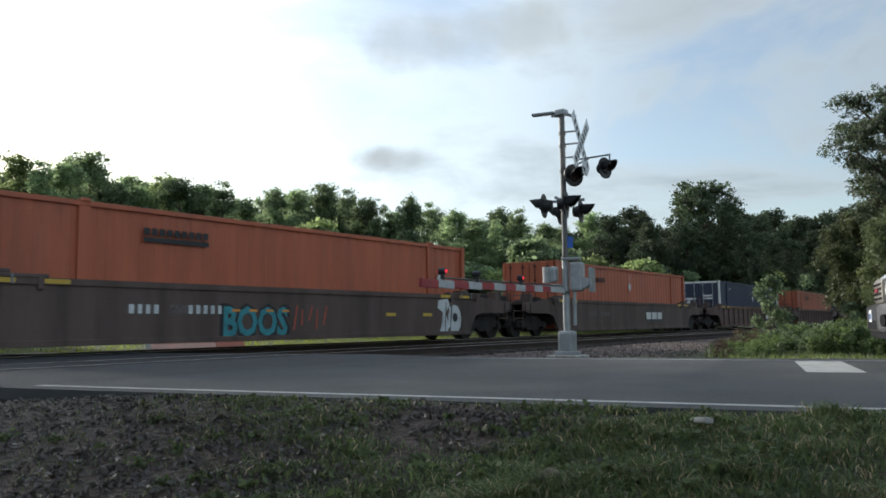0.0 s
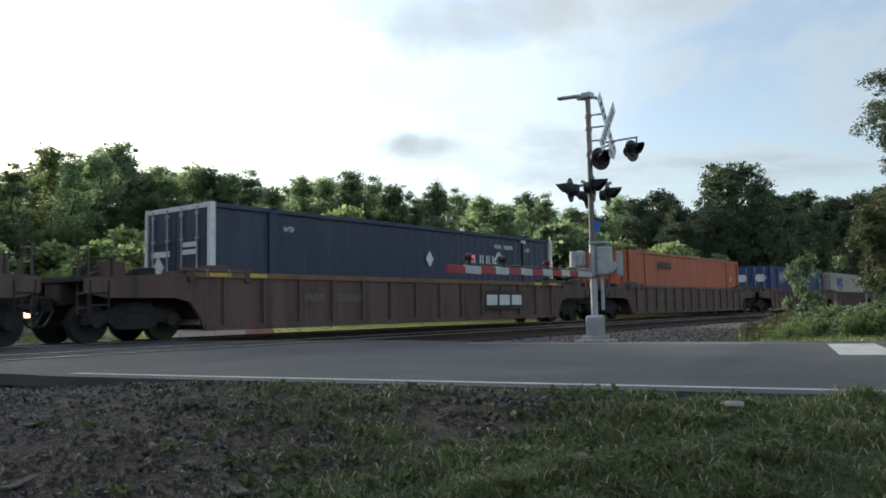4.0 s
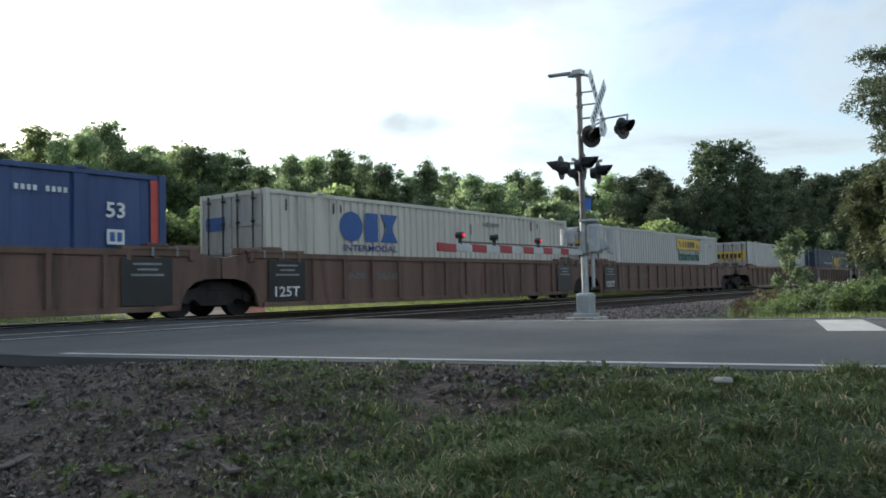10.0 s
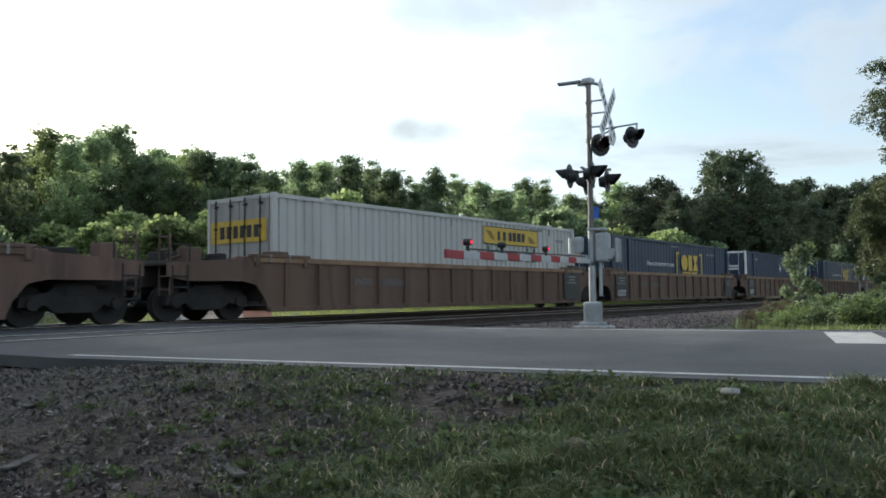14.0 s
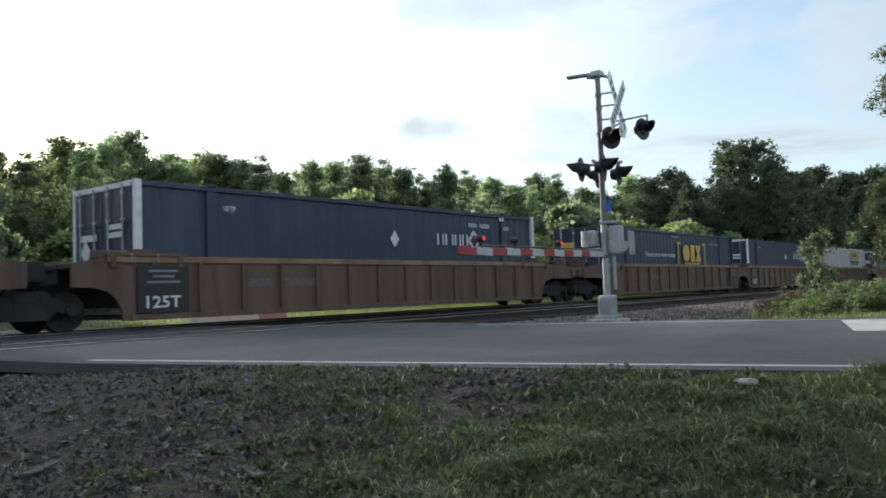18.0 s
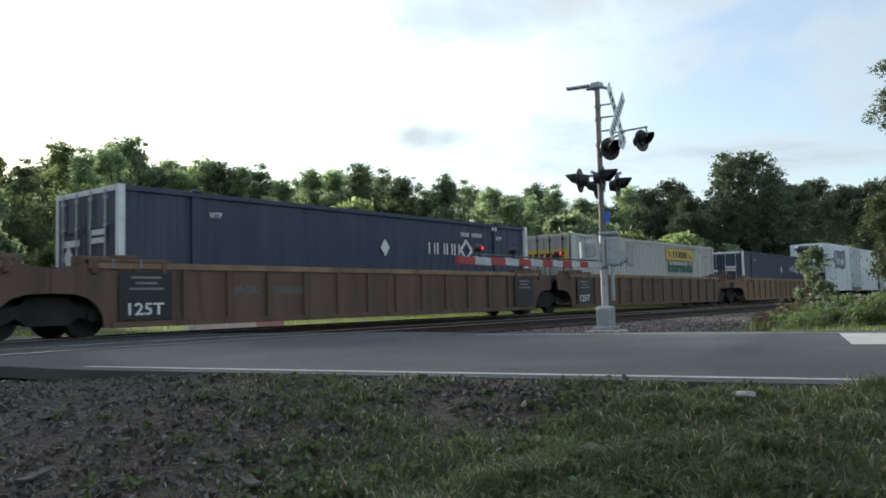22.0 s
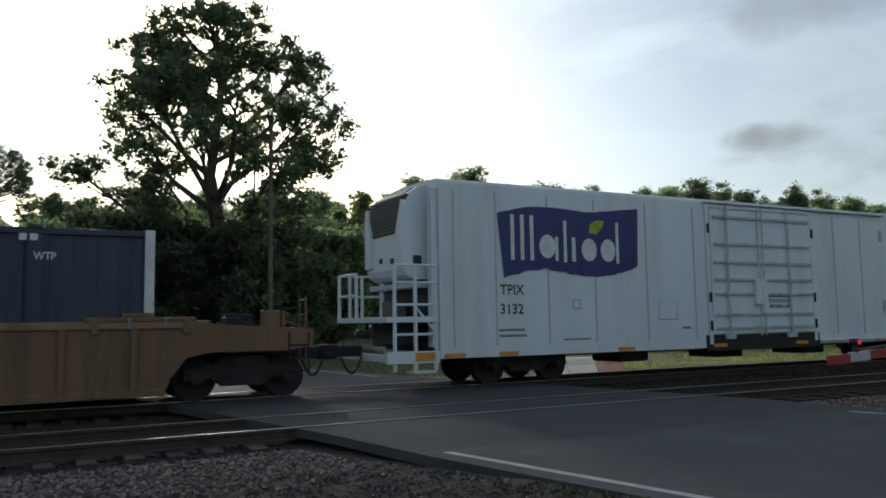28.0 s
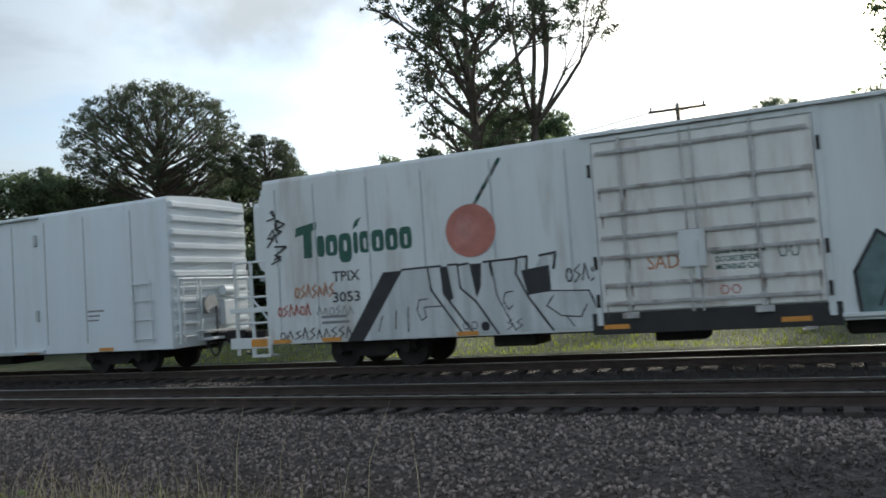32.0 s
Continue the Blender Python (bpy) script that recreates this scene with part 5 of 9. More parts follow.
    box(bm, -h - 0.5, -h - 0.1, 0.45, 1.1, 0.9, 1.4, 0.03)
    # thin dark sheet on the end wall puts in the shade behind the boxes
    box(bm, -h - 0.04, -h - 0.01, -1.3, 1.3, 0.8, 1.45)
    part("machinery", bm, GRILLE, plat, "dark machinery and shade sheet under the platform")
    bm = bmesh.new()
    box(bm, -h - 0.60, -h - 0.25, -0.35, 0.25, 1.59, 1.95, 0.02)
    part("battery_box", bm, M["pole"], plat)
    bm = bmesh.new()
    box(bm, -h - 0.60, -h - 0.12, -1.528, -1.522, 0.62, 0.81)
    part("end_reflector", bm, INK["orange"], plat)
    # trailing end: level ribs, ladder, brake gear
    bm = bmesh.new()
    for i in range(6):
        z = 2.50 + i * 0.365
        prism(bm, [(h, z), (h + 0.11, z + 0.05), (h + 0.11, z + 0.15), (h, z + 0.20)], "y", -1.45, 1.45)
    for i in range(5):
        z = 0.92 + i * 0.30
        prism(bm, [(h, z), (h + 0.06, z + 0.05), (h + 0.06, z + 0.11), (h, z + 0.16)], "y", -1.45, 1.45)
    part("end_rib", bm, pm, top, "white ribbed end wall")
    bars = [((h - 1.35 + 0.0, -1.62, z), (h - 0.55, -1.62, z)) for z in (0.95, 1.45, 1.95, 2.4)] + [((x, -1.62, 0.85), (x, -1.62, 2.5)) for x in (h - 1.25, h - 0.62)]
    part("side_ladder", bars_bm(bars, 0.018, 6), pm, top)
    bars = [((h + 0.2, -1.3, z), (h + 0.2, -0.8, z)) for z in (0.95, 1.3, 1.65, 2.0, 2.35)] + [((h + 0.2, y, 0.8), (h + 0.2, y, 2.5)) for y in (-1.3, -0.8)]
    bars += [((h + 0.2, y, 2.45), (h + 0.02, y, 2.45)) for y in (-1.3, -0.8)]
    part("end_ladder", bars_bm(bars, 0.018, 6), pm, top)
    bm = bmesh.new()
    rod(bm, (h + 0.24, -0.35, 1.75), (h + 0.28, -0.35, 1.75), 0.26, 18)
    box(bm, h + 0.1, h + 0.24, -0.5, -0.2, 1.5, 1.95, 0.02)
    box(bm, h + 0.05, h + 0.35, -0.7, 0.7, 1.0, 1.06, 0.01)
    part("brake_gear", bm, M["galv"], top)
    # lattice of posts and grab bars on the lower half, housing and brake platform
    for y in (-1.42, -0.62, 0.92, 1.42):
        part("end_post", bars_bm([((h + 0.16, y, 0.78), (h + 0.16, y, 2.48))], 0.035, 8), pm, top)
    for z in (0.86, 1.28, 1.66, 2.05, 2.46):
        part("grab_bar", bars_bm([((h + 0.17, 0.92, z), (h + 0.17, 1.42, z))], 0.02, 6), pm, top)
    part("grab_bar", bars_bm([((h + 0.17, -1.42, 2.46), (h + 0.17, 1.42, 2.46))], 0.035, 8), pm, top)
    bm = bmesh.new()
    box(bm, h + 0.08, h + 0.26, 0.20, 0.62, 1.15, 1.85, 0.03)
    rod(bm, (h + 0.16, 0.25, 2.12), (h + 0.16, 0.75, 2.12), 0.14, 14)
    box(bm, h + 0.04, h + 0.50, -0.6, 0.9, 0.80, 0.87, 0.01)
    part("brake_housing", bm, pm, top, "white brake housing")
    part("brake_rod", bars_bm([((h + 0.3, -0.18, 0.5), (h + 0.3, -0.18, 1.7))], 0.025, 6), M["dark"], top)
    hoses(top, -h - 1.25, -1)
    hoses(top, h, 1)
    add_truck(top, -h + 2.55)
    add_truck(top, h - 2.55)
    return top


def stroke(pts, w):
    """A painted line of width w through the points, as joined quads."""
    out = []
    for (ax, az), (bx, bz) in zip(pts, pts[1:]):
        L_ = math.hypot(bx - ax, bz - az) or 1
        ux, uz = (bx - ax) / L_ * w * 0.4, (bz - az) / L_ * w * 0.4
        nx, nz = -(bz - az) / L_ * w / 2, (bx - ax) / L_ * w / 2
        out.append([(ax - ux - nx, az - uz - nz), (bx + ux - nx, bz + uz - nz), (bx + ux + nx, bz + uz + nz), (ax - ux + nx, az - uz + nz)])
    return out


def scrawl(rnd, x, z, n, step_x, height, w):
    """A loose written line without letters: zigzags and loops."""
    out, px, pz = [], x, z
    for k in range(n):
        a = x + k * step_x
        kind = rnd.random()
        if kind < 0.45:
            pts = [(a, z + rnd.uniform(0, 0.2) * height), (a + step_x * 0.35, z + height * rnd.uniform(0.8, 1.1)), (a + step_x * 0.75, z + rnd.uniform(0, 0.25) * height)]
        elif kind < 0.75:
            pts = [(a + step_x * (0.4 + 0.38 * math.cos(i * 1.05 + 1)), z + height * (0.45 + 0.42 * math.sin(i * 1.05 + 1))) for i in range(7)]
        else:
            pts = [(a + step_x * 0.7, z + height), (a + step_x * 0.1, z + height * 0.7), (a + step_x * 0.7, z + height * 0.4), (a, z)]
        out += stroke(pts, w)
    return out


def deco_naked(c, h):
    y = -1.553
    # a wavy navy flag
    x0, w = -h + 1.5, 4.2
    n = 40
    rnd = random.Random(12)
    def top_z(t):
        return 3.93 + 0.30 * t + 0.20 * math.sin(min(1, t * 1.55) * math.pi * 0.98) * (1 - 0.6 * t) - 0.07 * math.sin(t * math.pi) ** 2
    def low_z(t):
        return 2.44 + 0.28 * math.sin(min(1, t * 1.7) * math.pi / 2) ** 0.7 - 0.24 * math.sin(max(0, t - 0.3) / 0.7 * math.pi) + 0.04 * t
    up = [(x0 + w * i / n, top_z(i / n) + rnd.uniform(-0.012, 0.012)) for i in range(n + 1)]
    dn = [(x0 + 0.16 * (1 - i / n) + w * i / n - 0.06 * (i / n), low_z(i / n) + rnd.uniform(-0.025, 0.025)) for i in range(n + 1)]
    flat(c, "flag_panel", [dn + up[::-1]], y - 0.020, INK["navy"], "wavy navy brand panel")
    # plain white strokes and rounded shapes in place of the brand name
    y2 = y - 0.024
    x, z = x0 + 0.40, 2.90
    def oval(cx, cz, rx, rz, t=0.085):
        return [ring(cx, cz, rx, rz, 28)]
    shapes = [stroke([(x, z), (x, z + 0.98)], 0.10), stroke([(x + 0.27, z), (x + 0.27, z + 0.98)], 0.10), stroke([(x + 0.54, z), (x + 0.54, z + 0.98)], 0.10), oval(x + 0.98, z + 0.30, 0.23, 0.28), stroke([(x + 1.25, z), (x + 1.25, z + 0.5)], 0.09),
              stroke([(x + 1.5, z - 0.03), (x + 1.5, z + 0.9)], 0.09), stroke([(x + 1.75, z), (x + 1.75, z + 0.5)], 0.11), oval(x + 2.22, z + 0.25, 0.23, 0.28), oval(x + 2.80, z + 0.25, 0.23, 0.28), stroke([(x + 3.10, z - 0.03), (x + 3.10, z + 0.92)], 0.09)]
    for q in shapes:
        flat(c, "brand_shape", q, y2, INK["white"], "white brand shape")
    flat(c, "leaf_mark", [[(x + 2.22, z + 0.66), (x + 2.45, z + 0.64), (x + 2.62, z + 0.78), (x + 2.70, z + 0.98), (x + 2.42, z + 0.98), (x + 2.26, z + 0.88)]], y2, INK["leafgreen"], "green leaf mark")
    lettering(c, "lettering", "TPIX", -h + 1.55, y, 2.06, 0.33, INK["black"], width=0.66)
    lettering(c, "lettering", "3132", -h + 1.55, y, 1.62, 0.33, INK["black"], width=0.63)
    common_marks(c, h, y)


def common_marks(c, h, y):
    marks(c, "stencil_bar", [rect(-h + 1.5, -h + 2.2, 1.22, 1.28), rect(-h + 1.5, -h + 2.25, 1.09, 1.15), rect(-h + 3.3, -h + 4.1, 0.98, 1.02), rect(-h + 7.1, -h + 7.4, 1.18, 1.24)], y, INK["grey"])
    for k, t in enumerate(("CLOSE AND LOCK", "DOORS BEFORE", "MOVING CAR")):
        lettering(c, "lettering", t, -h + 10.3 + (0.06 if k else 0), -1.615, 2.0 - 0.15 * k, 0.15, INK["green"], width=0.95 if not k else 0.82)
    marks(c, "stencil_bar", [rect(-h + 17.5, -h + 18.1, 1.75, 1.8), rect(-h + 17.5, -h + 17.95, 1.62, 1.67), rect(-h + 17.5, -h + 17.9, 1.5, 1.55)], y, INK["grey"])
    for a, b, z0, z1 in ((3.6, 3.83, 1.72, 1.95), (6.3, 6.95, 1.42, 1.92)):
        flat(c, "inspection_frame", [rect(-h + a, -h + b, z0, z0 + 0.02), rect(-h + a, -h + a + 0.02, z0, z1), rect(-h + b - 0.02, -h + b, z0, z1)] + ([rect(-h + a, -h + b, z1 - 0.02, z1)] if b - a < 0.4 else []), y, INK["grey"])


SHEEN = [mat("printed_sheen", (0.43 + 0.02 * k, 0.165 + 0.022 * k, 0.13 + 0.022 * k), 0.6, vary=0.2, scale=4) for k in range(3)]


def deco_tropicana(c, h, sprayed=True):
    y = -1.553
    x, z = -h + 0.98, 2.66
    # a crossed block and a row of rounded blocks in place of the brand name
    x = -h + 0.88
    flat(c, "brand_shape", [[(x, z + 0.52), (x + 0.04, z + 0.74), (x + 0.62, z + 0.84), (x + 0.62, z + 0.66)], rect(x + 0.22, x + 0.46, z, z + 0.72, 0.02)], y, INK["green"], "dark green brand shape")
    def pill(cx, cz, rx, rz, n=20, e=0.55):
        pts = [2 * math.pi * i / n for i in range(n)]
        return [(cx + rx * math.copysign(abs(math.cos(a)) ** e, math.cos(a)), cz + rz * math.copysign(abs(math.sin(a)) ** e, math.sin(a))) for a in pts]
    for a, w_, dz, top in ((0.60, 0.22, 0, 0.50), (0.84, 0.34, 0, 0.50), (1.20, 0.36, -0.18, 0.50), (1.60, 0.13, 0, 0.50), (1.76, 0.29, 0, 0.50), (2.08, 0.33, 0, 0.50), (2.44, 0.33, 0, 0.50), (2.80, 0.32, 0, 0.50)):
        flat(c, "brand_shape", [pill(x + a + w_ / 2, z + (dz + top) / 2, w_ / 2, (top - dz) / 2)], y, INK["green"], "dark green brand shape")
        if w_ > 0.28:
            flat(c, "brand_hole", [pill(x + a + w_ * 0.52, z + top * 0.42, w_ * 0.11, 0.13, 12)], y - 0.004, INK["white"])
    flat(c, "brand_leaf", [[(x + 1.60, z + 0.56), (x + 1.74, z + 0.64), (x + 1.84, z + 0.84), (x + 1.66, z + 0.74)]], y, INK["green"])
    fx, fz = -h + 5.42, 2.92
    flat(c, "fruit_print", [ring(fx, fz, 0.58, 0.57, 40)], y - 0.018, INK["fruit"], "printed round orange")
    for k, (ex, ez, er) in enumerate(((-0.12, -0.02, 0.40), (-0.14, 0.02, 0.27), (-0.15, 0.05, 0.14))):
        flat(c, "fruit_sheen", [ring(fx + ex, fz + ez, er * 0.85, er, 26)], y - 0.021 - 0.002 * k, SHEEN[k], "paler printed sheen")
    for k in range(8):
        t0, t1 = k / 8, (k + 0.86) / 8
        a, b = Vector((fx + 0.10, fz + 0.52)), Vector((fx + 0.76, fz + 1.46))
        p, q = a.lerp(b, t0), a.lerp(b, t1)
        flat(c, "straw_print", stroke([tuple(p), tuple(q)], 0.085), y, INK["green"] if k % 2 else INK["grey"], "striped straw print")
    lettering(c, "lettering", "TPIX", -h + 1.86, y, 2.06, 0.33, INK["black"], width=0.74)
    lettering(c, "lettering", "3053", -h + 1.84, y, 1.58, 0.33, INK["black"], width=0.74)
    common_marks(c, h, y)
    if sprayed:
        rnd = random.Random(5)
        yb, yo = y - 0.018, y - 0.022
        X = -h
        # a black slanting edge, then one silver field cut by dark counters and thin black lines
        flat(c, "spray_shadow", [[(X + 2.18, 0.66), (X + 2.62, 0.66), (X + 3.72, 2.18), (X + 3.22, 2.18)]], yb, INK["black"], "black spray-painted edge")
        field = [(2.62, 0.66), (3.72, 2.19), (4.36, 2.20), (5.76, 2.22), (6.50, 2.24), (6.55, 1.62), (6.95, 2.24), (7.08, 2.24), (7.12, 1.55), (7.9, 1.45), (8.12, 0.72)]
        flat(c, "spray_fill", [[(X + a, b) for a, b in field]], yb - 0.001, SPRAY, "silver spray-painted field")
        dark = [[(4.66, 2.19), (4.82, 2.19), (4.92, 1.50), (4.80, 1.42), (4.66, 1.66)], [(5.34, 2.20), (5.62, 2.20), (5.58, 1.72), (5.46, 1.46)], [(6.50, 1.98), (7.10, 2.05), (7.12, 1.52), (6.62, 1.46)], [(5.78, 2.2), (5.86, 2.2), (5.84, 1.8)]]
        for q in dark:
            flat(c, "spray_counter", [[(X + a, b) for a, b in q]], yo, INK["black"], "black spray-painted gap")
        lines = []
        for pts in ([(3.70, 2.20), (4.34, 2.21), (4.40, 1.70), (5.10, 0.70)], [(4.40, 2.21), (4.66, 2.21), (4.70, 1.6), (4.86, 1.38), (5.36, 0.70)], [(4.84, 2.22), (5.06, 2.22), (5.1, 1.7), (5.44, 1.40), (5.9, 0.70)],
                    [(5.10, 2.20), (5.32, 2.22)], [(5.66, 2.22), (6.42, 2.24), (6.38, 1.92), (6.62, 1.42), (7.10, 0.72)], [(6.46, 2.26), (6.64, 2.26), (6.62, 2.0)], [(6.92, 2.26), (7.26, 2.30), (7.2, 1.98)]):
            lines += stroke([(X + a, b) for a, b in pts], 0.045)
        for pts in ([(4.30, 1.52), (4.08, 1.50), (4.02, 1.28), (4.12, 1.05), (4.24, 1.12), (4.20, 1.34), (4.7, 1.34)], [(6.28, 1.56), (6.12, 1.54), (6.06, 1.38), (6.16, 1.18), (6.26, 1.26)], [(6.62, 1.48), (7.1, 1.52), (7.9, 1.48), (8.2, 0.74)],
                    [(7.16, 1.42), (7.0, 1.22), (7.3, 1.0), (7.7, 0.96), (7.84, 1.2)], [(5.86, 2.1), (5.92, 1.5), (6.3, 0.74)], [(3.5, 1.3), (3.46, 0.9)], [(3.8, 1.36), (3.78, 0.82)], [(3.14, 1.2), (3.02, 0.86)], [(7.4, 1.0), (7.55, 0.78)]):
            lines += stroke([(X + a, b) for a, b in pts], 0.026)
        flat(c, "spray_outline", lines, yo - 0.002, INK["black"], "black spray-painted outline")
        flat(c, "spray_blot", [ring(X + 5.62, 0.86, 0.10, 0.10, 14)], yo - 0.003, INK["black"])
        flat(c, "spray_scrawl", scrawl(rnd, -h + 5.1, 0.80, 2, 0.19, 0.2, 0.02) + scrawl(rnd, -h + 6.1, 0.76, 2, 0.2, 0.22, 0.02) + scrawl(rnd, -h + 7.45, 1.66, 4, 0.17, 0.34, 0.025), yo, INK["black"], "black spray-painted scrawl")
        up = []
        for k in range(6):
            a, b = -h + 0.30 + 0.12 * math.sin(k * 2.1), 2.6 + k * 0.21
            up += stroke([(a + rnd.uniform(-0.14, 0.0), b), (a + rnd.uniform(0.05, 0.22), b + rnd.uniform(0.05, 0.2)), (a + rnd.uniform(-0.15, 0.1), b + 0.2), (a + rnd.uniform(0.0, 0.25), b + rnd.uniform(0.15, 0.4)), (a + rnd.uniform(-0.1, 0.2), b + 0.1)], 0.04)
        flat(c, "spray_scrawl", up, yb, INK["black"], "black spray-painted scrawl")
        flat(c, "spray_scrawl", scrawl(rnd, -h + 0.30, 0.76, 3, 0.22, 0.2, 0.025) + scrawl(rnd, -h + 0.95, 0.74, 7, 0.2, 0.27, 0.028), yb, INK["black"], "black spray-painted scrawl")
        flat(c, "spray_scrawl", scrawl(rnd, -h + 1.4, 1.28, 6, 0.17, 0.22, 0.022), yb, INK["grey"], "grey spray-painted scrawl")
        flat(c, "spray_scrawl", scrawl(rnd, -h + 0.28, 1.32, 6, 0.16, 0.25, 0.03), yb, INK["red"], "red spray-painted scrawl")
        flat(c, "spray_scrawl", scrawl(rnd, -h + 0.8, 1.72, 7, 0.16, 0.3, 0.035), yb, INK["rust"], "orange spray-painted scrawl")
        lettering(c, "lettering", "SAD", -h + 9.1, -1.62, 1.80, 0.40, INK["rust"], width=0.60, bold=0.001)
        flat(c, "spray_scrawl", scrawl(rnd, -h + 11.45, 1.85, 2, 0.2, 0.3, 0.025), -1.62, INK["teal2"], "faded teal scrawl")
        flat(c, "spray_scrawl", scrawl(rnd, -h + 10.4, 1.24, 2, 0.2, 0.2, 0.02), -1.62, INK["red"], "red spray-painted scrawl")
        # faded teal tag on the rear half
        Xt = -h + 12.7
        for k in range(5):
            a = Xt + 1.25 * k
            p = [(a, 0.75), (a + 1.0, 0.72), (a + 1.25, 1.3), (a + 1.15, 2.15 - 0.1 * (k % 2)), (a + 0.7, 1.9), (a + 0.35, 2.2), (a - 0.05, 1.5)]
            flat(c, "spray_fill", [p], yb, INK["teal2"] if k % 2 == 0 else INK["silver"], "faded teal spray-painted block")
            flat(c, "spray_outline", stroke(p + [p[0]], 0.06) + stroke([(a + 0.3, 0.9), (a + 0.55, 1.5), (a + 0.8, 1.0)], 0.04), yo, INK["black"], "black spray-painted outline")
        # rust runs below the door's rods and guides
        for a in (8.72, 11.15, 8.28, 12.1):
            for zz in (1.19, 1.55, 2.10, 2.95, 3.45):
                n_ = 3 if a in (8.72, 11.15) else 1
                for k in range(n_):
                    u, w_, d_ = rnd.uniform(-0.08, 0.08), rnd.uniform(0.012, 0.03), rnd.uniform(0.08, 0.34)
                    flat(c, "rust_run", [[(-h + a + u - w_, zz + 0.03), (-h + a + u + w_, zz + 0.03), (-h + a + u + w_ * 0.3, zz - d_), (-h + a + u - w_ * 0.3, zz - d_ * 0.8)]], -1.614 if k else -1.616, STAIN, "rust run")


def rig(ob, mid):
    MOVING.append((ob, mid))
    return ob


MOVING = []
# container ends along the train, measured back from x = 0 at the start
CARS = [
    (7.08, 23.23, "orange", "brown", "brown", False, ("single", "single"), "orange steel container in a dark brown sprayed well car"),
    (30.30, 46.45, "orange", "brown", "brown", False, ("single", "single"), "orange steel container with a grey diamond placard"),
    (53.45, 69.60, "navy", "maroon", "amber", True, ("single", "single"), "navy container with white corner posts and white marks"),
    (76.95, 93.10, "orange", "maroon", "rust", True, ("single", "single"), "orange steel container with a dark owner mark"),
    (100.42, 116.57, "blue", "rust", "tan", True, ("single", "shared"), "blue container with white emblem and red stripes"),
    (119.45, 135.60, "cream", "rust", "tan", True, ("shared", "shared"), "off-white corrugated container with a blue mark"),
    (138.80, 154.95, "white", "rust", "tan", True, ("shared", "single"), "white corrugated container with a yellow panel"),
    (161.65, 177.80, "white", "tan", "chord", True, ("single", "shared"), "white corrugated container with a yellow panel"),
    (181.45, 197.60, "deep", "tan", "chord", True, ("shared", "shared"), "dark blue container with yellow marks"),
    (201.30, 217.45, "navy", "tan", "chord", True, ("shared", "single"), "navy container with white corner posts and white marks"),
    (223.50, 239.65, "deep", "tan", "chord", True, ("single", "shared"), "dark blue container with yellow marks"),
    (242.50, 258.65, "navy", "tan", "chord", True, ("shared", "shared"), "navy container with white corner posts and white marks"),
    (262.10, 278.25, "white", "tan", "chord", True, ("shared", "single"), "white corrugated container with a yellow panel"),
    (283.50, 299.65, "navy", "amber", "chord", True, ("single", "single"), "navy container with white corner posts and white marks"),
]
WELL_WORDS = {"brown": "dark brown steel well car with smooth sprayed sides", "maroon": "maroon brown ribbed steel well car", "rust": "rust brown ribbed steel well car",
              "tan": "weathered tan ribbed steel well car", "amber": "yellow brown ribbed steel well car"}


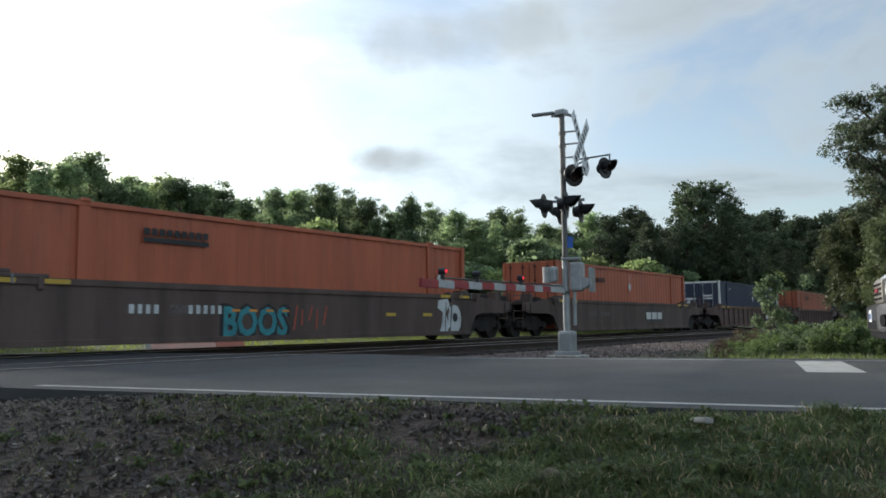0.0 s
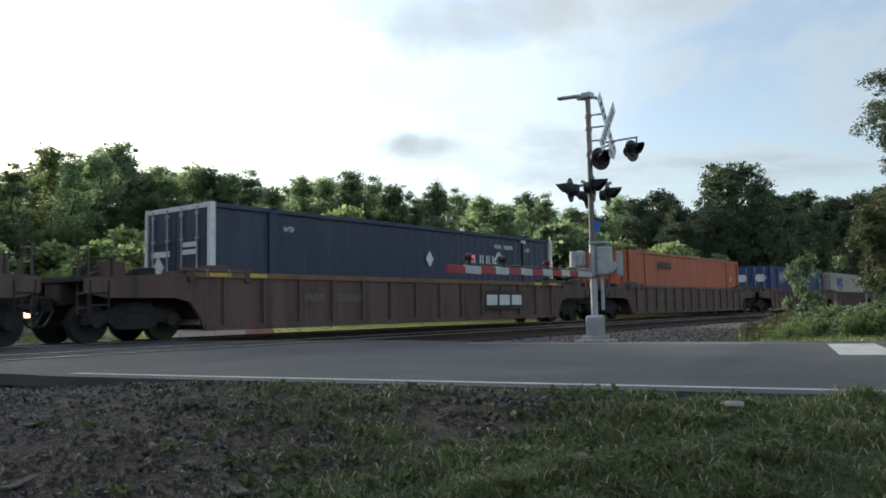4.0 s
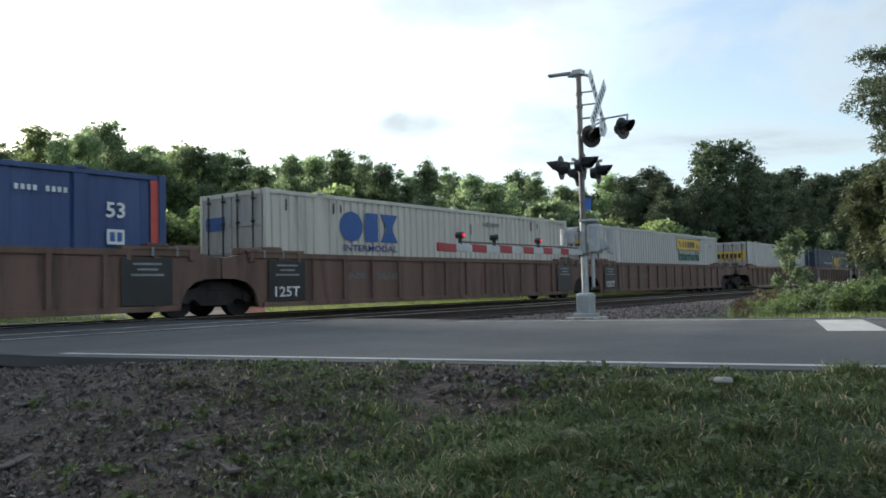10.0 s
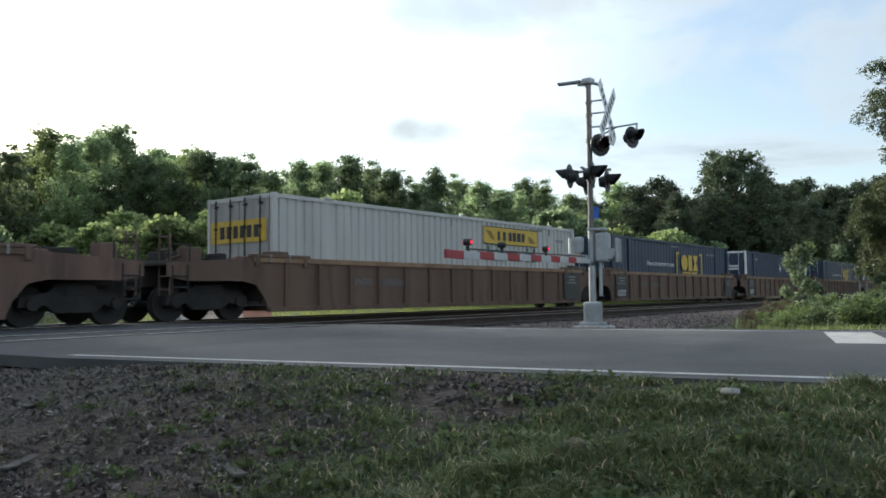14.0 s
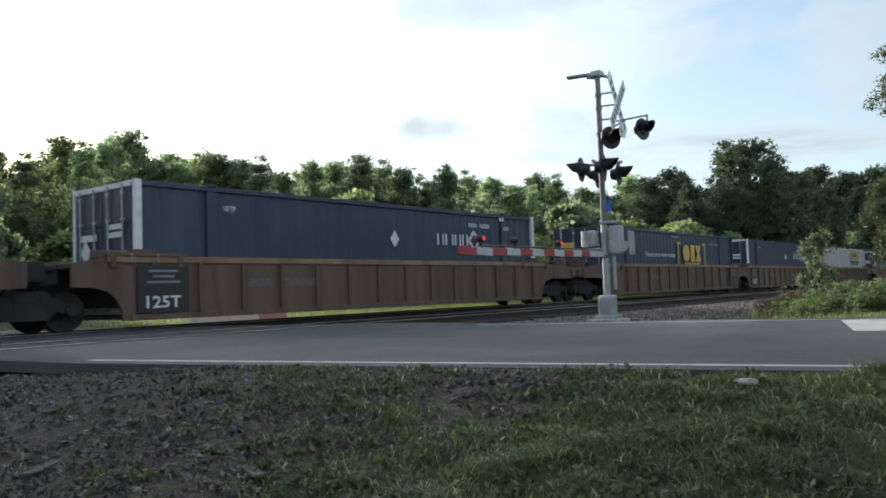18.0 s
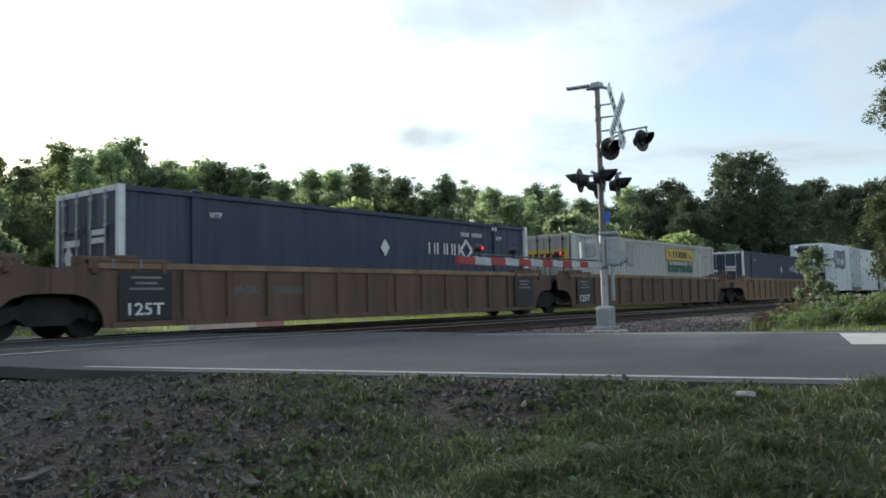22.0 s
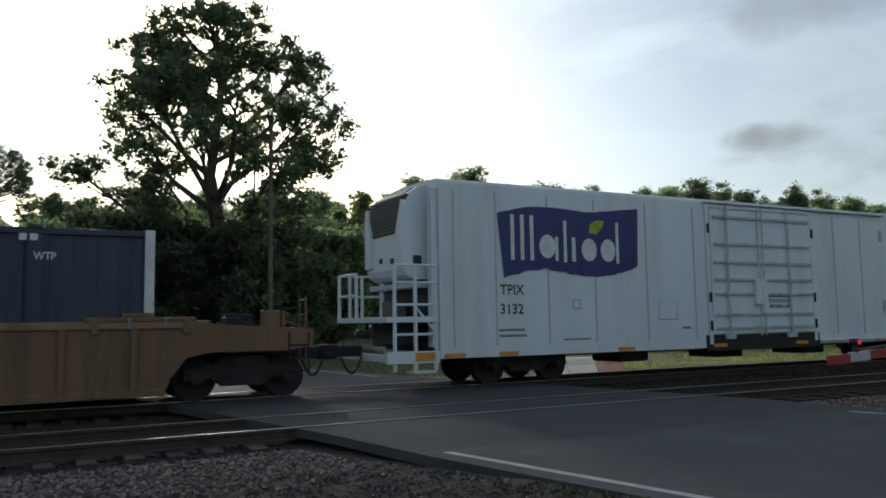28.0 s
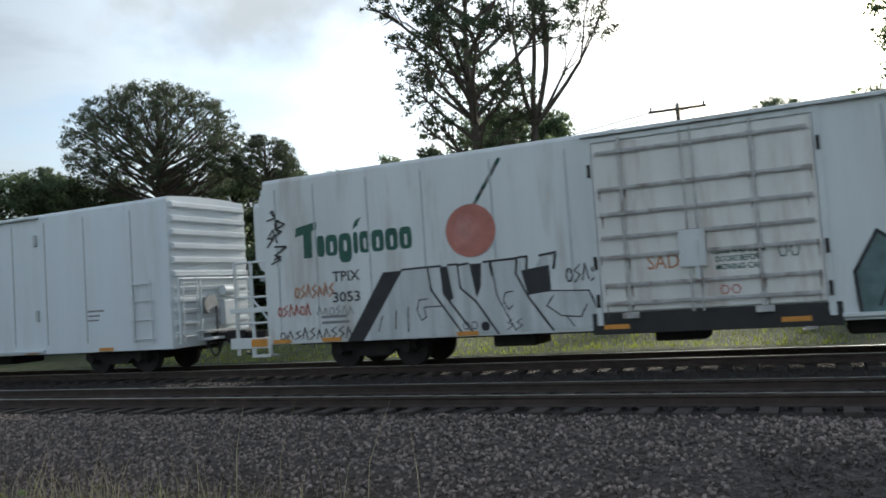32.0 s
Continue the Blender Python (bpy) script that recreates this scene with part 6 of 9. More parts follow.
def make_train():
    for k, (L, R, paint, body, trim, ribbed, ends, label) in enumerate(CARS):
        car, mid = well_car(L, R, body, trim, ribbed, ends, WELL_WORDS[body])
        rig(car, mid)
        bold = paint in ("white", "cream")
        c = container(L, R, paint, label, INK["white"] if paint == "navy" else None, 0.30 if bold else 0.40, 0.050 if bold else 0.018)
        h = (R - L) / 2
        if paint == "orange":
            deco_orange(c, h, "b" if k == 1 else "a")
        elif paint == "navy":
            deco_umax(c, h)
        elif paint == "cream":
            deco_csx_white(c, h)
        elif paint == "white":
            deco_hunt(c, h)
        elif paint == "deep":
            deco_csx_dark(c, h)
        else:
            deco_stack(c, h)
        if k == 0:
            word = lettering(car, "spray_letters", "BOOS", -2.55, -1.470, 0.34, 0.98, INK["teal"], width=2.1, bold=0.035)
            back = lettering(car, "spray_outline", "BOOS", -2.66, -1.466, 0.27, 1.14, INK["black"], width=2.32, bold=0.075)
            marks(car, "spray_highlight", [rect(-2.3 + 0.55 * j, -2.05 + 0.55 * j, 0.92, 0.98) for j in range(4)], -1.474, INK["orange"], "orange sprayed highlight")
            tag = [[(6.35, 1.35), (6.9, 1.42), (7.0, 1.2), (6.75, 0.9), (7.0, 0.5), (6.8, 0.22), (6.4, 0.25), (6.55, 0.6), (6.6, 0.95), (6.3, 1.1)], ring(7.3, 0.72, 0.4, 0.5, 11), [(6.95, 1.15), (7.2, 1.15), (7.3, 0.3), (7.05, 0.25)]]
            marks(car, "spray_fill", tag, -1.468, INK["silver"], "silver sprayed tag")
            marks(car, "spray_outline", [ring(7.32, 0.78, 0.16, 0.16, 9), rect(7.0, 7.05, 0.3, 1.2, 0.1), rect(6.7, 6.74, 0.3, 1.3, 0.08)], -1.472, INK["black"])
            marks(car, "spray_scrawl", [rect(-0.25 + 0.28 * j, -0.19 + 0.28 * j, 0.45 + 0.12 * (j % 3), 1.1 - 0.1 * (j % 2), 0.12 - 0.09 * (j % 2)) for j in range(5)], -1.468, INK["red"], "faded red sprayed scrawl")
            marks(car, "number_bar", letter_bars(-5.1, 0.86, 0.2, [0.12, 0.1, 0.1, 0.12, -0.6, 0.11, 0.11, 0.11, 0.11, 0.11], 0.10), -1.468, INK["silver"])
            marks(car, "reflector", [rect(3.62, 4.1, 0.82, 0.92), rect(5.5, 6.0, 0.82, 0.92)], -1.468, INK["yellow"], "yellow reflective strip")
        if k in (1, 2):
            x = 1.72 if k == 1 else h - 4.9
            flat(car, "mark_panel", [rect(x - 0.15, x + 2.4, 0.56, 1.2)], -1.468 if k == 1 else -1.54, M["black"])
            marks(car, "owner_mark", [rect(x, x + 0.66, 0.70, 1.06), rect(x + 0.8, x + 1.46, 0.70, 1.06), rect(x + 1.6, x + 2.25, 0.70, 1.06)], -1.471 if k == 1 else -1.543, INK["white"], "white owner mark of plain shapes")
        rig(c, mid)
    deco = [("white refrigerator car with a wavy navy panel", False, deco_naked), ("grimy white refrigerator car with sprayed tags", True, deco_tropicana),
            ("grimy white refrigerator car with green brand shapes", True, lambda c, h: deco_tropicana(c, h, False)), ("white refrigerator car at the train's end", True, lambda c, h: deco_tropicana(c, h, False))]
    L = 305.55
    for label, old, fn in deco:
        r = reefer(L, L + 20.5, label, old)
        fn(r, 10.25)
        rig(r, L + 10.25)
        L += 23.60


make_train()
# way that the train has gone, second by second
RUN = [(0, 0.0), (1, 10.5), (2, 20.97), (3, 31.46), (3.5, 36.74), (5.5, 58.04), (6.5, 68.72), (7.5, 79.43), (8.5, 90.12), (9.5, 100.76), (10.5, 111.35), (11.5, 121.98), (12.5, 132.54),
       (13.5, 143.0), (14.5, 153.67), (16.5, 175.75), (17.5, 186.68), (18.5, 197.5), (19.5, 208.05), (20.5, 217.95), (21.5, 228.3), (22.5, 239.1), (23.5, 250.1), (24.5, 260.95),
       (26.5, 281.15), (27.0, 286.4), (27.5, 291.9), (28.0, 297.5), (29.0, 308.83), (30.0, 320.0), (31.0, 330.5), (32, 341.75)]


def motions():
    for ob, mid in MOVING:
        walk(ob, [(t, pose(mid - s, TRAIN_Y, 0)) for t, s in RUN])


# ---- trees ----
def tubes(segs, sides=6):
    """Tapered limbs as one vertex and face list: each (a, b, radius at a, radius at b)."""
    verts, faces = [], []
    for a, b, ra, rb in segs:
        a, b = Vector(a), Vector(b)
        d = (b - a)
        if d.length < 1e-4:
            continue
        q = d.to_track_quat("Z", "Y")
        base = len(verts)
        for c, r in ((a, ra), (b, rb)):
            for i in range(sides):
                t = 2 * math.pi * i / sides
                verts.append(c + q @ Vector((r * math.cos(t), r * math.sin(t), 0)))
        for i in range(sides):
            j = (i + 1) % sides
            faces.append((base + i, base + j, base + sides + j, base + sides + i))
    return verts, faces


def leaves_mesh(name, clumps, per, size, rng, slim=0.55, droop=0.0, shell=0.45, material=None):
    """Leaves round each clump (centre, radius, flatness): four-cornered, bent across, all of one mesh."""
    cs = np.array([c[0] for c in clumps], float)
    rs = np.array([c[1] for c in clumps], float)
    fl = np.array([c[2] for c in clumps], float)
    k = np.repeat(np.arange(len(clumps)), np.maximum(3, (per * (rs / rs.mean()) ** 2).astype(int)))
    n = len(k)
    d = rng.normal(size=(n, 3))
    d /= np.linalg.norm(d, axis=1)[:, None]
    rad = rs[k] * (shell + (1 - shell) * rng.random(n)) * (0.75 + 0.5 * rng.random(n))
    p = cs[k] + d * rad[:, None] * np.stack([np.ones(n), np.ones(n), fl[k]], 1)
    u = rng.normal(size=(n, 3)); u[:, 2] -= droop
    u /= np.linalg.norm(u, axis=1)[:, None]
    w = np.cross(u, rng.normal(size=(n, 3)))
    w /= np.linalg.norm(w, axis=1)[:, None]
    s = size * (0.6 + 0.8 * rng.random(n))[:, None]
    v = np.empty((n, 4, 3))
    v[:, 0], v[:, 1], v[:, 2], v[:, 3] = p - u * s * 0.5, p + w * s * slim * 0.5, p + u * s * 0.5, p - w * s * slim * 0.5
    me = bpy.data.meshes.new(name)
    me.from_pydata(v.reshape(-1, 3).tolist(), [], np.arange(n * 4).reshape(-1, 4).tolist())
    me.materials.append(material)
    return me


def limb(segs, tips, p, d, length, r, depth, rng, up=0.25, spread=0.7, kids=3):
    """One bending limb that splits at its end."""
    q, steps = Vector(p), 3
    d = Vector(d).normalized()
    for i in range(steps):
        d = (d + Vector((rng.uniform(-1, 1), rng.uniform(-1, 1), rng.uniform(-1, 1))) * 0.16 + Vector((0, 0, up * 0.2))).normalized()
        e = q + d * (length / steps)
        r2 = r * (1 - 0.45 / steps)
        segs.append((q, e, r, r2))
        q, r = e, r2
        if i and depth <= 1:
            tips.append((q.copy(), depth))
    tips.append((q.copy(), depth))
    if depth > 0:
        for _ in range(kids):
            n = (d + Vector((rng.uniform(-1, 1), rng.uniform(-1, 1), rng.uniform(-0.6, 0.9))) * spread).normalized()
            limb(segs, tips, q, n, length * rng.uniform(0.55, 0.8), r * 0.62, depth - 1, rng, up, spread, kids)


def tree_kind(name, seed, H, R, trunk_r, fork, leaf, per=170, size=0.30, clump=0.17, depth=2, limbs=7, extra=26, slim=0.55, flat=0.7, up=0.3, droop=0.3, crown_lo=None, shell=0.45):
    """Meshes of one tree: trunk with limbs, and crown. Foot at the origin."""
    rng, nr = random.Random(seed), np.random.default_rng(seed)
    segs, tips = [], []
    q, r = Vector((0, 0, -0.3)), trunk_r * 1.15
    top = H * fork
    n = 6
    pts = [q.copy()]
    for i in range(n):
        e = Vector((rng.uniform(-0.02, 0.02) * H * (i > 1), rng.uniform(-0.02, 0.02) * H * (i > 1), top * (i + 1) / n))
        r2 = trunk_r * (1 - 0.55 * (i + 1) / n)
        segs.append((q, e, r, r2))
        q, r = e, r2
        pts.append(q.copy())
    lo = crown_lo if crown_lo is not None else fork * 0.5
    for i in range(limbs):
        t = lo + (fork - lo) * (i + 0.5) / limbs
        z = H * t
        f = z / top * n
        a = pts[min(n, int(f))].lerp(pts[min(n, int(f) + 1)], f - int(f))
        ang = i * 2.4 + rng.uniform(-0.5, 0.5)
        out = Vector((math.cos(ang), math.sin(ang), 0.35 + 0.9 * t))
        reach = R * (0.62 + 0.3 * rng.random()) * (1.0 if t < 0.75 else 0.8)
        limb(segs, tips, a, out, reach * 0.62, trunk_r * 0.36, depth, rng, up)
    limb(segs, tips, q, Vector((0, 0, 1)), (H - top) * 0.42, r, depth, rng, up)
    v, f = tubes(segs)
    trunk = bpy.data.meshes.new(name + "_trunk")
    trunk.from_pydata([tuple(x) for x in v], [], f)
    trunk.materials.append(M["bark"])
    clumps = []
    for p, d_ in tips:
        clumps.append((tuple(p), R * clump * rng.uniform(0.7, 1.35), flat))
    zc, zr = H * (lo + 1) / 2, H * (1 - lo) / 2
    for _ in range(extra):
        a, b, c = rng.uniform(0, 2 * math.pi), rng.uniform(-0.85, 1), rng.uniform(0.55, 0.93)
        w = math.sqrt(max(0, 1 - b * b))
        clumps.append(((R * c * w * math.cos(a), R * c * w * math.sin(a), zc + zr * b * 0.92), R * clump * rng.uniform(0.8, 1.5), flat))
    clumps = [(p, r_, fl_) for p, r_, fl_ in clumps if p[2] + r_ * fl_ < H * 1.01 and math.hypot(p[0], p[1]) < R * 1.12]
    crown = leaves_mesh(name + "_crown", clumps, per, size, nr, slim, droop, shell, leaf)
    return trunk, crown


def lobed_tree(name, seed, H, R, trunk_r, leaf, lo=0.28, lobes=10, lobe_r=0.40, clump=0.42, count=190, per=34, size=0.22, slim=0.55, flat=0.75, peak=0.6,
               spray=0.25, droop=0.2, bark=None, lean=(0, 0), twigs=3, trunk_top=0.84, widest=0.38):
    """A tree whose crown is a heap of uneven boughs: each bough carries many small sprays of leaves on its outside."""
    rng, nr = random.Random(seed), np.random.default_rng(seed)
    segs, n = [], 7
    pts = [Vector((0, 0, -0.3))]
    for i in range(n):
        f = (i + 1) / n
        wob = 0.018 * H * (i > 1)
        pts.append(Vector((lean[0] * f * f * R + rng.uniform(-wob, wob), lean[1] * f * f * R + rng.uniform(-wob, wob), H * trunk_top * f)))
        segs.append((pts[-2], pts[-1], trunk_r * (1.2 if not i else 1 - 0.78 * i / n), trunk_r * (1 - 0.78 * (i + 1) / n)))
    def on_trunk(z):
        f = max(0.0, min(n - 0.01, z / (H * trunk_top) * n))
        return pts[int(f)].lerp(pts[int(f) + 1], f - int(f))
    def wide(t):
        u = (t - lo) / (1 - lo)
        return (0.45 + 0.55 * min(1, u / widest)) if u < widest else max(0.12, (1 - ((u - widest) / (1 - widest)) ** 2) ** peak)
    boughs = []
    for i in range(lobes):
        t = lo + (0.93 - lo) * (i + rng.uniform(0.2, 0.8)) / lobes
        r = R * lobe_r * rng.uniform(0.62, 1.2) * (0.72 + 0.28 * wide(t))
        out = max(0.0, R * wide(t) - r) * rng.uniform(0.72, 1.06)
        ang = i * 2.399 + rng.uniform(-0.5, 0.5)
        c = on_trunk(H * t) + Vector((out * math.cos(ang), out * math.sin(ang), 0))
        c.z = min(H * t, H - r * flat)
        boughs.append((c, r))
    c = on_trunk(H); c.z = H - R * lobe_r * 0.75 * flat
    boughs.append((c, R * lobe_r * 0.75))
    clumps = []
    total = sum(r * r for _, r in boughs)
    for c, r in boughs:
        root = on_trunk(max(H * lo * 0.85, c.z - (c - on_trunk(c.z)).length * 0.75 - 0.25 * r))
        knee = root.lerp(c, 0.55) + Vector((rng.uniform(-0.12, 0.12), rng.uniform(-0.12, 0.12), -0.10)) * r
        br = max(0.02, trunk_r * 0.34 * (r / (R * lobe_r)) ** 0.5)
        segs += [(root, knee, br, br * 0.72), (knee, c, br * 0.72, br * 0.4)]
        for _ in range(twigs):
            e = c + Vector((rng.gauss(0, 1), rng.gauss(0, 1), rng.gauss(0.3, 0.8))).normalized() * r * 0.85
            segs.append((knee.lerp(c, rng.uniform(0.3, 1)), e, br * 0.38, br * 0.14))
        for _ in range(max(3, int(count * r * r / total))):
            d = Vector((rng.gauss(0, 1), rng.gauss(0, 1), rng.gauss(0.12, 1))).normalized()
            far = rng.uniform(0.2, 1.0) ** 0.7 if rng.random() > spray else rng.uniform(0.95, 1.14)
            p = c + Vector((d.x * r * far, d.y * r * far, d.z * r * far * flat))
            if p.z < H * 1.015:
                clumps.append((tuple(p), clump * rng.uniform(0.55, 1.3) * (0.62 if far > 1 else 1), 0.75))
    v, f = tubes(segs)
    trunk = bpy.data.meshes.new(name + "_trunk")
    trunk.from_pydata([tuple(x) for x in v], [], f)
    trunk.materials.append(bark or M["bark"])
    return trunk, leaves_mesh(name + "_crown", clumps, per, size, nr, slim, droop, 0.0, leaf)


def dome_pine(name, seed, H, R, Rz, trunk_r, limbs, sprays, clump, per, size):
    """A pine with a bare trunk, limbs that fan out, and tufts of needles on the outside of an even dome."""
    rng, nr = random.Random(seed), np.random.default_rng(seed)
    C = Vector((0, 0, H - Rz))
    segs, q = [], Vector((0, 0, -0.3))
    for i in range(8):
        e = Vector((rng.uniform(-0.02, 0.02) * R * (i > 2), rng.uniform(-0.02, 0.02) * R * (i > 2), (H - 0.25 * Rz) * (i + 1) / 8))
        segs.append((q, e, trunk_r * (1 - 0.09 * i), trunk_r * (1 - 0.09 * (i + 1))))
        q = e
    def inside(p):
        d = p - C
        k = math.sqrt((d.x / R) ** 2 + (d.y / R) ** 2 + (d.z / Rz) ** 2)
        return p if k < 1 else C + d / k * rng.uniform(0.95, 1.02)
    clumps = []
    for i in range(limbs):
        dz = -0.62 + 1.6 * (i + rng.random()) / limbs
        ang, flat_r = i * 2.399 + rng.uniform(-0.3, 0.3), math.sqrt(max(0.0, 1 - min(1, abs(dz)) ** 2))
        far = rng.uniform(0.80, 0.95)
        end = C + Vector((R * flat_r * math.cos(ang), R * flat_r * math.sin(ang), Rz * dz)) * far
        root = Vector((0, 0, C.z - Rz * 0.95 + Rz * 0.62 * (dz + 0.62) + rng.uniform(-0.2, 0.2)))
        knee = root.lerp(end, 0.5) + Vector((rng.uniform(-0.08, 0.08), rng.uniform(-0.08, 0.08), -0.02)) * R
        br = trunk_r * rng.uniform(0.20, 0.34)
        segs += [(root, knee, br, br * 0.7), (knee, end, br * 0.7, br * 0.32)]
        for j in range(7):
            e = inside(end + Vector((rng.gauss(0, 1), rng.gauss(0, 1), rng.gauss(0.25, 0.7))) * R * 0.15)
            a = knee.lerp(end, rng.uniform(0.2, 1.0))
            segs.append((a, e, br * 0.3, br * 0.12))
            for k in range(sprays):
                p = inside(a.lerp(e, rng.uniform(0.45, 1.1)) + Vector((rng.gauss(0, 1), rng.gauss(0, 1), rng.gauss(0.1, 0.7))) * clump * 0.9)
                clumps.append((tuple(p), clump * rng.uniform(0.55, 1.1), 0.7))
    v, f = tubes(segs)
    trunk = bpy.data.meshes.new(name + "_trunk")
    trunk.from_pydata([tuple(x) for x in v], [], f)
    trunk.materials.append(M["bark"])
    return trunk, leaves_mesh(name + "_crown", clumps, per, size, nr, 0.22, -0.2, 0.0, M["needle"])


def plant(kind, label, x, y, z=None, turn=0.0, s=1.0, sz=None, name="tree", group="", category="tree"):
    t = thing(name, label, category, group)
    t.matrix_basis = Matrix.Translation((x, y, ground_z(x, y) if z is None else z)) @ Matrix.Rotation(radians(turn), 4, "Z") @ Matrix.Diagonal((s, s, sz or s, 1))
    share("trunk", kind[0], t)
    share("crown", kind[1], t)
    return t


def polar(az, r):
    return r * math.sin(radians(az)), r * math.cos(radians(az))


def make_woods():
    W1 = [lobed_tree("wood_a", 11, 12, 3.5, 0.22, M["leaf"], 0.22, 13, 0.42, 0.61, 340, 81, 0.176),
          lobed_tree("wood_b", 12, 12, 3.1, 0.20, M["leaf"], 0.20, 13, 0.42, 0.59, 320, 81, 0.176, flat=0.95, peak=0.75),
          lobed_tree("wood_c", 13, 12, 4.1, 0.26, M["leaf_dark"], 0.20, 16, 0.38, 0.63, 400, 87, 0.185),
          lobed_tree("wood_d", 14, 12, 2.9, 0.18, M["leaf_dark"], 0.18, 13, 0.46, 0.56, 320, 81, 0.176, flat=1.0, peak=0.9)]
    W1 += [lobed_tree("wood_e", 15, 12, 2.1, 0.16, M["leaf"], 0.18, 13, 0.52, 0.51, 250, 69, 0.168, flat=1.15, peak=1.0, spray=0.3),
           lobed_tree("wood_f", 16, 12, 2.5, 0.17, M["leaf_light"], 0.16, 13, 0.48, 0.54, 270, 69, 0.168, flat=1.05, peak=0.85, spray=0.25)]
    dome = lobed_tree("dome", 17, 12, 4.4, 0.28, M["leaf_deep"], 0.08, 34, 0.36, 0.50, 900, 60, 0.21, flat=0.85, peak=0.5, spray=0.12, widest=0.45)
    deep = [lobed_tree("wood_g", 18, 12, 3.9, 0.26, M["leaf_deep"], 0.16, 16, 0.40, 0.63, 400, 87, 0.185), lobed_tree("wood_h", 19, 12, 3.0, 0.2, M["leaf_deep"], 0.14, 14, 0.46, 0.59, 340, 84, 0.176, flat=0.95, peak=0.8)]
    low = [tree_kind("shrub_a", 21, 6, 2.9, 0.12, 0.55, M["leaf_light"], 150, 0.34, 0.24, 1, 7, 26, crown_lo=0.05),
           tree_kind("shrub_b", 22, 6, 2.6, 0.12, 0.6, M["leaf"], 150, 0.34, 0.24, 1, 7, 24, crown_lo=0.05),
           tree_kind("shrub_c", 23, 6, 3.0, 0.12, 0.5, M["leaf_dark"], 140, 0.36, 0.25, 1, 7, 24, crown_lo=0.03)]
    # skyline behind the train: bearing from the camera, height of the tops in degrees
    SKY = [(-16, 7.4), (-12.5, 4.6), (-10.2, 2.6), (-8.6, 3.7), (-7.2, 5.2), (-5.4, 6.6), (-2, 7.4), (2, 8.6), (6, 9.0), (12, 9.0), (19, 9.2), (23.4, 9.3), (25.3, 9.9), (28, 10.5), (30, 11.0), (32.2, 10.0), (35.5, 10.2), (37.4, 8.7),
           (39.3, 9.1), (41.3, 8.4), (43.3, 9.8), (45.5, 9.8), (47.8, 9.2), (49.4, 8.2), (51.4, 8.5), (54.7, 7.7), (56.8, 7.0), (58.4, 8.2), (60, 8.0), (61.2, 6.8), (64, 7.5), (67.2, 7.8), (69.4, 6.8),
           (75, 7.3), (77.7, 7.6), (79.4, 7.1), (82, 6.6), (88, 6.4), (95, 6.5)]
    rng = random.Random(77)
    def top_at(az):
        return float(np.interp(az, [a for a, _ in SKY], [e for _, e in SKY]))
    def clear(az, r):
        """Push a tree at this bearing back behind the tracks."""
        if 66 < az < 84.5:
            return max(r, 25.5 / math.cos(radians(az)))
        return r if az < 84.5 else min(r, 6.0 / max(0.03, math.cos(radians(az))))
    az = -14.0
    while az < 92:
        r = clear(az, 78 + rng.uniform(-5, 8))
        H = math.tan(radians(top_at(az) * rng.uniform(0.92, 1.12))) * r + 0.4
        k = rng.choice(deep) if az > 66 else rng.choice(W1) if az > 52 or az < 16 else rng.choice((W1[0], W1[1], W1[4], W1[5]))
        x, y = polar(az, r)
        plant(k, "tall green broadleaf tree at the edge of a wood", x, y, None, rng.uniform(0, 360), H / 12 * rng.uniform(0.95, 1.15), H / 12, group="trees of the wood")
        az += rng.uniform(1.2, 1.9)
    az = -15.0
    while az < 92:
        r = clear(az, 88 + rng.uniform(0, 10)) * (1.06 if az < 84.5 else 1)
        H = (math.tan(radians(top_at(az) * rng.uniform(0.90, 1.02))) * r + 0.4)
        x, y = polar(az, r)
        plant(rng.choice(deep if az > 62 else W1[:4]), "tall dark broadleaf tree deep in a wood", x, y, None, rng.uniform(0, 360), H / 12 * 1.2, H / 12, group="trees of the wood")
        az += rng.uniform(1.3, 2.0)
    # lower growth at the wood's edge
    az = -14.0
    while az < 82:
        r = clear(az, 66 + rng.uniform(-6, 5))
        x, y = polar(az, r)
        H = rng.uniform(4.2, 7.4) * max(1.0, r / 80)
        k = low[0] if rng.random() < (0.75 if 16 < az < 52 else 0.42) else rng.choice(low[1:])
        plant(k, "leafy green shrub at the foot of a wood", x, y, None, rng.uniform(0, 360), H / 6 * rng.uniform(1.0, 1.35), H / 6, name="shrub", group="shrubs along the wood", category="shrub")
        az += rng.uniform(1.8, 2.6)
    # single trees with a shape of their own
    for a, r, el, k, lab, wide in ((73.0, 86, 9.9, dome, "broad dark green tree with a rounded crown", 1.0), (44.5, 62, 7.6, low[0], "pale green young tree", 1.0), (36.5, 58, 6.4, low[0], "pale green young tree", 1.15),
                                   (33.0, 56, 5.6, low[0], "pale green shrub behind the hut", 1.2), (60.5, 66, 6.2, low[0], "pale green young tree", 1.0), (50.5, 64, 6.0, low[0], "pale green young tree", 0.9)):
        x, y = polar(a, r)
        H = math.tan(radians(el)) * r + 0.5
        base = 6 if k in low else 12
        plant(k, lab, x, y, None, 40 + a * 3, H / base * wide, H / base)
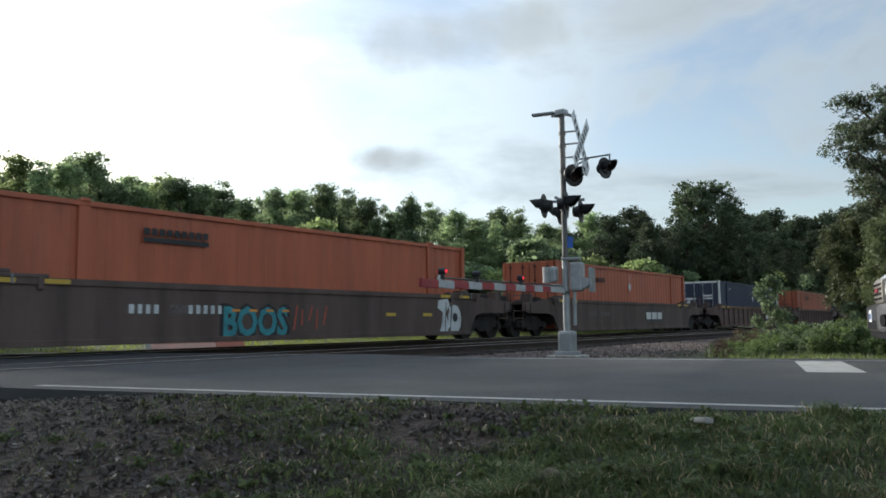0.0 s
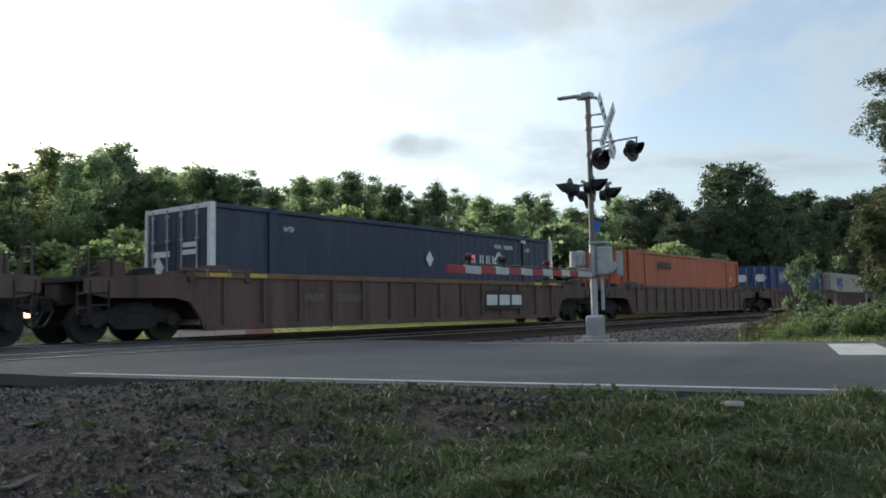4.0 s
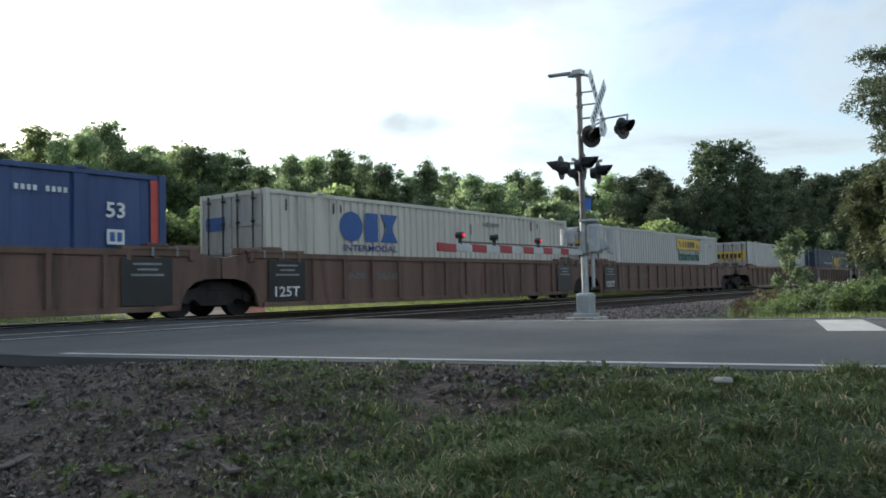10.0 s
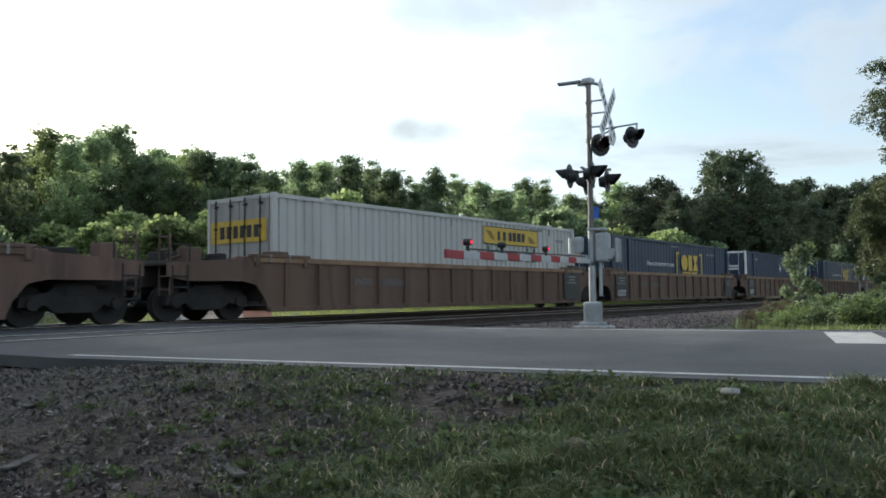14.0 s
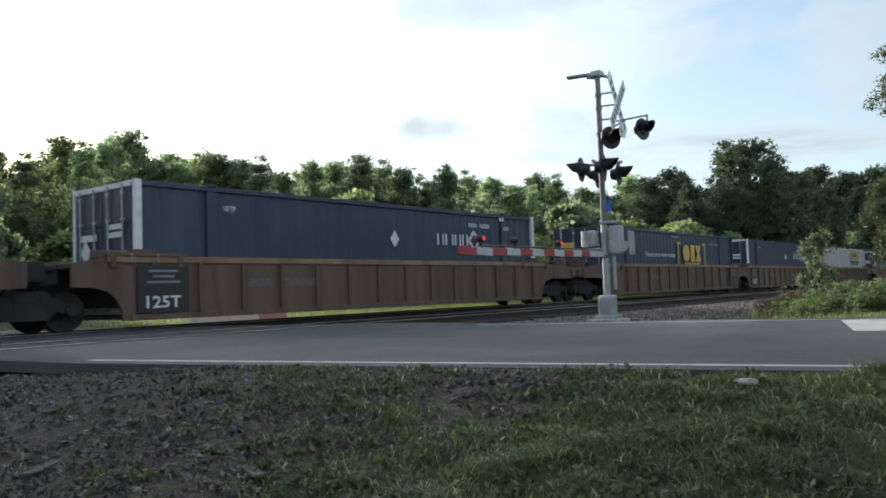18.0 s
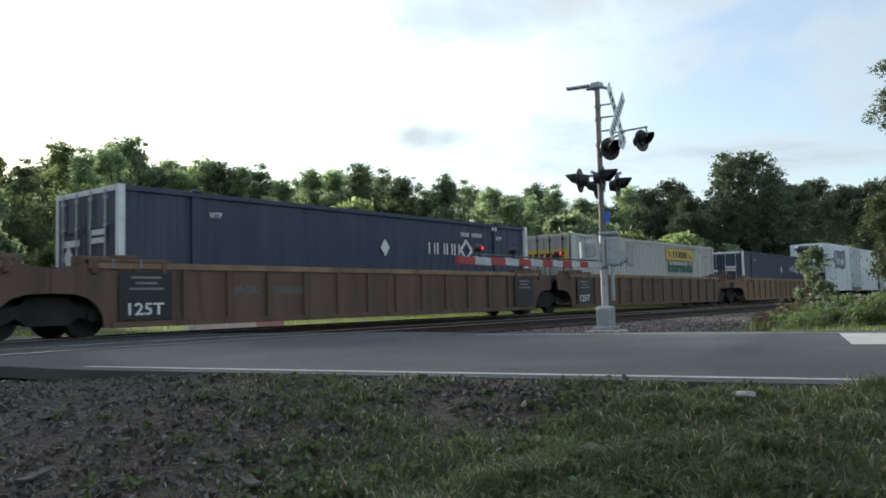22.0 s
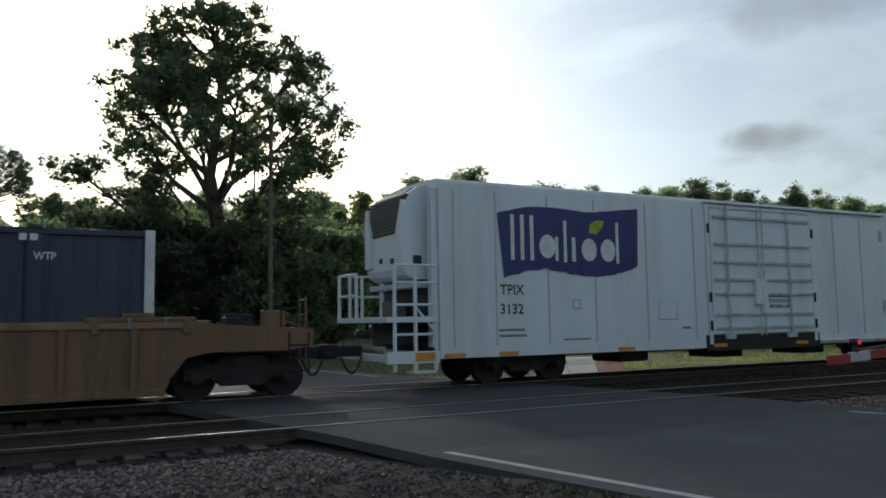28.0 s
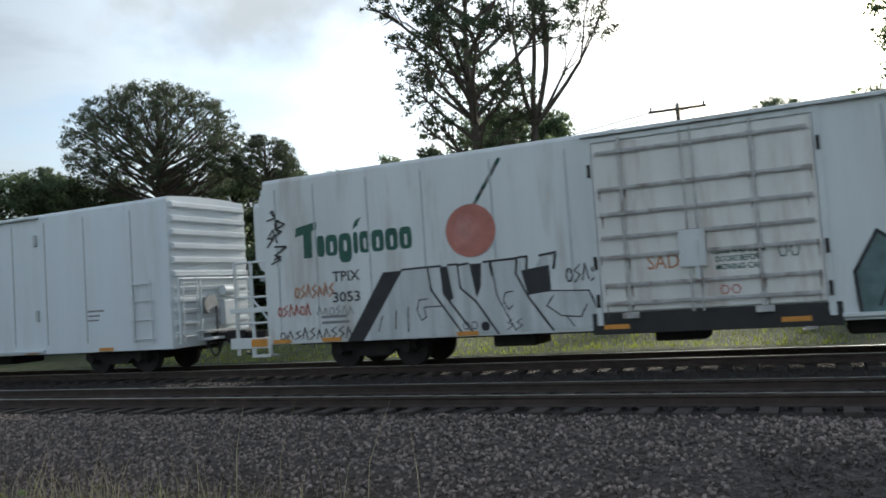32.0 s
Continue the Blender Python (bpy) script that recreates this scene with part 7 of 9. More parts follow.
    # left of the crossing, beyond the track
    for a, r, el, wide in ((-15.4, 56, 9.4, 0.8), (-17.2, 52, 12.4, 1.0), (-20.6, 54, 12.9, 1.05), (-25.5, 64, 10.0, 1.1), (-29, 66, 9.9, 1.0), (-33, 64, 9.0, 1.0), (-36, 68, 9.6, 0.9), (-40, 70, 9.8, 1.1), (-43.5, 68, 9.2, 1.2), (-47, 66, 9.0, 1.2),
                           (-50, 64, 9.4, 1.1), (-52.5, 62, 9.6, 1.1), (-55, 60, 9.6, 1.1), (-57.5, 58, 9.9, 1.2), (-60.5, 52, 13.2, 1.0), (-64, 50, 13.0, 1.1), (-68, 50, 12.0, 1.1), (-73, 52, 12.0, 1.1)):
        x, y = polar(a, r)
        H = math.tan(radians(el)) * r + 1.4
        plant(W1[2 + int(a) % 2] if a > -59 else W1[0], "dense dark green tree beyond the tracks", x, y, None, a * 31, H / 12 * wide * 1.15, H / 12, group="trees of the wood")
    az = -14.0
    while az > -74:
        x, y = polar(az, 50 + rng.uniform(-4, 5))
        H = rng.uniform(4.5, 7.5)
        plant(rng.choice(low[1:]), "leafy dark shrub beyond the tracks", x, y, None, rng.uniform(0, 360), H / 6 * 1.3, H / 6, name="shrub", group="shrubs along the wood", category="shrub")
        az -= rng.uniform(2.2, 3.0)
    x, y = polar(-62.5, 40)
    plant(W1[0], "green broadleaf tree beyond the tracks", x, y, None, 20, 0.86, 0.86)
    # trees that close the place behind and beside the camera
    for i in range(26):
        a = 100 + i * 7.0
        x, y = polar(a, 46 + 9 * rng.random())
        plant(rng.choice(W1), "green broadleaf tree behind the verge", x, y, -0.5, i * 50, 1.0 + 0.2 * rng.random(), group="trees of the wood")


make_woods()


M["bramble"] = leaf_mat("bramble_leaves", (0.105, 0.145, 0.052), 0.5, (1.3, 1.3, 1.2))
M["leaf_brown"] = leaf_mat("reddish_brown_leaves", (0.105, 0.078, 0.045), 0.4)
M["olive"] = leaf_mat("olive_needles", (0.105, 0.128, 0.056), 0.45)


def make_single_trees():
    oak = lobed_tree("oak", 33, 18.4, 7.9, 0.50, M["leaf_dark"], 0.24, 36, 0.265, 0.60, 900, 70, 0.23, flat=0.54, peak=0.62, spray=0.26, widest=0.30, twigs=6, trunk_top=0.86)
    x, y = polar(11.9, 42)
    plant(oak, "large spreading oak with dark foliage and gaps", x, y, None, 200)
    shrub = tree_kind("understory", 32, 7, 3.6, 0.14, 0.5, M["leaf_dark"], 200, 0.30, 0.22, 1, 8, 30, crown_lo=0.04)
    for a, r, s in ((6, 40, 1.0), (10.5, 43, 1.05), (16, 40, 0.95), (19.5, 44, 1.0), (2.5, 46, 1.0), (-1.5, 50, 0.85), (-4.5, 52, 0.6)):
        x, y = polar(a, r)
        plant(shrub, "dense dark shrub beside the road", x, y, None, a * 40, s, name="shrub", category="shrub", group="shrubs along the wood")
    # half dead trees: one still leafy, its neighbour nearly bare
    dead = lobed_tree("halfdead", 43, 20.8, 5.8, 0.40, M["leaf_deep"], 0.38, 30, 0.25, 0.46, 560, 44, 0.17, flat=0.85, peak=0.6, spray=0.35, bark=M["bark"], twigs=12, widest=0.5)
    x, y = polar(-22.6, 41)
    plant(dead, "half-dead tree with bare twigs and sparse leaves", x, y, None, 60)
    segs, tips = [], []
    rng = random.Random(47)
    q = Vector((0, 0, -0.3))
    for i, e in enumerate((Vector((0.1, 0, 3.5)), Vector((0.0, 0.1, 7.0)), Vector((0.25, 0, 10.0)))):
        segs.append((q, e, 0.34 - 0.05 * i, 0.29 - 0.05 * i)); q = e
    for way, long_, thick in (((0.42, 0, 1.0), 4.6, 0.16), ((0.10, 0.1, 1.0), 5.6, 0.17), ((-0.25, -0.2, 1.0), 5.0, 0.14), ((0.62, 0.2, 0.75), 3.4, 0.11), ((-0.6, 0.3, 0.7), 3.4, 0.10), ((0.95, -0.1, 0.85), 4.2, 0.13), ((0.3, -0.3, 1.0), 4.8, 0.13)):
        limb(segs, tips, q, way, long_, thick, 3, rng, 0.45, 0.62, 3)
    v, f = tubes(segs)
    bare = bpy.data.meshes.new("barelimbs_trunk"); bare.from_pydata([tuple(c) for c in v], [], f); bare.materials.append(M["bark"])
    few = [(tuple(p), rng.uniform(0.3, 0.6), 0.8) for p, d in tips if rng.random() < (0.85 if p.x < 2.2 else 0.5)]
    x, y = polar(-18.7, 42)
    plant((bare, leaves_mesh("barelimbs_crown", few, 34, 0.16, np.random.default_rng(47), 0.5, 0.2, 0.0, M["leaf_deep"])), "dying tree with bare forked limbs", x, y, None, 0)
    scrub = lobed_tree("scrub", 34, 9.8, 2.7, 0.16, M["leaf_dark"], 0.15, 12, 0.44, 0.48, 280, 60, 0.2, flat=0.8)
    for a, r, s_ in ((-26.3, 44, 0.98), (-17.0, 45, 1.0), (-28.5, 48, 0.86), (-20.5, 47, 0.95)):
        x, y = polar(a, r)
        plant(scrub, "leafy dark tree beyond the tracks", x, y, None, a * 17, s_ * 1.05, s_)
    # pines
    pine = dome_pine("round_pine", 55, 17.9, 6.3, 4.9, 0.38, 84, 3, 0.42, 42, 0.20)
    x, y = polar(-44.7, 60)
    plant(pine, "tall round-crowned pine with visible limbs", x, y, None, 150, name="pine_tree")
    small = dome_pine("small_pine", 56, 13.6, 2.5, 2.3, 0.20, 34, 3, 0.30, 40, 0.17)
    for a, r, s, t in ((-37.6, 58, 1.0, 0), (-5.4, 62, 0.66, 80), (-1.9, 60, 0.98, 200), (-13.6, 54, 0.80, 140), (-34.4, 66, 0.85, 20), (-51.8, 64, 0.92, 60)):
        x, y = polar(a, r)
        plant(small, "slender pine with a rounded dark crown", x, y, None, t, s, name="pine_tree", group="slender pines")
    tall = lobed_tree("road_pine", 57, 10.2, 3.1, 0.22, M["needle"], 0.40, 30, 0.30, 0.42, 560, 70, 0.16, slim=0.3, flat=0.55, peak=0.7, spray=0.2, droop=0.1, trunk_top=0.92, widest=0.62)
    x, y = polar(84.7, 35)
    plant(tall, "tall pine beside the road with layered limbs", x, y, None, 15, 1.0, name="pine_tree")
    cedar = tree_kind("cedar", 54, 5.2, 1.55, 0.12, 0.86, M["olive"], 210, 0.16, 0.20, 1, 12, 44, slim=0.25, flat=1.1, up=0.6, crown_lo=0.04, droop=-0.3, shell=0.3)
    for a, r, s in ((84.9, 31, 0.92), (86.8, 33, 1.05), (89.0, 30, 0.9), (82.3, 37, 1.05)):
        x, y = polar(a, r)
        plant(cedar, "dense dark green cedar beside the track", x, y, None, a * 20, s * 1.1, s, name="cedar_tree", group="cedars beside the track")


make_single_trees()


def make_thicket():
    """Weeds and brambles beyond the road, with one tall sapling."""
    rng, nr = random.Random(8), np.random.default_rng(8)
    kinds = []
    for i, m in enumerate((M["bramble"], M["leaf_dark"], M["bramble"], M["leaf_brown"])):
        segs, clumps = [], []
        for _ in range(16):
            a, r = rng.uniform(0, 6.28), rng.uniform(0, 0.75)
            p = Vector((r * math.cos(a), r * math.sin(a), 0))
            e = p + Vector((rng.uniform(-0.3, 0.3), rng.uniform(-0.3, 0.3), rng.uniform(0.45, 0.95)))
            segs.append((p, e, 0.012, 0.005))
            for t in (0.35, 0.6, 0.8, 1.0):
                clumps.append((tuple(p.lerp(e, t)), 0.17, 0.8))
        v, f = tubes(segs, 4)
        st = bpy.data.meshes.new("weed_stems"); st.from_pydata([tuple(x) for x in v], [], f); st.materials.append(M["bark"])
        kinds.append((st, leaves_mesh("weed_leaves", clumps, 56, 0.078, nr, 0.5, 0.3, 0.2, m)))
    n = 0
    for i in range(130):
        u, w = rng.random(), rng.random()
        az, r = 73.8 + 16.2 * u, 16.8 + 8.0 * w ** 1.3
        x, y = polar(az, r)
        if x < road_x(y, 13.6):
            continue
        s = (0.44 + 0.46 * rng.random()) * (0.42 + 0.46 * step(72.5, 81, az)) * (0.9 + 0.3 * w)
        weed = plant(kinds[3 if az < 76.2 and i % 2 else i % 3], "leafy green weeds and brambles beside the road", x, y, None, rng.uniform(0, 360), s * 1.2, s, name="bush", group="roadside weeds", category="bush")
        weed.children[0].name = "stem"
        for c in weed.children:
            c["kind"] = "stuff"
    sap = tree_kind("sapling", 61, 2.5, 0.75, 0.025, 0.8, M["leaf_dark"], 20, 0.10, 0.2, 1, 7, 5, crown_lo=0.12, flat=0.9)
    for az, r, s in ((76.8, 18.5, 0.74), (77.6, 18.9, 0.42), (81.6, 18.0, 0.5)):
        x, y = polar(az, r)
        plant(sap, "slender green sapling among roadside weeds", x, y, None, az * 9, s * 0.95, s, name="sapling", group="saplings", category="sapling")


make_thicket()


# ---- crossing signal ----
ROAD_V = Vector((-0.215, 0.977, 0))     # along the road, towards the track
ROAD_U = Vector((0.977, 0.215, 0))      # across it


def frame_m(p, x_axis, z_axis):
    """A pose whose x and z lie along the given ways."""
    z = Vector(z_axis).normalized()
    x = (Vector(x_axis) - z * Vector(x_axis).dot(z)).normalized()
    y = z.cross(x)
    m = Matrix((x, y, z)).transposed().to_4x4()
    m.translation = p
    return m


def signal_lamp(parent, p, way, lit=False, size=1.0):
    """A flasher: round backing plate, lens, and hood; way: where it shines."""
    m = frame_m(p, (0, 0, 1), way) @ Matrix.Scale(size, 4)
    bm = bmesh.new()
    rod(bm, (0, 0, 0.0), (0, 0, 0.02), 0.255, 28)
    rod(bm, (0, 0, -0.16), (0, 0, 0.0), 0.11, 16, 0.15)
    bmesh.ops.transform(bm, matrix=m, verts=bm.verts[:])
    plate = part("lamp_backing", bm, M["black"], parent, "round black lamp backing")
    bm = bmesh.new()
    rod(bm, (0, 0, 0.022), (0, 0, 0.05), 0.145, 24, 0.11)
    bmesh.ops.transform(bm, matrix=m, verts=bm.verts[:])
    part("lens", bm, M["redlamp"] if lit else M["redlens"], plate)
    bm = bmesh.new()
    # hood: the upper half of a tube, cut slanting
    n = 14
    a = [bm.verts.new((0.165 * math.cos(t), 0.165 * math.sin(t), 0.02)) for t in [math.pi * (-0.62 + 1.24 * i / n) for i in range(n + 1)]]
    b = [bm.verts.new((0.155 * math.cos(t), 0.155 * math.sin(t), 0.02 + 0.31 * (0.55 + 0.45 * math.cos(t)))) for t in [math.pi * (-0.62 + 1.24 * i / n) for i in range(n + 1)]]
    for i in range(n):
        bm.faces.new((a[i], a[i + 1], b[i + 1], b[i]))
    bmesh.ops.solidify(bm, geom=bm.faces[:], thickness=0.008)
    bmesh.ops.transform(bm, matrix=m, verts=bm.verts[:])
    part("hood", bm, M["black"], plate)
    return plate


def crossbuck(parent, p, way, size=1.22):
    m = frame_m(p, (0, 0, 1), way)
    for k, (ang, word) in enumerate(((45, "RAIL"), (-45, "CROSSING"))):
        bm = bmesh.new()
        mm = m @ Matrix.Translation((0, 0, 0.012 * k)) @ Matrix.Rotation(radians(ang), 4, "Z")
        obox(bm, mm, size, 0.23, 0.008, 0.002)
        blade = part("blade", bm, M["white"], parent, "white crossbuck blade")
        for i in range(8):
            a = -size / 2 + 0.1 + i * (size - 0.2) / 8
            if k == 0 and 3 <= i <= 4:
                continue
            bm = bmesh.new()
            obox(bm, mm @ Matrix.Translation((a + 0.05, 0, 0.006)), 0.075, 0.13, 0.003)
            part("word_bar", bm, M["black"], blade)


ARM_WHITE = mat("dull_white_sheeting", (0.42, 0.43, 0.43), 0.6, vary=0.2, scale=6)


def crossing_signal(base, far=False):
    x, y = base
    z0 = ground_z(x, y)
    top = thing("crossing_signal", "grey steel level crossing signal with flashers and crossbuck" if far else "grey steel crossing signal with lowered striped barrier", "crossing signal", m=pose(x, y, 0))
    bm = bmesh.new()
    rod(bm, (0, 0, 0.0), (0, 0, 1.77), 0.066, 20)
    part("mast_foot", bm, M["galv"], top, "bright galvanised lower mast")
    bm = bmesh.new()
    rod(bm, (0, 0, 1.70), (0, 0, 4.62), 0.054, 20)
    for z in (1.12, 1.78, 2.72, 2.82, 3.46, 3.95, 4.2):
        rod(bm, (0, 0, z - 0.03), (0, 0, z + 0.03), 0.078 if z < 2 else 0.068, 16)
    part("mast", bm, M["mast"], top, "galvanised mast")
    bm = bmesh.new()
    box(bm, -0.125, 0.125, -0.15, 0.15, -0.02, 0.40, 0.05)
    box(bm, -0.17, 0.17, -0.2, 0.2, -0.06, 0.02, 0.02)
    part("mast_base", bm, M["galv"], top, "cast mast base")
    bm = bmesh.new()
    box(bm, -0.3, 0.3, -0.32, 0.32, z0 - 0.25, -0.05, 0.03)
    part("foundation", bm, M["concrete"], top)
    v = -ROAD_V
    # crossbuck and upper flashers, turned to the traffic
    off = v * 0.34
    crossbuck(top, Vector((off.x, off.y, 3.98)) + v * 0.02, (v - ROAD_U * 0.06).normalized(), 1.36)
    bars = [((0, 0, z), (off.x, off.y, z)) for z in (3.72, 3.98, 4.22)]
    bars += [((0, 0, 3.45), (v.x * 0.5, v.y * 0.5, 3.66)), ((v.x * 0.3, v.y * 0.3, 3.66), (v.x * 0.92, v.y * 0.92, 3.70)), ((v.x * 0.9, v.y * 0.9, 3.70), (v.x * 0.9, v.y * 0.9, 3.52))]
    for one in bars:
        part("bracket", bars_bm([one], 0.018, 8), M["galv"], top)
    bm = bmesh.new()
    m = frame_m(Vector((v.x * 0.42, v.y * 0.42, 3.5)), (0, 0, 1), v)
    obox(bm, m, 0.3, 0.36, 0.01, 0.003)
    part("count_plate", bm, M["white"], top, "white number plate")
    side = (v * 0.75 - ROAD_U * 0.65).normalized()
    signal_lamp(top, Vector((v.x * 0.2, v.y * 0.2, 3.36)), side, size=0.85)
    signal_lamp(top, Vector((v.x * 0.80, v.y * 0.80, 3.45)), (v * 0.9 - ROAD_U * 0.42).normalized(), size=0.8)
    # lower cross-arm with back-to-back flashers
    bars = [((-ROAD_U.x * 0.6, -ROAD_U.y * 0.6, 2.86), (ROAD_U.x * 0.6, ROAD_U.y * 0.6, 2.86)), ((-v.x * 0.45, -v.y * 0.45, 2.88), (v.x * 0.4, v.y * 0.4, 2.88))]
    part("cross_arm", bars_bm(bars, 0.028, 10), M["galv"], top)
    for s in (-1, 1):
        signal_lamp(top, ROAD_U * (0.58 * s) + v * 0.18 + Vector((0, 0, 2.74)), v, size=0.88)
        signal_lamp(top, ROAD_U * (0.58 * s) - v * 0.22 + Vector((0, 0, 2.72)), -v, lit=far and s > 0, size=0.88)
    # lamp bracket at the top
    bm = bmesh.new()
    m = frame_m(Vector((-v.x * 0.36, -v.y * 0.36, 4.62)), -v + Vector((0, 0, 0.22)), (0, 0, 1))
    obox(bm, m, 0.46, 0.14, 0.05, 0.02)
    rod(bm, (0, 0, 4.55), (-v.x * 0.2, -v.y * 0.2, 4.58), 0.04, 10)
    box(bm, -0.1, 0.1, -0.1, 0.1, 4.55, 4.66, 0.02)
    rod(bm, (0.0, 0.0, 4.6), (v.x * 0.28, v.y * 0.28, 4.5), 0.03, 8)
    part("top_lamp", bm, M["galv"], top, "flat grey lamp head")
    bm = bmesh.new()
    m = frame_m(Vector((v.x * 0.09, v.y * 0.09, 2.08)), (0, 0, 1), (-ROAD_U + v * 0.3).normalized())
    obox(bm, m, 0.22, 0.13, 0.004)
    part("notice", bm, M["blue"], top, "small blue notice")
    if far:
        return top
    # gate mechanism
    bm = bmesh.new()
    mm = frame_m(v * 0.22 + ROAD_U * 0.02 + Vector((0, 0, 1.42)), ROAD_U, (0, 0, 1))
    obox(bm, mm, 0.30, 0.24, 0.55, 0.05)
    rod(bm, v * 0.36 - ROAD_U * 0.1 + Vector((0, 0, 1.3)), v * 0.36 + ROAD_U * 0.2 + Vector((0, 0, 1.3)), 0.1, 14)
    obox(bm, frame_m(v * 0.12 + Vector((0, 0, 1.76)), ROAD_U, (0, 0, 1)), 0.22, 0.34, 0.05, 0.015)
    case = part("gate_case", bm, M["galv"], top, "grey barrier machine case")
    bm = bmesh.new()
    mm = frame_m(v * 0.46 + ROAD_U * 0.18 + Vector((0, 0, 1.36)), ROAD_U, (0, 0, 1))
    obox(bm, mm, 0.34, 0.06, 0.46, 0.02)
    part("counterweight", bm, M["galv"], case)
    bm = bmesh.new()
    mm = frame_m(-v * 0.24 + Vector((0, 0, 1.48)), ROAD_U, (0, 0, 1))
    obox(bm, mm, 0.2, 0.16, 0.3, 0.05)
    rod(bm, -v * 0.36 + Vector((0, 0, 1.32)), -v * 0.36 + Vector((0, 0, 1.62)), 0.09, 12)
    obox(bm, frame_m(-v * 0.3 + Vector((0, 0, 1.26)), ROAD_U, (0, 0, 1)), 0.34, 0.4, 0.05, 0.01)
    part("bell", bm, M["galv"], top)
    bars = [(v * 0.16 + Vector((0, 0, 0.5)), v * 0.16 + Vector((0, 0, 1.2)))]
    part("conduit", bars_bm(bars, 0.035, 8), M["galv"], top)
    # barrier arm
    root, tip = Vector((-ROAD_U.x * 0.15, -ROAD_U.y * 0.15, 1.165)), Vector((-ROAD_U.x * 6.6, -ROAD_U.y * 6.6, 1.02))
    arm = None
    n = 13
    for i in range(n):
        a, b = tip.lerp(root, i / n), tip.lerp(root, (i + 1) / n)
        bm = bmesh.new()
        m = frame_m((a + b) / 2, b - a, (0, 0, 1))
        obox(bm, m, (b - a).length - 0.002, 0.035, 0.10, 0.006)
        seg = part("arm" if arm is None else "stripe", bm, M["red"] if i % 2 == 0 and i < n - 1 else ARM_WHITE, arm or top, "red stripe" if i % 2 == 0 and i < n - 1 else "white stripe")
        arm = arm or seg
    arm["label"] = "red and white barrier arm"
    for k, t in enumerate((0.10, 0.28, 0.58)):
        p = tip.lerp(root, t) + Vector((0, 0, 0.155))
        bm = bmesh.new()
        rod(bm, p - v * 0.045, p + v * 0.045, 0.042, 14)
        rod(bm, p - Vector((0, 0, 0.115)), p - Vector((0, 0, 0.03)), 0.025, 8)
        lamp = part("arm_lamp", bm, M["black"], arm, "black arm lamp with a red lens")
        for w in (v, -v):
            bm = bmesh.new()
            rod(bm, p + w * 0.045, p + w * 0.06, 0.024, 12, 0.018)
            part("lamp_lens", bm, M["redlamp"] if k != 1 else M["redlens"], lamp)
    bars = [(tip.lerp(root, 0.1) + Vector((0, 0, 0.075)), tip.lerp(root, 0.95) + Vector((0, 0, 0.075)))]
    part("cable", bars_bm(bars, 0.012, 6), M["black"], arm)
    return top


crossing_signal((13.6, 6.85))
far_signal = crossing_signal((0, 0), True)
far_signal.matrix_basis = pose(-0.75, 25.4, -0.1, 0, 0, 180)


# ---- beyond the tracks ----
def utility_pole(x, y, H, arm_way, label):
    z = ground_z(x, y)
    top = thing("utility_pole", label, "utility pole", m=pose(x, y, z))
    bm = bmesh.new()
    rod(bm, (0, 0, -0.5), (0, 0, H), 0.13, 14, 0.085)
    part("pole", bm, M["pole"], top)
    u = Vector(arm_way).normalized()
    bm = bmesh.new()
    m = frame_m(Vector((0, -0.14, H - 0.28)), u, (0, 0, 1))
    obox(bm, m, 2.45, 0.09, 0.11, 0.01)
    part("cross_arm", bm, M["pole"], top)
    for d in (-1.12, 0.0, 1.12):
        bm = bmesh.new()
        p = u * d + Vector((0, -0.14, H - 0.2))
        rod(bm, p, p + Vector((0, 0, 0.14)), 0.045, 8)
        part("insulator", bm, M["galv"], top)
    return top


px, py = -5.36, 35.8
utility_pole(px, py, 9.3, (1, 0.1, 0), "tall weathered wooden utility pole with one cross-arm")
px2, py2 = polar(15.6, 37)
utility_pole(px2, py2, math.tan(radians(14.5)) * 37 + 1.5, (0.3, 1, 0), "wooden utility pole in front of an oak")


def wires():
    """Thin wires along the road from pole to pole."""
    rows = []
    for z, dx in ((9.0, -1.1), (9.0, 1.1), (7.4, 0.0), (6.6, 0.0)):
        a, b = Vector((px + dx, py, z)), Vector((px - 42, py + 6, z + 0.4))
        pts = [a.lerp(b, t / 10) - Vector((0, 0, 1.2 * 4 * (t / 10) * (1 - t / 10))) for t in range(11)]
        rows += list(zip(pts, pts[1:]))
    ob = mesh_ob("wire", bars_bm(rows, 0.018, 4), M["black"])
    tagged(ob, "thin black overhead wires slung between utility poles", "wire")


wires()


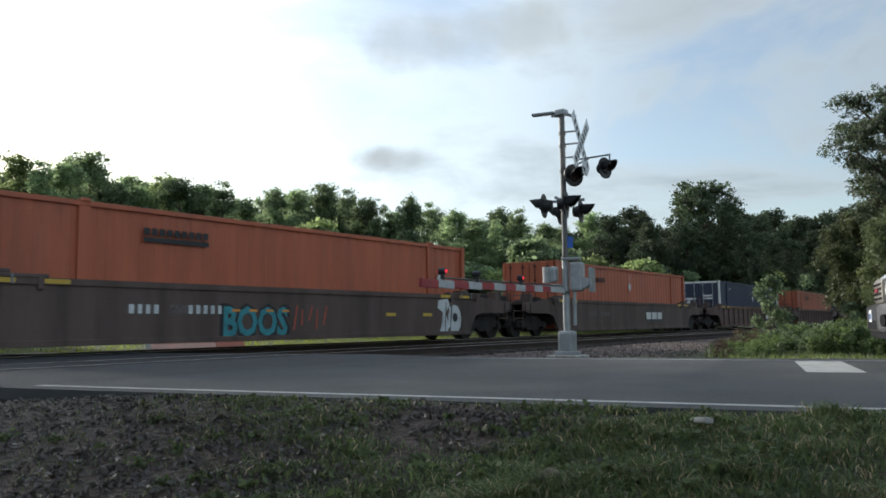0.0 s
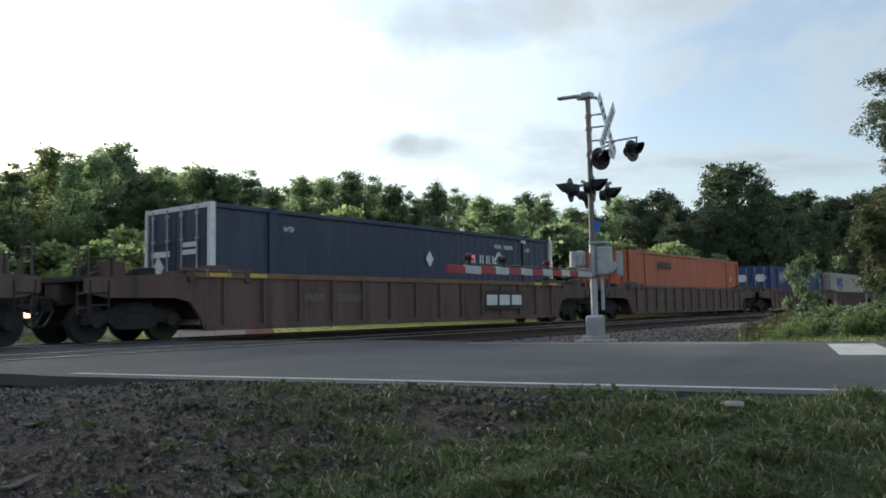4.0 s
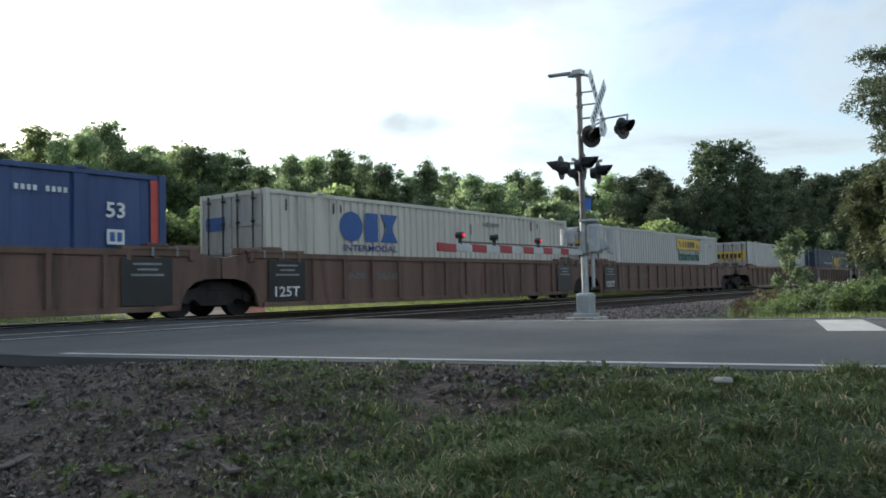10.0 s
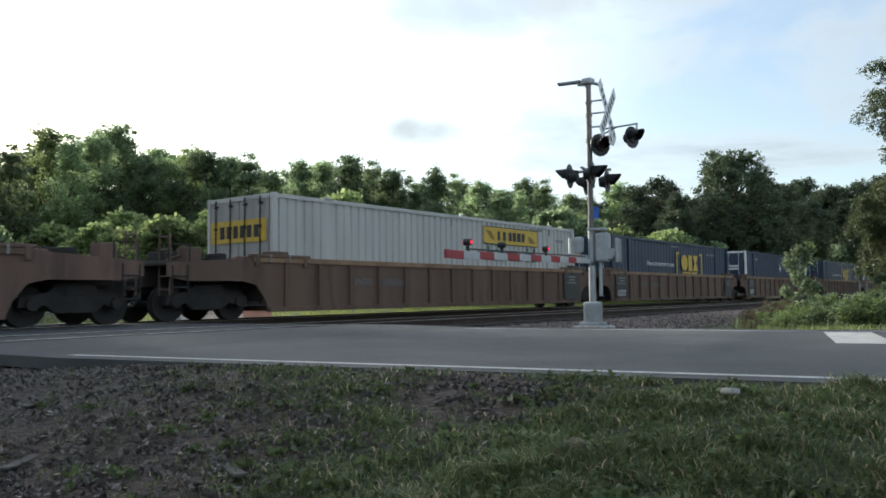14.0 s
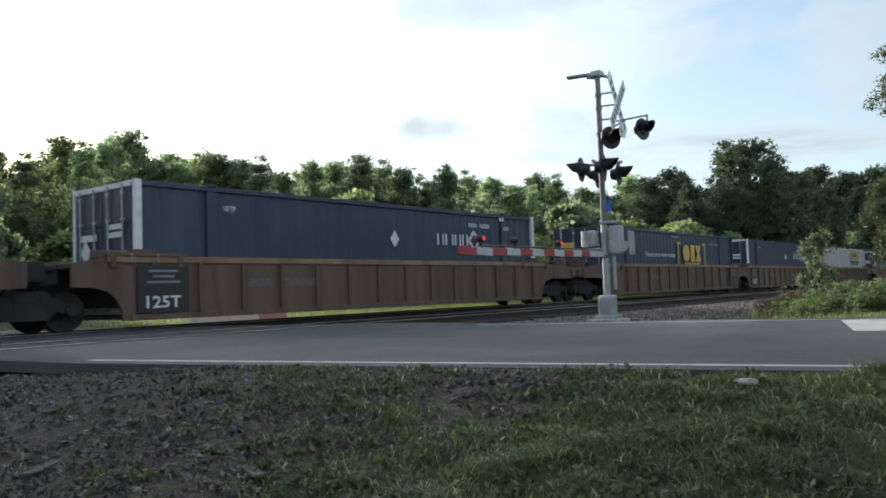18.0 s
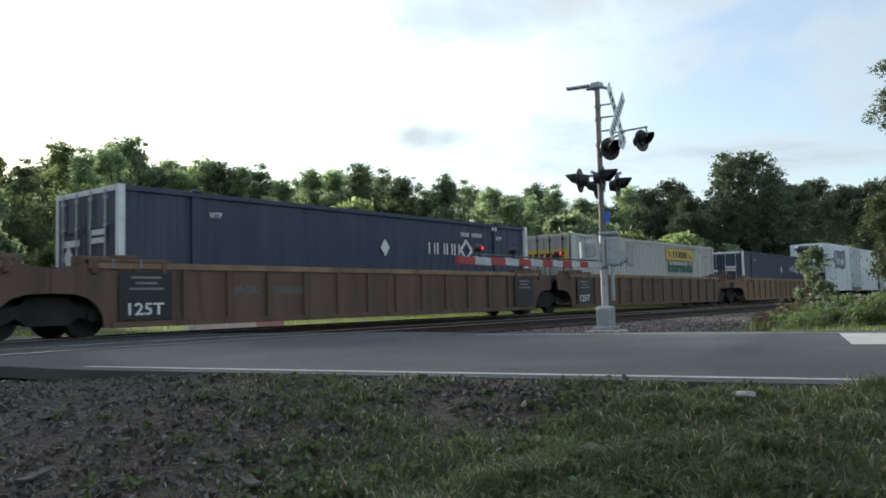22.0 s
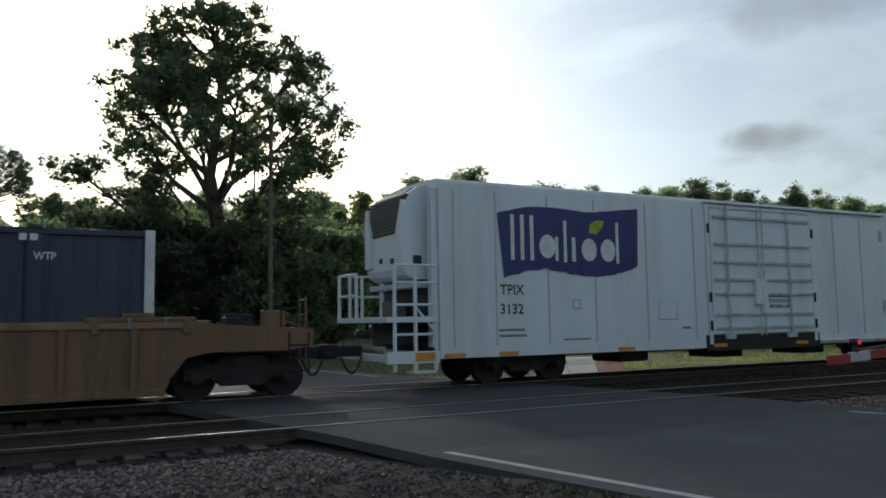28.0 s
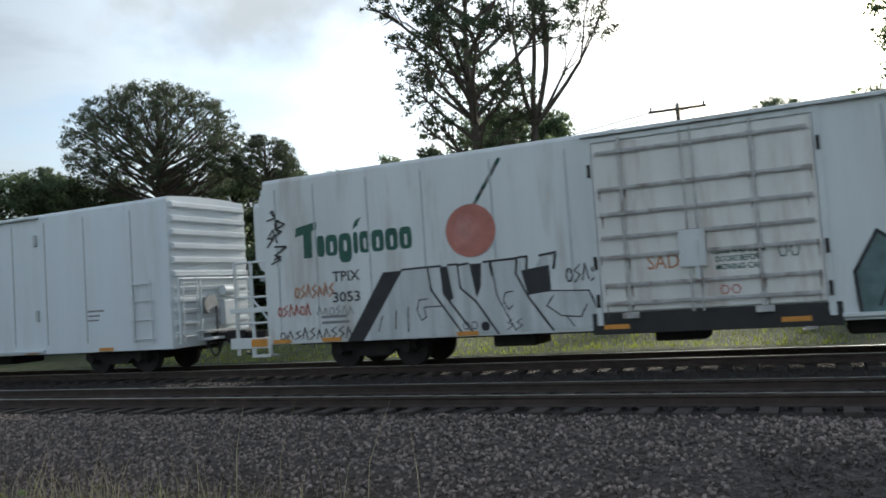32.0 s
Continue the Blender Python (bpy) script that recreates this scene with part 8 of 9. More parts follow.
def hut():
    m_wall = mat("pale_grey_siding", (0.42, 0.43, 0.43), 0.7, vary=0.15, scale=2)
    m_roof = mat("pale_metal_roof", (0.62, 0.63, 0.62), 0.4, 0.2, vary=0.12, scale=2)
    x, y = 27.9, 35.4
    z = ground_z(x, y)
    top = thing("hut", "small pale grey hut with a low hipped metal roof", "hut", m=pose(x, y, z, 0, 0, -40))
    bm = bmesh.new()
    box(bm, -1.75, 1.75, -1.75, 1.75, -0.1, 2.2, 0.01)
    for i in range(12):
        box(bm, -1.765, 1.765, -1.765, 1.765, 0.1 + i * 0.17, 0.125 + i * 0.17)
    part("wall", bm, m_wall, top)
    bm = bmesh.new()
    v = [bm.verts.new(p) for p in ((-2.1, -2.1, 2.2), (2.1, -2.1, 2.2), (2.1, 2.1, 2.2), (-2.1, 2.1, 2.2))]
    a = [bm.verts.new(p) for p in ((-0.3, -0.3, 2.95), (0.3, -0.3, 2.95), (0.3, 0.3, 2.95), (-0.3, 0.3, 2.95))]
    for i in range(4):
        bm.faces.new((v[i], v[(i + 1) % 4], a[(i + 1) % 4], a[i]))
    bm.faces.new(v[::-1]); bm.faces.new(a)
    roof = part("roof", bm, m_roof, top, "pale hipped metal roof")
    bm = bmesh.new()
    rod(bm, (0, 0, 2.9), (0, 0, 3.1), 0.3, 18)
    rod(bm, (0, 0, 3.1), (0, 0, 3.22), 0.42, 18, 0.18)
    part("vent", bm, m_roof, roof, "round roof vent")
    bm = bmesh.new()
    box(bm, 0.3, 1.2, -1.80, -1.77, 0.0, 2.0, 0.005)
    part("door", bm, M["white"], top)
    bm = bmesh.new()
    box(bm, -1.3, -0.5, -1.80, -1.77, 0.9, 1.7, 0.005)
    part("window", bm, GRILLE, top)


hut()


def low_wall():
    """White painted concrete barriers on the lawn behind the track."""
    for i, (x, y, m) in enumerate(((14.0, 19.85, "white"), (15.12, 19.85, "white"), (16.24, 19.85, "pink"))):
        mm = M["white"] if m == "white" else mat("faded_pink_paint", (0.55, 0.36, 0.32), 0.8, vary=0.2)
        bm = bmesh.new()
        prism(bm, [(-0.3, 0), (0.3, 0), (0.28, 0.1), (0.12, 0.33), (0.1, 0.58), (-0.1, 0.58), (-0.12, 0.35), (-0.28, 0.1)], "x", -0.54, 0.54)
        ob = mesh_ob("barrier", bm, mm)
        ob.matrix_basis = pose(x, y, ground_z(x, y) - 0.02)
        tagged(ob, "faded pink concrete barrier on a lawn" if m == "pink" else "white concrete barrier on a lawn", "barrier", "barriers on the lawn")


low_wall()


def glass_mat():
    m = mat("car_glass", (0.02, 0.024, 0.028), 0.06, 0.0, vary=0.05, bump=0.0)
    return m


GLASS = glass_mat()
CHROME = mat("chrome", (0.62, 0.63, 0.64), 0.18, 1.0, vary=0.05, bump=0.0)
TYRE = mat("tyre_rubber", (0.018, 0.018, 0.019), 0.85, vary=0.25, scale=6)
WHEEL = mat("alloy_wheel", (0.45, 0.45, 0.46), 0.3, 0.9, vary=0.1)
LAMP = mat("headlamp_glass", (0.55, 0.56, 0.56), 0.1, 0.3, vary=0.1)
AMBER = mat("amber_lamp", (0.65, 0.22, 0.02), 0.2, vary=0.1)


def car_wheel(parent, x, y, r, w):
    bm = bmesh.new()
    prof = [(r * 0.62, -w / 2), (r * 0.93, -w / 2), (r, -w * 0.36), (r, w * 0.36), (r * 0.93, w / 2), (r * 0.62, w / 2)]
    n = 36
    rings = [[bm.verts.new((x + a * math.cos(2 * math.pi * i / n), y + b, r + a * math.sin(2 * math.pi * i / n))) for a, b in prof] for i in range(n)]
    for i in range(n):
        for k in range(len(prof)):
            bm.faces.new((rings[i][k], rings[(i + 1) % n][k], rings[(i + 1) % n][(k + 1) % len(prof)], rings[i][(k + 1) % len(prof)]))
    bmesh.ops.recalc_face_normals(bm, faces=bm.faces[:])
    wheel = part("wheel", bm, TYRE, parent, "black tyre on a grey alloy wheel")
    s = 1 if y > 0 else -1
    yo = y + s * w * 0.34
    # dished rim: turned from a profile of radius and depth
    bm = bmesh.new()
    prof = [(0.0, -0.01), (0.16, -0.01), (0.20, -0.05), (0.30, -0.045), (0.36, -0.02), (0.50, 0.0), (0.545, -0.035), (0.57, -0.03), (0.585, 0.03), (0.63, 0.04), (0.64, -0.06)]
    rings = [[bm.verts.new((x + a * r * math.cos(2 * math.pi * i / n), yo + s * b, r + a * r * math.sin(2 * math.pi * i / n))) for a, b in prof[1:]] for i in range(n)]
    mid = bm.verts.new((x, yo + s * 0.0, r))
    for i in range(n):
        j = (i + 1) % n
        bm.faces.new((mid, rings[i][0], rings[j][0]))
        for k in range(len(prof) - 2):
            bm.faces.new((rings[i][k], rings[i][k + 1], rings[j][k + 1], rings[j][k]))
    bmesh.ops.recalc_face_normals(bm, faces=bm.faces[:])
    rim = part("rim", bm, WHEEL, wheel, "grey alloy rim")
    # dark ovals set on the rim paint the shade of its vent holes
    for i in range(5):
        t = 2 * math.pi * i / 5 + 0.5
        bm = bmesh.new()
        c = Vector((x + 0.44 * r * math.cos(t), yo + s * 0.0, r + 0.44 * r * math.sin(t)))
        v = bmesh.ops.create_cone(bm, cap_ends=True, segments=14, radius1=r * 0.075, radius2=r * 0.075, depth=0.016, matrix=frame_m(c, (-math.sin(t), 0, math.cos(t)), (0, s, 0)) @ Matrix.Diagonal((1.35, 0.8, 1, 1)))
        part("vent_hole", bm, TYRE, rim)
    for i in range(6):
        t = 2 * math.pi * i / 6
        bm = bmesh.new()
        c = Vector((x + 0.25 * r * math.cos(t), 0, r + 0.25 * r * math.sin(t)))
        rod(bm, (c.x, yo - s * 0.05, c.z), (c.x, yo - s * 0.015, c.z), r * 0.035, 6)
        part("wheel_nut", bm, WHEEL, rim)
    bm = bmesh.new()
    rod(bm, (x, yo - s * 0.03, r), (x, yo + s * 0.012, r), r * 0.10, 16)
    part("hub_cap", bm, TYRE, rim)


def pickup():
    """A white pickup truck; local +x is its front, its left side at +y."""
    white = mat("white_car_paint", (0.78, 0.79, 0.79), 0.2, vary=0.03, scale=2, bump=0.0)
    clad = mat("dark_cladding", (0.012, 0.012, 0.014), 0.9, vary=0.2, spec=0.15)
    grey = mat("grey_bumper_metal", (0.20, 0.205, 0.225), 0.28, 0.8, vary=0.08)
    trim = mat("grey_grille_plastic", (0.27, 0.25, 0.22), 0.4, 0.3, vary=0.08)
    # headlight lens: a rose reflection is mixed into its base colour
    rose_reflection = mat("headlamp_lens_reflection", (0.56, 0.48, 0.46), 0.12, 0.35, vary=0.15, scale=5)
    head = math.degrees(math.atan2(ROAD_V.y, ROAD_V.x))
    top = thing("pickup_truck", "white pickup truck waiting at the stop bar", "truck", m=pose(12.15, 0.42, -0.045, 0, 0, head))
    W = 0.98

    def arch(cx, r, z0):
        a0 = math.asin((z0 - 0.405) / r)
        return [(cx - r * math.cos(t), 0.405 + r * math.sin(t)) for t in [a0 + (math.pi - 2 * a0) * i / 14 for i in range(15)]]
    bm = bmesh.new()
    poly = [(0.96, 0.76), (1.0, 0.95), (0.985, 1.07), (0.93, 1.16), (0.83, 1.235), (0.68, 1.29), (0.45, 1.33), (-0.3, 1.395), (-1.05, 1.44), (-4.72, 1.42), (-4.78, 0.62), (-4.35, 0.56)]
    poly += arch(-3.65, 0.62, 0.56)[0:] + [(-2.9, 0.50), (-0.72, 0.50)] + arch(0.0, 0.70, 0.56)[0:13] + [(0.62, 0.76)]
    prism(bm, poly, "y", -W, W)
    bmesh.ops.bevel(bm, geom=[e for e in bm.edges if abs(abs(e.verts[0].co.y) - W) < 1e-4 and abs(abs(e.verts[1].co.y) - W) < 1e-4 and e.verts[0].co.z > 1.0 and e.verts[1].co.z > 1.0 and e.verts[0].co.y * e.verts[1].co.y > 0
                                and not (abs(math.hypot(e.verts[0].co.x, e.verts[0].co.z - 0.405) - 0.70) < 0.01 or abs(math.hypot(e.verts[0].co.x + 3.65, e.verts[0].co.z - 0.405) - 0.62) < 0.01)], offset=0.09, segments=4, affect="EDGES")
    # the nose narrows in plan
    for v in bm.verts:
        if v.co.x > 0.55:
            v.co.y *= 1 - 0.10 * ((v.co.x - 0.55) / 0.45) ** 2
    body = part("body", bm, white, top, "white painted body")
    bm = bmesh.new()
    lo, hi = W - 0.03, W - 0.2
    pts = [(-0.95, lo, 1.42), (-1.58, hi, 1.98), (-2.62, hi, 2.0), (-2.85, lo, 1.42)]
    a = [bm.verts.new(p) for p in pts]
    b = [bm.verts.new((p[0], -p[1], p[2])) for p in pts]
    bm.faces.new(a); bm.faces.new(b[::-1])
    for i in range(4):
        bm.faces.new((a[i], b[i], b[(i + 1) % 4], a[(i + 1) % 4]))
    bmesh.ops.recalc_face_normals(bm, faces=bm.faces[:])
    bmesh.ops.bevel(bm, geom=bm.edges[:], offset=0.05, segments=2, affect="EDGES")
    part("cab", bm, white, top, "white cab roof and pillars")
    bm = bmesh.new()
    bm.faces.new([bm.verts.new(p) for p in ((-0.99, lo - 0.16, 1.47), (-0.99, -lo + 0.16, 1.47), (-1.50, -hi + 0.12, 1.93), (-1.50, hi - 0.12, 1.93))])
    bmesh.ops.translate(bm, verts=bm.verts[:], vec=(0.035, 0, 0.03))
    part("windscreen", bm, GLASS, top, "dark windscreen")
    for s in (-1, 1):
        bm = bmesh.new()
        bm.faces.new([bm.verts.new(p) for p in ((-1.15, s * lo, 1.47), (-2.7, s * lo, 1.47), (-2.55, s * (hi + 0.035), 1.91), (-1.62, s * (hi + 0.035), 1.91))])
        part("side_window", bm, GLASS, top, "dark side window")
        bm = bmesh.new()
        box(bm, -1.32, -1.12, *sorted((s * 1.0, s * 1.24)), 1.40, 1.62, 0.03)
        part("mirror", bm, clad, top)
        bm = bmesh.new()
        box(bm, -2.95, -0.74, *sorted((s * (W - 0.01), s * (W + 0.02))), 0.50, 0.66, 0.01)
        part("sill_trim", bm, clad, top)
        # added dark ring in each wheel opening, for the shade of the well
        for cx, r in ((0.0, 0.685), (-3.65, 0.61)):
            bm = bmesh.new()
            for i in range(16):
                t0, t1 = math.pi * (0.08 + 0.84 * i / 16), math.pi * (0.08 + 0.84 * (i + 1) / 16)
                q = []
                for rr, yy in ((r - 0.07, W - 0.03), (r + 0.01, W - 0.03), (r + 0.01, W + 0.022), (r - 0.07, W + 0.012)):
                    q.append([bm.verts.new((cx - rr * math.cos(t), s * yy, 0.405 + rr * math.sin(t))) for t in (t0, t1)])
                for k in range(4):
                    bm.faces.new((q[k][0], q[k][1], q[(k + 1) % 4][1], q[(k + 1) % 4][0]))
            bmesh.ops.remove_doubles(bm, verts=bm.verts[:], dist=1e-4)
            bmesh.ops.recalc_face_normals(bm, faces=bm.faces[:])
            part("arch_trim", bm, clad, top, "dark ring standing for the shaded wheel well")
        # lamps wrap round the corner in a grey bezel
        bm = bmesh.new()
        box(bm, 0.61, 0.965, *sorted((s * 0.50, s * 0.955)), 0.79, 1.165, 0.04)
        bezel = part("lamp_bezel", bm, trim, top, "grey lamp bezel")
        bm = bmesh.new()
        box(bm, 0.63, 0.975, *sorted((s * 0.52, s * 0.966)), 0.985, 1.145, 0.04)
        part("headlight", bm, rose_reflection, bezel, "headlight with a rose reflection in its colour")
        bm = bmesh.new()
        box(bm, 0.70, 0.978, *sorted((s * 0.54, s * 0.966)), 0.86, 0.945, 0.025)
        part("turn_lamp", bm, LAMP, bezel, "pale turn lamp")
        bm = bmesh.new()
        box(bm, 0.645, 0.74, *sorted((s * 0.90, s * 0.974)), 0.865, 0.94, 0.02)
        part("side_marker", bm, AMBER, bezel, "amber side marker")
    bm = bmesh.new()
    box(bm, 0.90, 1.035, -0.5, 0.5, 0.80, 1.12, 0.05)
    grille = part("grille", bm, trim, top, "grey grille surround")
    for i in range(4):
        bm = bmesh.new()
        box(bm, 1.02, 1.042, -0.45, 0.45, 0.85 + i * 0.062, 0.88 + i * 0.062, 0.006)
        part("grille_slot", bm, clad, grille)
    bm = bmesh.new()
    box(bm, 1.04, 1.055, -0.15, 0.15, 0.945, 1.0, 0.008)
    part("badge", bm, M["red"], grille, "red badge")
    bm = bmesh.new()
    prof = [(-1.0, 0.50), (-0.995, 0.82), (-0.93, 1.0), (-0.7, 1.12), (0.7, 1.12), (0.93, 1.0), (0.995, 0.82), (1.0, 0.50), (0.93, 0.50), (0.7, 0.80), (-0.7, 0.80), (-0.93, 0.50)]
    prism(bm, [(b, a) for a, b in prof], "z", 0.44, 0.79)
    bmesh.ops.bevel(bm, geom=bm.edges[:], offset=0.03, segments=2, affect="EDGES")
    bump = part("bumper", bm, grey, top, "grey metal front bumper")
    bm = bmesh.new()
    box(bm, 0.5, 1.06, -0.92, 0.92, 0.34, 0.46, 0.04)
    part("valance", bm, clad, top)
    for s in (-1, 1):
        bm = bmesh.new()
        rod(bm, (0.88, s * 0.80, 0.58), (1.085, s * 0.865, 0.58), 0.075, 16)
        part("fog_lamp", bm, clad, bump, "dark recessed fog lamp")
    bm = bmesh.new()
    box(bm, 1.115, 1.126, -0.5, 0.5, 0.47, 0.58, 0.004)
    part("air_intake", bm, clad, bump)
    bm = bmesh.new()
    box(bm, 1.125, 1.14, -0.16, 0.16, 0.56, 0.72, 0.004)
    plate = part("licence_plate", bm, M["white"], bump, "white licence plate")
    bm = bmesh.new()
    box(bm, 1.141, 1.143, -0.11, 0.11, 0.60, 0.67)
    part("plate_bar", bm, INK["blue"], plate)
    for x in (0.0, -3.65):
        for s in (-1, 1):
            car_wheel(top, x, s * 0.84, 0.385, 0.27)
    bm = bmesh.new()
    box(bm, -4.6, 0.6, -0.85, 0.85, 0.35, 0.55)
    for cx in (0.0, -3.65):
        box(bm, cx - 0.64, cx + 0.64, -0.66, 0.66, 0.4, 1.1)
    part("underbody", bm, clad, top)


pickup()


def chain_fence():
    top = thing("chain_link_fence", "grey chain-link fence on steel posts", "fence")
    a, b = Vector((22.0, 1.15, -0.3)), Vector((42.0, -0.3, -0.3))
    n = 9
    for i in range(n):
        p = a.lerp(b, i / (n - 1))
        bm = bmesh.new()
        rod(bm, p, p + Vector((0, 0, 2.75)), 0.045 if i else 0.06, 10)
        part("post", bm, M["galv"], top)
    rows = [(a + Vector((0, 0, z)), b + Vector((0, 0, z))) for z in (2.6, 0.3)]
    rail = part("top_rail", bars_bm(rows, 0.025, 6), M["galv"], top)
    bars = []
    L = (b - a).length
    k = int(L / 0.16)
    u = (b - a).normalized()
    for i in range(-14, k):
        for s in (1, -1):
            p0, p1 = i * 0.16, i * 0.16 + 2.3
            lo, hi = max(p0, 0), min(p1, L)
            if hi <= lo:
                continue
            def zz(q):
                return 0.3 + (q - p0) if s > 0 else 2.6 - (q - p0)
            bars.append((a + u * lo + Vector((0, 0, zz(lo))), a + u * hi + Vector((0, 0, zz(hi)))))
    mesh = part("mesh", bars_bm(bars, 0.0035, 3), M["galv"], top, "grey wire mesh")
    tagged(mesh, kind="stuff")


chain_fence()


def parked_car(x, y, turn, color, label):
    paint = mat("car_paint", color, 0.25, 0.3, vary=0.04, bump=0.0)
    top = thing("car", label, "car", "cars beyond the crossing", m=pose(x, y, ground_z(x, y) + 0.02, 0, 0, turn))
    bm = bmesh.new()
    poly = [(2.2, 0.35), (2.25, 0.65), (2.0, 0.85), (1.1, 0.95), (-1.9, 0.98), (-2.2, 0.85), (-2.25, 0.4), (-1.6, 0.3), (1.6, 0.3)]
    prism(bm, poly, "y", -0.88, 0.88)
    bmesh.ops.bevel(bm, geom=bm.edges[:], offset=0.05, segments=2, affect="EDGES")
    part("body", bm, paint, top)
    bm = bmesh.new()
    pts = [(1.05, 0.84, 0.94), (0.35, 0.66, 1.42), (-1.0, 0.66, 1.44), (-1.75, 0.82, 0.96)]
    a = [bm.verts.new(p) for p in pts]; b = [bm.verts.new((p[0], -p[1], p[2])) for p in pts]
    bm.faces.new(a); bm.faces.new(b[::-1])
    for i in range(4):
        bm.faces.new((a[i], b[i], b[(i + 1) % 4], a[(i + 1) % 4]))
    bmesh.ops.recalc_face_normals(bm, faces=bm.faces[:])
    part("windows", bm, GLASS, top, "dark glass")
    bm = bmesh.new()
    box(bm, -1.0, 0.35, -0.68, 0.68, 1.40, 1.47, 0.03)
    part("roof", bm, paint, top)
    for x_ in (1.35, -1.35):
        for s in (-1, 1):
            car_wheel(top, x_, s * 0.78, 0.32, 0.2)
    bm = bmesh.new()
    for s in (-1, 1):
        box(bm, 2.1, 2.24, *sorted((s * 0.5, s * 0.85)), 0.62, 0.76, 0.02)
    part("headlight", bm, LAMP, top)


parked_car(0.8, 33.5, -78, (0.62, 0.63, 0.64), "silver car waiting beyond the crossing")
parked_car(-1.4, 40.0, -75, (0.35, 0.37, 0.40), "grey car waiting beyond the crossing")


def trailer():
    x, y = -2.9, 38.5
    top = thing("trailer", "plain pale grey enclosed trailer beside the road", "trailer", m=pose(x, y, ground_z(x, y), 0, 0, 8))
    bm = bmesh.new()
    box(bm, -2.4, 2.4, -1.05, 1.05, 0.55, 1.75, 0.06)
    part("box", bm, mat("pale_grey_metal", (0.40, 0.43, 0.45), 0.5, vary=0.1, streak=True), top)
    for s in (-1, 1):
        car_wheel(top, 0.4, s * 0.95, 0.33, 0.2)
        car_wheel(top, -0.4, s * 0.95, 0.33, 0.2)
    bm = bmesh.new()
    box(bm, 2.35, 3.6, -0.06, 0.06, 0.45, 0.57)
    box(bm, -2.3, 2.3, -0.9, 0.9, 0.42, 0.56)
    part("drawbar", bm, M["dark"], top)


trailer()


def block_signal(x, y):
    """Railway signal heads with a ladder beside the far track."""
    top = thing("railway_signal", "black railway signal on a grey ladder mast", "railway signal", m=pose(x, y, -0.2))
    bm = bmesh.new()
    rod(bm, (0, 0, 0), (0, 0, 5.6), 0.07, 12)
    part("mast", bm, M["galv"], top)
    for z in (4.2, 5.0):
        bm = bmesh.new()
        rod(bm, (-0.10, 0, z), (-0.02, 0, z), 0.36, 24)
        box(bm, -0.02, 0.3, -0.14, 0.14, z - 0.3, z + 0.3, 0.03)
        part("signal_head", bm, M["black"], top, "black signal head")
    bars = [((0.5, s, 0.2), (0.5, s, 5.4)) for s in (-0.2, 0.2)] + [((0.5, -0.2, 0.3 + 0.32 * i), (0.5, 0.2, 0.3 + 0.32 * i)) for i in range(16)] + [((0, 0, 3.3), (0.9, 0, 3.3)), ((0.9, -0.3, 3.3), (0.9, -0.3, 4.2)), ((0.9, 0.3, 3.3), (0.9, 0.3, 4.2)), ((0.9, -0.3, 4.2), (0.9, 0.3, 4.2))]
    part("ladder", bars_bm(bars, 0.022, 6), M["galv"], top)


block_signal(*polar(-57.4, 40))


# ---- the verge ----
def on_road(x, y):
    return road_x(y, 3.85) < x < road_x(y, 12.4)


def stones():
    """Loose ballast: beds beside and between the tracks, and spilt stones on the verge."""
    rng, nr = random.Random(4), np.random.default_rng(4)
    shapes = []
    for s in range(6):
        bm = bmesh.new()
        bmesh.ops.create_icosphere(bm, subdivisions=1, radius=0.5)
        for v in bm.verts:
            v.co = Vector((v.co.x * rng.uniform(0.7, 1.3), v.co.y * rng.uniform(0.7, 1.3), v.co.z * rng.uniform(0.5, 1.0)))
        shapes.append((np.array([v.co[:] for v in bm.verts]), [[v.index for v in f.verts] for f in bm.faces]))
        bm.free()
    def scatter(name, places, label, material):
        vs, fs, n = [], [], 0
        for i, (x, y, z, s) in enumerate(places):
            v, f = shapes[i % 6]
            a = nr.normal(size=(3, 3)); q, _ = np.linalg.qr(a)
            vs.append(v @ q * s + (x, y, z))
            fs += [[k + n for k in face] for face in f]
            n += len(v)
        me = bpy.data.meshes.new(name)
        me.from_pydata(np.concatenate(vs).tolist(), [], fs)
        me.materials.append(material)
        tagged(new(name, me), label, "ballast", kind="stuff")
    P = []
    while len(P) < 40000:
        x = rng.uniform(-24, 42)
        y = rng.uniform(6.2, 10.75)
        if x < -1.5 and y < 10.8:
            y = rng.uniform(4.2, 10.8)
        if on_road(x, y) or (-1.5 < x < 6 and y < 9.4 and rng.random() < (9.4 - y) / 0.9) or (x > 6 and y < 9 and rng.random() < (9 - y) / 3.2) or (x > 16 and rng.random() < 0.45):
            continue
        P.append((x, y, ground_z(x, y) + 0.012, rng.uniform(0.034, 0.070)))
    scatter("ballast_bed", P, "grey crushed stone ballast beside the railway tracks", M["ballast"])
    P = []
    while len(P) < 9000:
        x, y = rng.uniform(-24, 36), rng.choice((rng.uniform(10.75, 13.4), rng.uniform(13.4, 15.9)))
        if not on_road(x, y):
            P.append((x, y, ground_z(x, y) + 0.006, rng.uniform(0.04, 0.075)))
    scatter("grimy_ballast", P, "very dark brown ballast between the rails and tracks", M["grimy"])
    P = []
    while len(P) < 5200:
        x, y = rng.uniform(-9, 4.6), rng.uniform(2.2, 8.5)
        if on_road(x, y) or x > road_x(y, 4.0) or rng.random() > step(2.0, 6.5, y) * 0.9 + 0.05:
            continue
        P.append((x, y, ground_z(x, y) + 0.008, 0.010 + 0.032 * rng.random() ** 3))
    scatter("spilt_stones", P, "dark grey stones spilt over bare soil", M["soilstone"])


